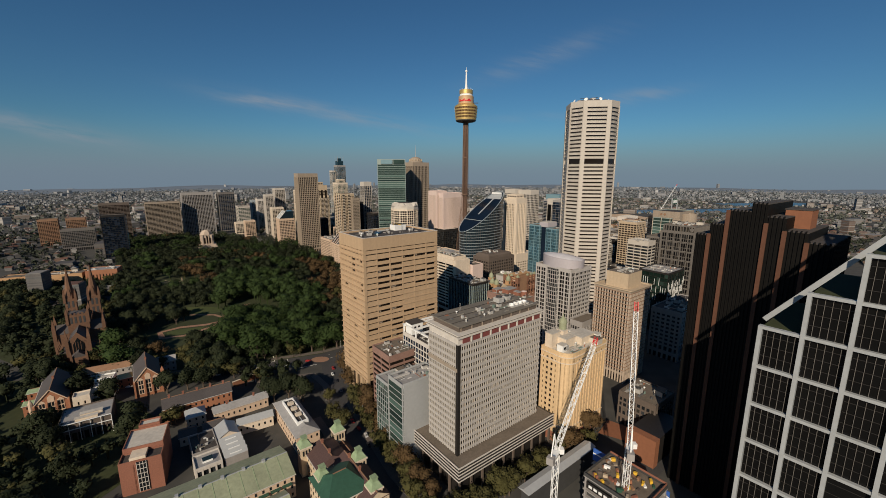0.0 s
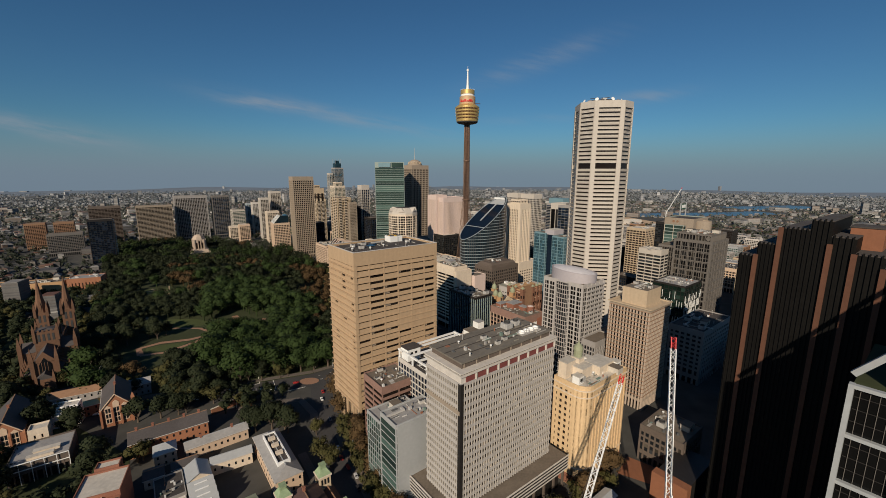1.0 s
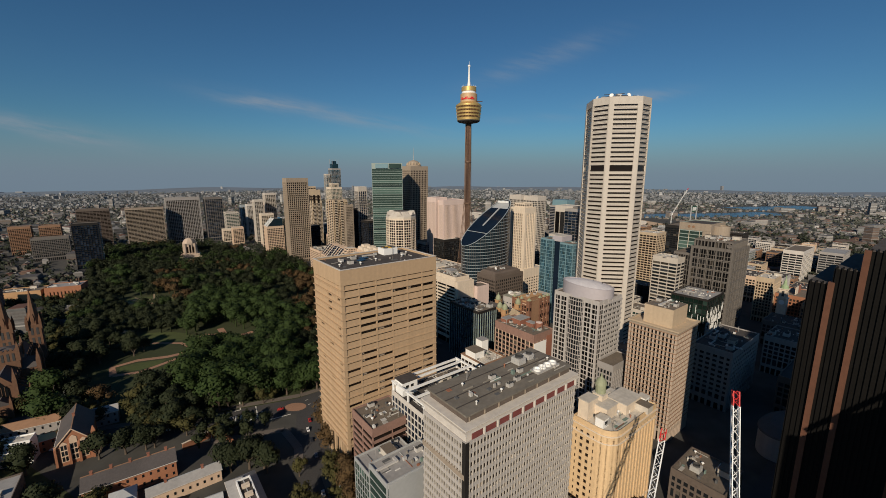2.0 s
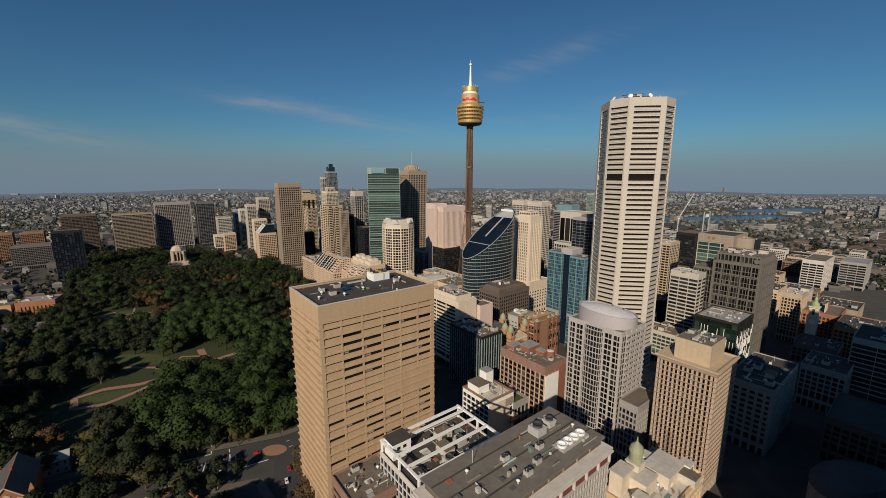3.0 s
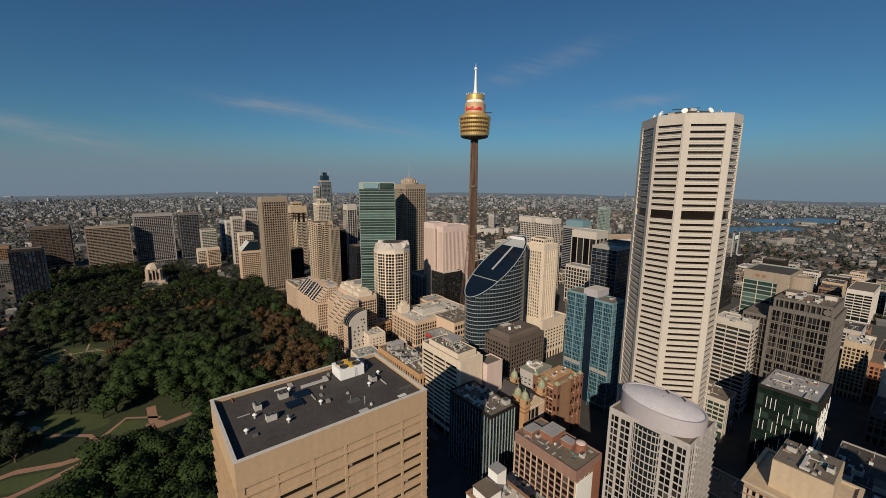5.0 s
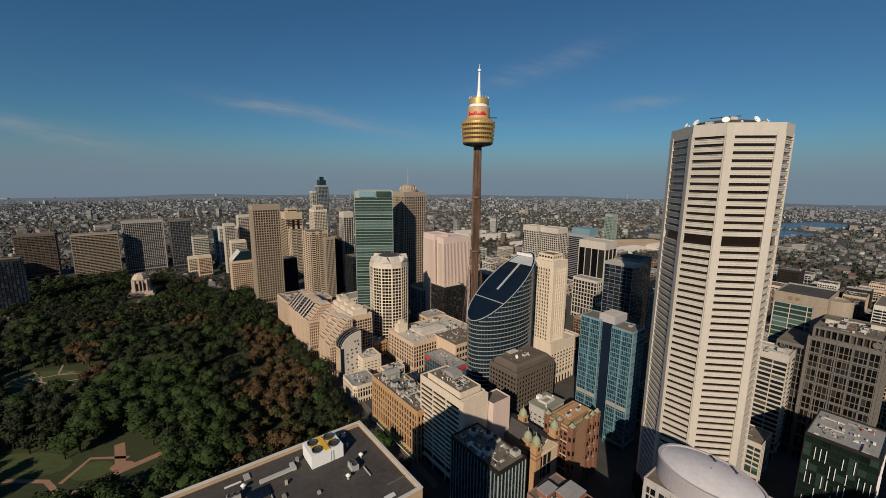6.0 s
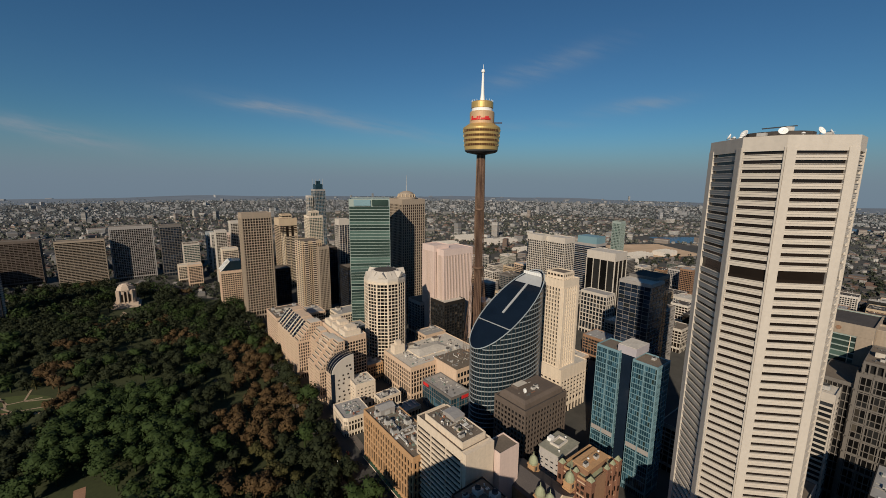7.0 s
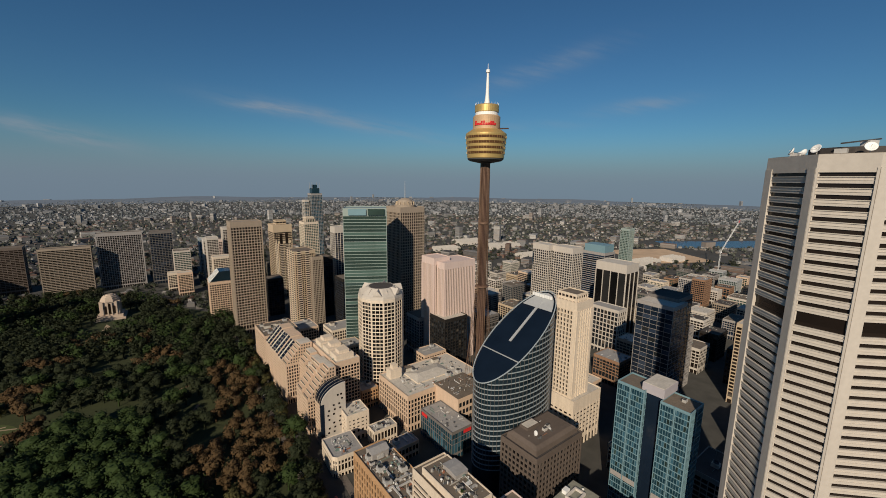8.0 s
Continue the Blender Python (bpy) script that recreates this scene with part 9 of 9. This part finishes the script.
def crane(x, y, foot, pivot, tip, label):
    t = thing("tower_crane", label, "crane", x, y, 0, 0, "cranes")
    part("mast", lattice(Geo(), (0, 0, foot), (0, 0, pivot), 2.0, 16), M["paint_white"], t)
    d = Vector((tip[0] - x, tip[1] - y, tip[2] - pivot - 2))
    e = d.normalized()
    base = Vector((0, 0, pivot + 2))
    part("jib", lattice(Geo(), base, base + d * 0.93, 1.7, 26), M["paint_white"], t)
    part("jib_tip", lattice(Geo(), base + d * 0.93, base + d, 1.5, 3), M["paint_red"], t, "red jib end")
    back = Vector((-e.x, -e.y, 0)).normalized()
    part("machine_deck", Geo().bar(base - Vector((0, 0, 1)) - back * 1.5, base - Vector((0, 0, 1)) + back * 7, 2.6, 0.7), M["paint_white"], t)
    part("counterweight", Geo().bar(base + back * 5 - Vector((0, 0, 1)), base + back * 7.5 - Vector((0, 0, 1)), 2.8, 3.0), M["greystone"], t)
    part("a_frame", Geo().bar(base, base + back * 3.5 + Vector((0, 0, 9)), 0.4).bar(base + back * 6, base + back * 3.5 + Vector((0, 0, 9)), 0.4), M["paint_white"], t)
    part("cab", Geo().box(1.2, 2.9, -1, 1, pivot + 0.4, pivot + 2.6), M["paint_white"], t)
    part("stay", Geo().bar(base + back * 3.5 + Vector((0, 0, 9)), base + d * 0.9, 0.12), M["vent"], t)


crane(46.2, 145.0, 0.0, 52.5, (76.0, 187.0, 84.5), "white lattice crane with a raised jib")
crane(79.0, 151.5, 0.0, 50.0, (86.0, 171.0, 108.5), "white lattice crane with a steep red-tipped jib")

# shop awnings along the park row
aw = Geo().box(0, 7.0, -2.2, 0, 0, 0.25).mesh("awning", M["copperdark"])
for k in range(9):
    t = thing("shop_awning", "dark green awning over a footpath", "awning", *local(-17, 470, G, -0.1, 7.2 + k * 7.4), 4.0, G - 90, "shop awnings")
    part("canopy", aw, None, t)
    part("fascia", Geo().box(0, 7.0, -2.25, -2.15, -0.5, 0.3), M["cream"], t)

# ---- cars ----
rc = random.Random(8)
place("car", -54.9, 235.8, 0.1, 124)
place("car", -76.6, 254.6, 0.1, 124)
place("car", -119.7, 331.4, 0.1, 30)
for a, b, n in (((-25, 452), (-330, 887), 9), ((-14, 448), (-320, 884), 5), ((-90, 352), (0, 415), 8), ((-290, 330), (-600, 720), 8), ((-95, 318), (-40, 205), 9), ((-300, 268), (-130, 326), 12)):
    for k in range(n):
        s = (k + rc.uniform(-0.3, 0.3)) / n
        x, y = a[0] + (b[0] - a[0]) * s + rc.uniform(-3, 3), a[1] + (b[1] - a[1]) * s
        place("car", x, y, 0.14, math.degrees(math.atan2(b[1] - a[1], b[0] - a[0])))

# small fittings on the roofs
for i, (x, y, a, b, z, n) in enumerate(((-17, 470, 24, 68, 41, 170), (*local(12, 442, G, 3, 3), 15, 33, 70.35, 60), (-30, 606, 84, 52, 34.1, 110), (LX, LY, LU, LV, LH - 1.25, 26), (*local(RX, RY, G, 2, 2), 60, 22, RH + 3.2, 34), (31, 398, 22, 40, 51.1, 70), (70.5, 356, 24, 42, 47.1, 60),
                                         (73.5, 218, 40, 20, 59.1, 60), (-8.5, 232, 44, 30, 59.1, 90), (30.5, 341.5, 24, 26, 29.1, 40), (*local(30.5, 341.5, G, 26, 13), 18, 16, 19.5, 30), (*local(289, 454, G, 4, 4), 39, 31, 103.2, 60), (228.7, 395, 38, 30, 63.6, 40),
                                         (*local(143.0, 293.6, G, 5, 5.5), 21, 18, 87.8, 25), (*local(58.5, 498.5, G, 6, 6), 35, 18, 61.35, 10), (*local(HX, HY, G, 0, 138), 40, 46, 45.1, 80), (*local(HX, HY, G, 28, 4), 24, 64, 57.1, 60), (206, 329, 60, 26, 45.1, 50), (132, 226, 26, 24, 22.1, 30), (8.6, 570, 22, 44, 24.1, 35), (-33.5, 233.5, 22, 22, 51.1, 30), (-76, 551, 16, 24, 16.1, 45), (-80, 590, 19, 19, 24.1, 24), (14, 600, 34, 34, 36.5, 50), (-56, 584, 20, 11, 14.1, 16), (-22, 199.5, 25, 14, 51.1, 20), (-32, 214.5, 23, 13, 43.1, 16))):
    fittings(x, y, a, b, z, n, 300 + i)

# ---- the ordinary city between and behind ----
rf = random.Random(21)
WALLS = ["pale", "cream", "buff", "taupe", "greystone", "midgrey", "pinkstone", "white", "lightgrey", "darkgrey", "white", "blackrib", "brown"]
GLASS = ["glass", "brownglass", "blueglass", "glass", "slateglass", "greenglass"]
count = 0
TAKEN = list(FOOT) + [(151, 432, 30), (54, 562, 40), (34, 626, 16), (-40, 300, 40), (368, 480, 8), (68, 468, 28)]
for i in range(-4, 20):
    for j in range(6, 32):
        u, v = i * 56.0 + 120 + rf.uniform(-8, 8), j * 50.0 - 120 + rf.uniform(-7, 7)
        x, y = local(0, 0, G, u, v)
        a, b = rf.uniform(22, 38), rf.uniform(20, 34)
        mx, my = local(x, y, G, a / 2, b / 2)
        if y < (330 if x < 230 else 250) or y > 1180 or x > 1.04 * y + 90 or (mx < 20 - (my - 470) * 0.68 + 30 and my < 1060) or mx < -620:
            continue
        if any(math.hypot(mx - p, my - q) < r + 17 for p, q, r in TAKEN):
            continue
        far = min(1, max(0, (my - 350) / 700))
        h = rf.uniform(18, 44) * (1.0 if mx < 350 else 0.75)
        if rf.random() < 0.12 and my > 700:
            h *= 1.7
        tower("office_block", rf.choice(["ordinary city office block with a flat roof", "plain mid-rise city block with window rows"]), x, y, rect(a, b), h, rf.choice(WALLS), rf.choice(GLASS), 3.6, rf.choice([3.0, 4.0, 5.0]), rf.uniform(1.1, 1.9), rf.uniform(0.5, 1.2), 0.4, rf.choice([0.1, -0.1]), 6, 2.5, roof=rf.choice(["roof", "greyroof", "paleroof", "darkroof"]), group="city blocks", panes=my < 900)
        if my < 620:
            clutter(x, y, a, b, h - 0.9, rf.randrange(1, 3), 100 + count)
        fittings(x, y, a, b, h - 0.9, 14, 900 + count)
        count += 1

for x, y, a, b in ((150, 1560, 120, 60), (60, 1640, 100, 70), (230, 1400, 70, 50), (300, 1470, 60, 46), (-20, 1500, 80, 44), (520, 1330, 90, 40), (640, 1390, 60, 40), (460, 1250, 60, 36)):
    t = thing("exhibition_shed", "large low hall with a pale metal roof", "hall", x, y, 0, G - 8, "exhibition halls")
    part("wall", Geo().box(0, a, 0, b, 0, 11), M["pale"], t)
    for k in range(4):
        part("roof_bay", Geo().gable(0, a, k * b / 4, (k + 1) * b / 4, 11, 14.5, 0.0), M["paleroof"], t)
crane(700, 1290, 0.0, 48.0, (760, 1320, 128), "white tower crane far off by the water")

# ---- suburbs to the horizon ----
rings, crowns = [(Geo(), Geo(), Geo()) for k in range(3)], [Geo() for k in range(3)]

def free(x, y):
    if y < 120 or inside((x, y), PARK):
        return False
    if x < 600 and ((x > -250 and y < 1190) or (x > -330 and y < 1010) or (y < 900 and x > -300)):
        return False
    if x > -300 and y < 700:
        return False
    if gap_to((x, y), [(800, 1735), (1050, 1745), (1300, 1790), (1480, 1850)]) < 85 or gap_to((x, y), [(1480, 2080), (1720, 2120), (1980, 2200)]) < 115:
        return False
    if gap_to((x, y), [(545, 1480), (640, 1500), (760, 1520)]) < 114:
        return False
    return not (-420 < x < -150 and y < 480) and not any(abs(x - p) < r + 9 and abs(y - q) < r + 9 for p, q, r in FOOT if p < -450)


rz = random.Random(77)
for k in range(13000):
    r, a = 420 + 4500 * rz.random() ** 1.15, radians(rz.uniform(-54, 54))
    x, y = r * math.sin(a), r * math.cos(a) + 120
    if not free(x, y):
        continue
    w, d, h = rz.uniform(7, 15), rz.uniform(6, 10), rz.uniform(3.5, 7)
    big = rz.random()
    t = radians(rz.choice((0, 90)) + 38 + rz.uniform(-12, 12) + 25 * math.sin(x * 0.004))
    c, s = math.cos(t), math.sin(t)

    def turned(pts):
        return [(x + c * u - s * v, y + s * u + c * v) for u, v in pts]
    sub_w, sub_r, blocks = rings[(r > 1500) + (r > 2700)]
    if big > 0.965:
        w, d, h = (rz.uniform(20, 55), rz.uniform(14, 26), rz.uniform(9, 22)) if big < 0.996 else (rz.uniform(15, 24), rz.uniform(14, 20), rz.uniform(26, 56))
        blocks.prism(turned([(0, 0), (w, 0), (w, d), (0, d)]), 0, h)
        sub_r.prism(turned([(1, 1), (w - 1, 1), (w - 1, d - 1), (1, d - 1)]), h, h + 0.6)
        for q in range(int(h / 3.4)):
            sub_t_z = 1.6 + q * 3.4
            blocks.prism(turned([(-0.3, -0.3), (w + 0.3, -0.3), (w + 0.3, d + 0.3), (-0.3, d + 0.3)]), sub_t_z, sub_t_z + 1.3)
    else:
        sub_w.prism(turned([(0, 0), (w, 0), (w, d), (0, d)]), 0, h)
        n0 = len(sub_r.v)
        g = Geo().gable(0, w, 0, d, h, h + rz.uniform(1.6, 3.2), 0.4, rz.choice((0, 2.5)))
        sub_r.v += [(x + c * u - s * v, y + s * u + c * v, z) for u, v, z in g.v]
        sub_r.f += [tuple(n0 + i for i in q) for q in g.f]
for k in range(19000):
    r, a = 380 + 4500 * rz.random() ** 1.1, radians(rz.uniform(-54, 54))
    x, y = r * math.sin(a), r * math.cos(a) + 120
    if not free(x, y):
        continue
    size = rz.uniform(4.5, 10)
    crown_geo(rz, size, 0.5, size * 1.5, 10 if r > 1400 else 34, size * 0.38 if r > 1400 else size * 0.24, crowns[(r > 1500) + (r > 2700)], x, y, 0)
# the two outer rings take the haze-toned colours
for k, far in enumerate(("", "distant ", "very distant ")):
    single("suburb_houses", rings[k][0], M[("far_wall", "mid_haze_mix", "far_haze_mix")[k]], far + "rows of small suburban houses", "houses", "stuff")
    single("suburb_roofs", rings[k][1], M[("far_roof", "mid_roof_haze", "far_haze_mix")[k]], far + "tiled and metal roofs of suburbs", "roofs", "stuff")
    single("suburb_blocks", rings[k][2], M[("far_wall", "mid_haze_mix", "far_haze_mix")[k]], far + "mid-rise blocks among the suburbs", "buildings", "stuff")
    single("suburb_trees", crowns[k], M[("far_leaf", "mid_leaf_haze", "far_leaf_haze")[k]], far + "trees between the suburban houses", "trees", "stuff")
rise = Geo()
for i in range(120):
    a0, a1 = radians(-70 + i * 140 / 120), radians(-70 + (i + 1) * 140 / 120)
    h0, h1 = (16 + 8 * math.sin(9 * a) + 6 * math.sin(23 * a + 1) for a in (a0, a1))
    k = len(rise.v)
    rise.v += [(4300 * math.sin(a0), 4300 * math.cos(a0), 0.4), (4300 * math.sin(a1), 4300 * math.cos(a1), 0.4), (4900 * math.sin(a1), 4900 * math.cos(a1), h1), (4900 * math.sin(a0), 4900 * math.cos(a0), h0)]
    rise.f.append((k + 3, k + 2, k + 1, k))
single("far_hills", rise, M["hills"], "low backdrop hills in haze colour along the horizon", "hills", "structure", smooth=True)
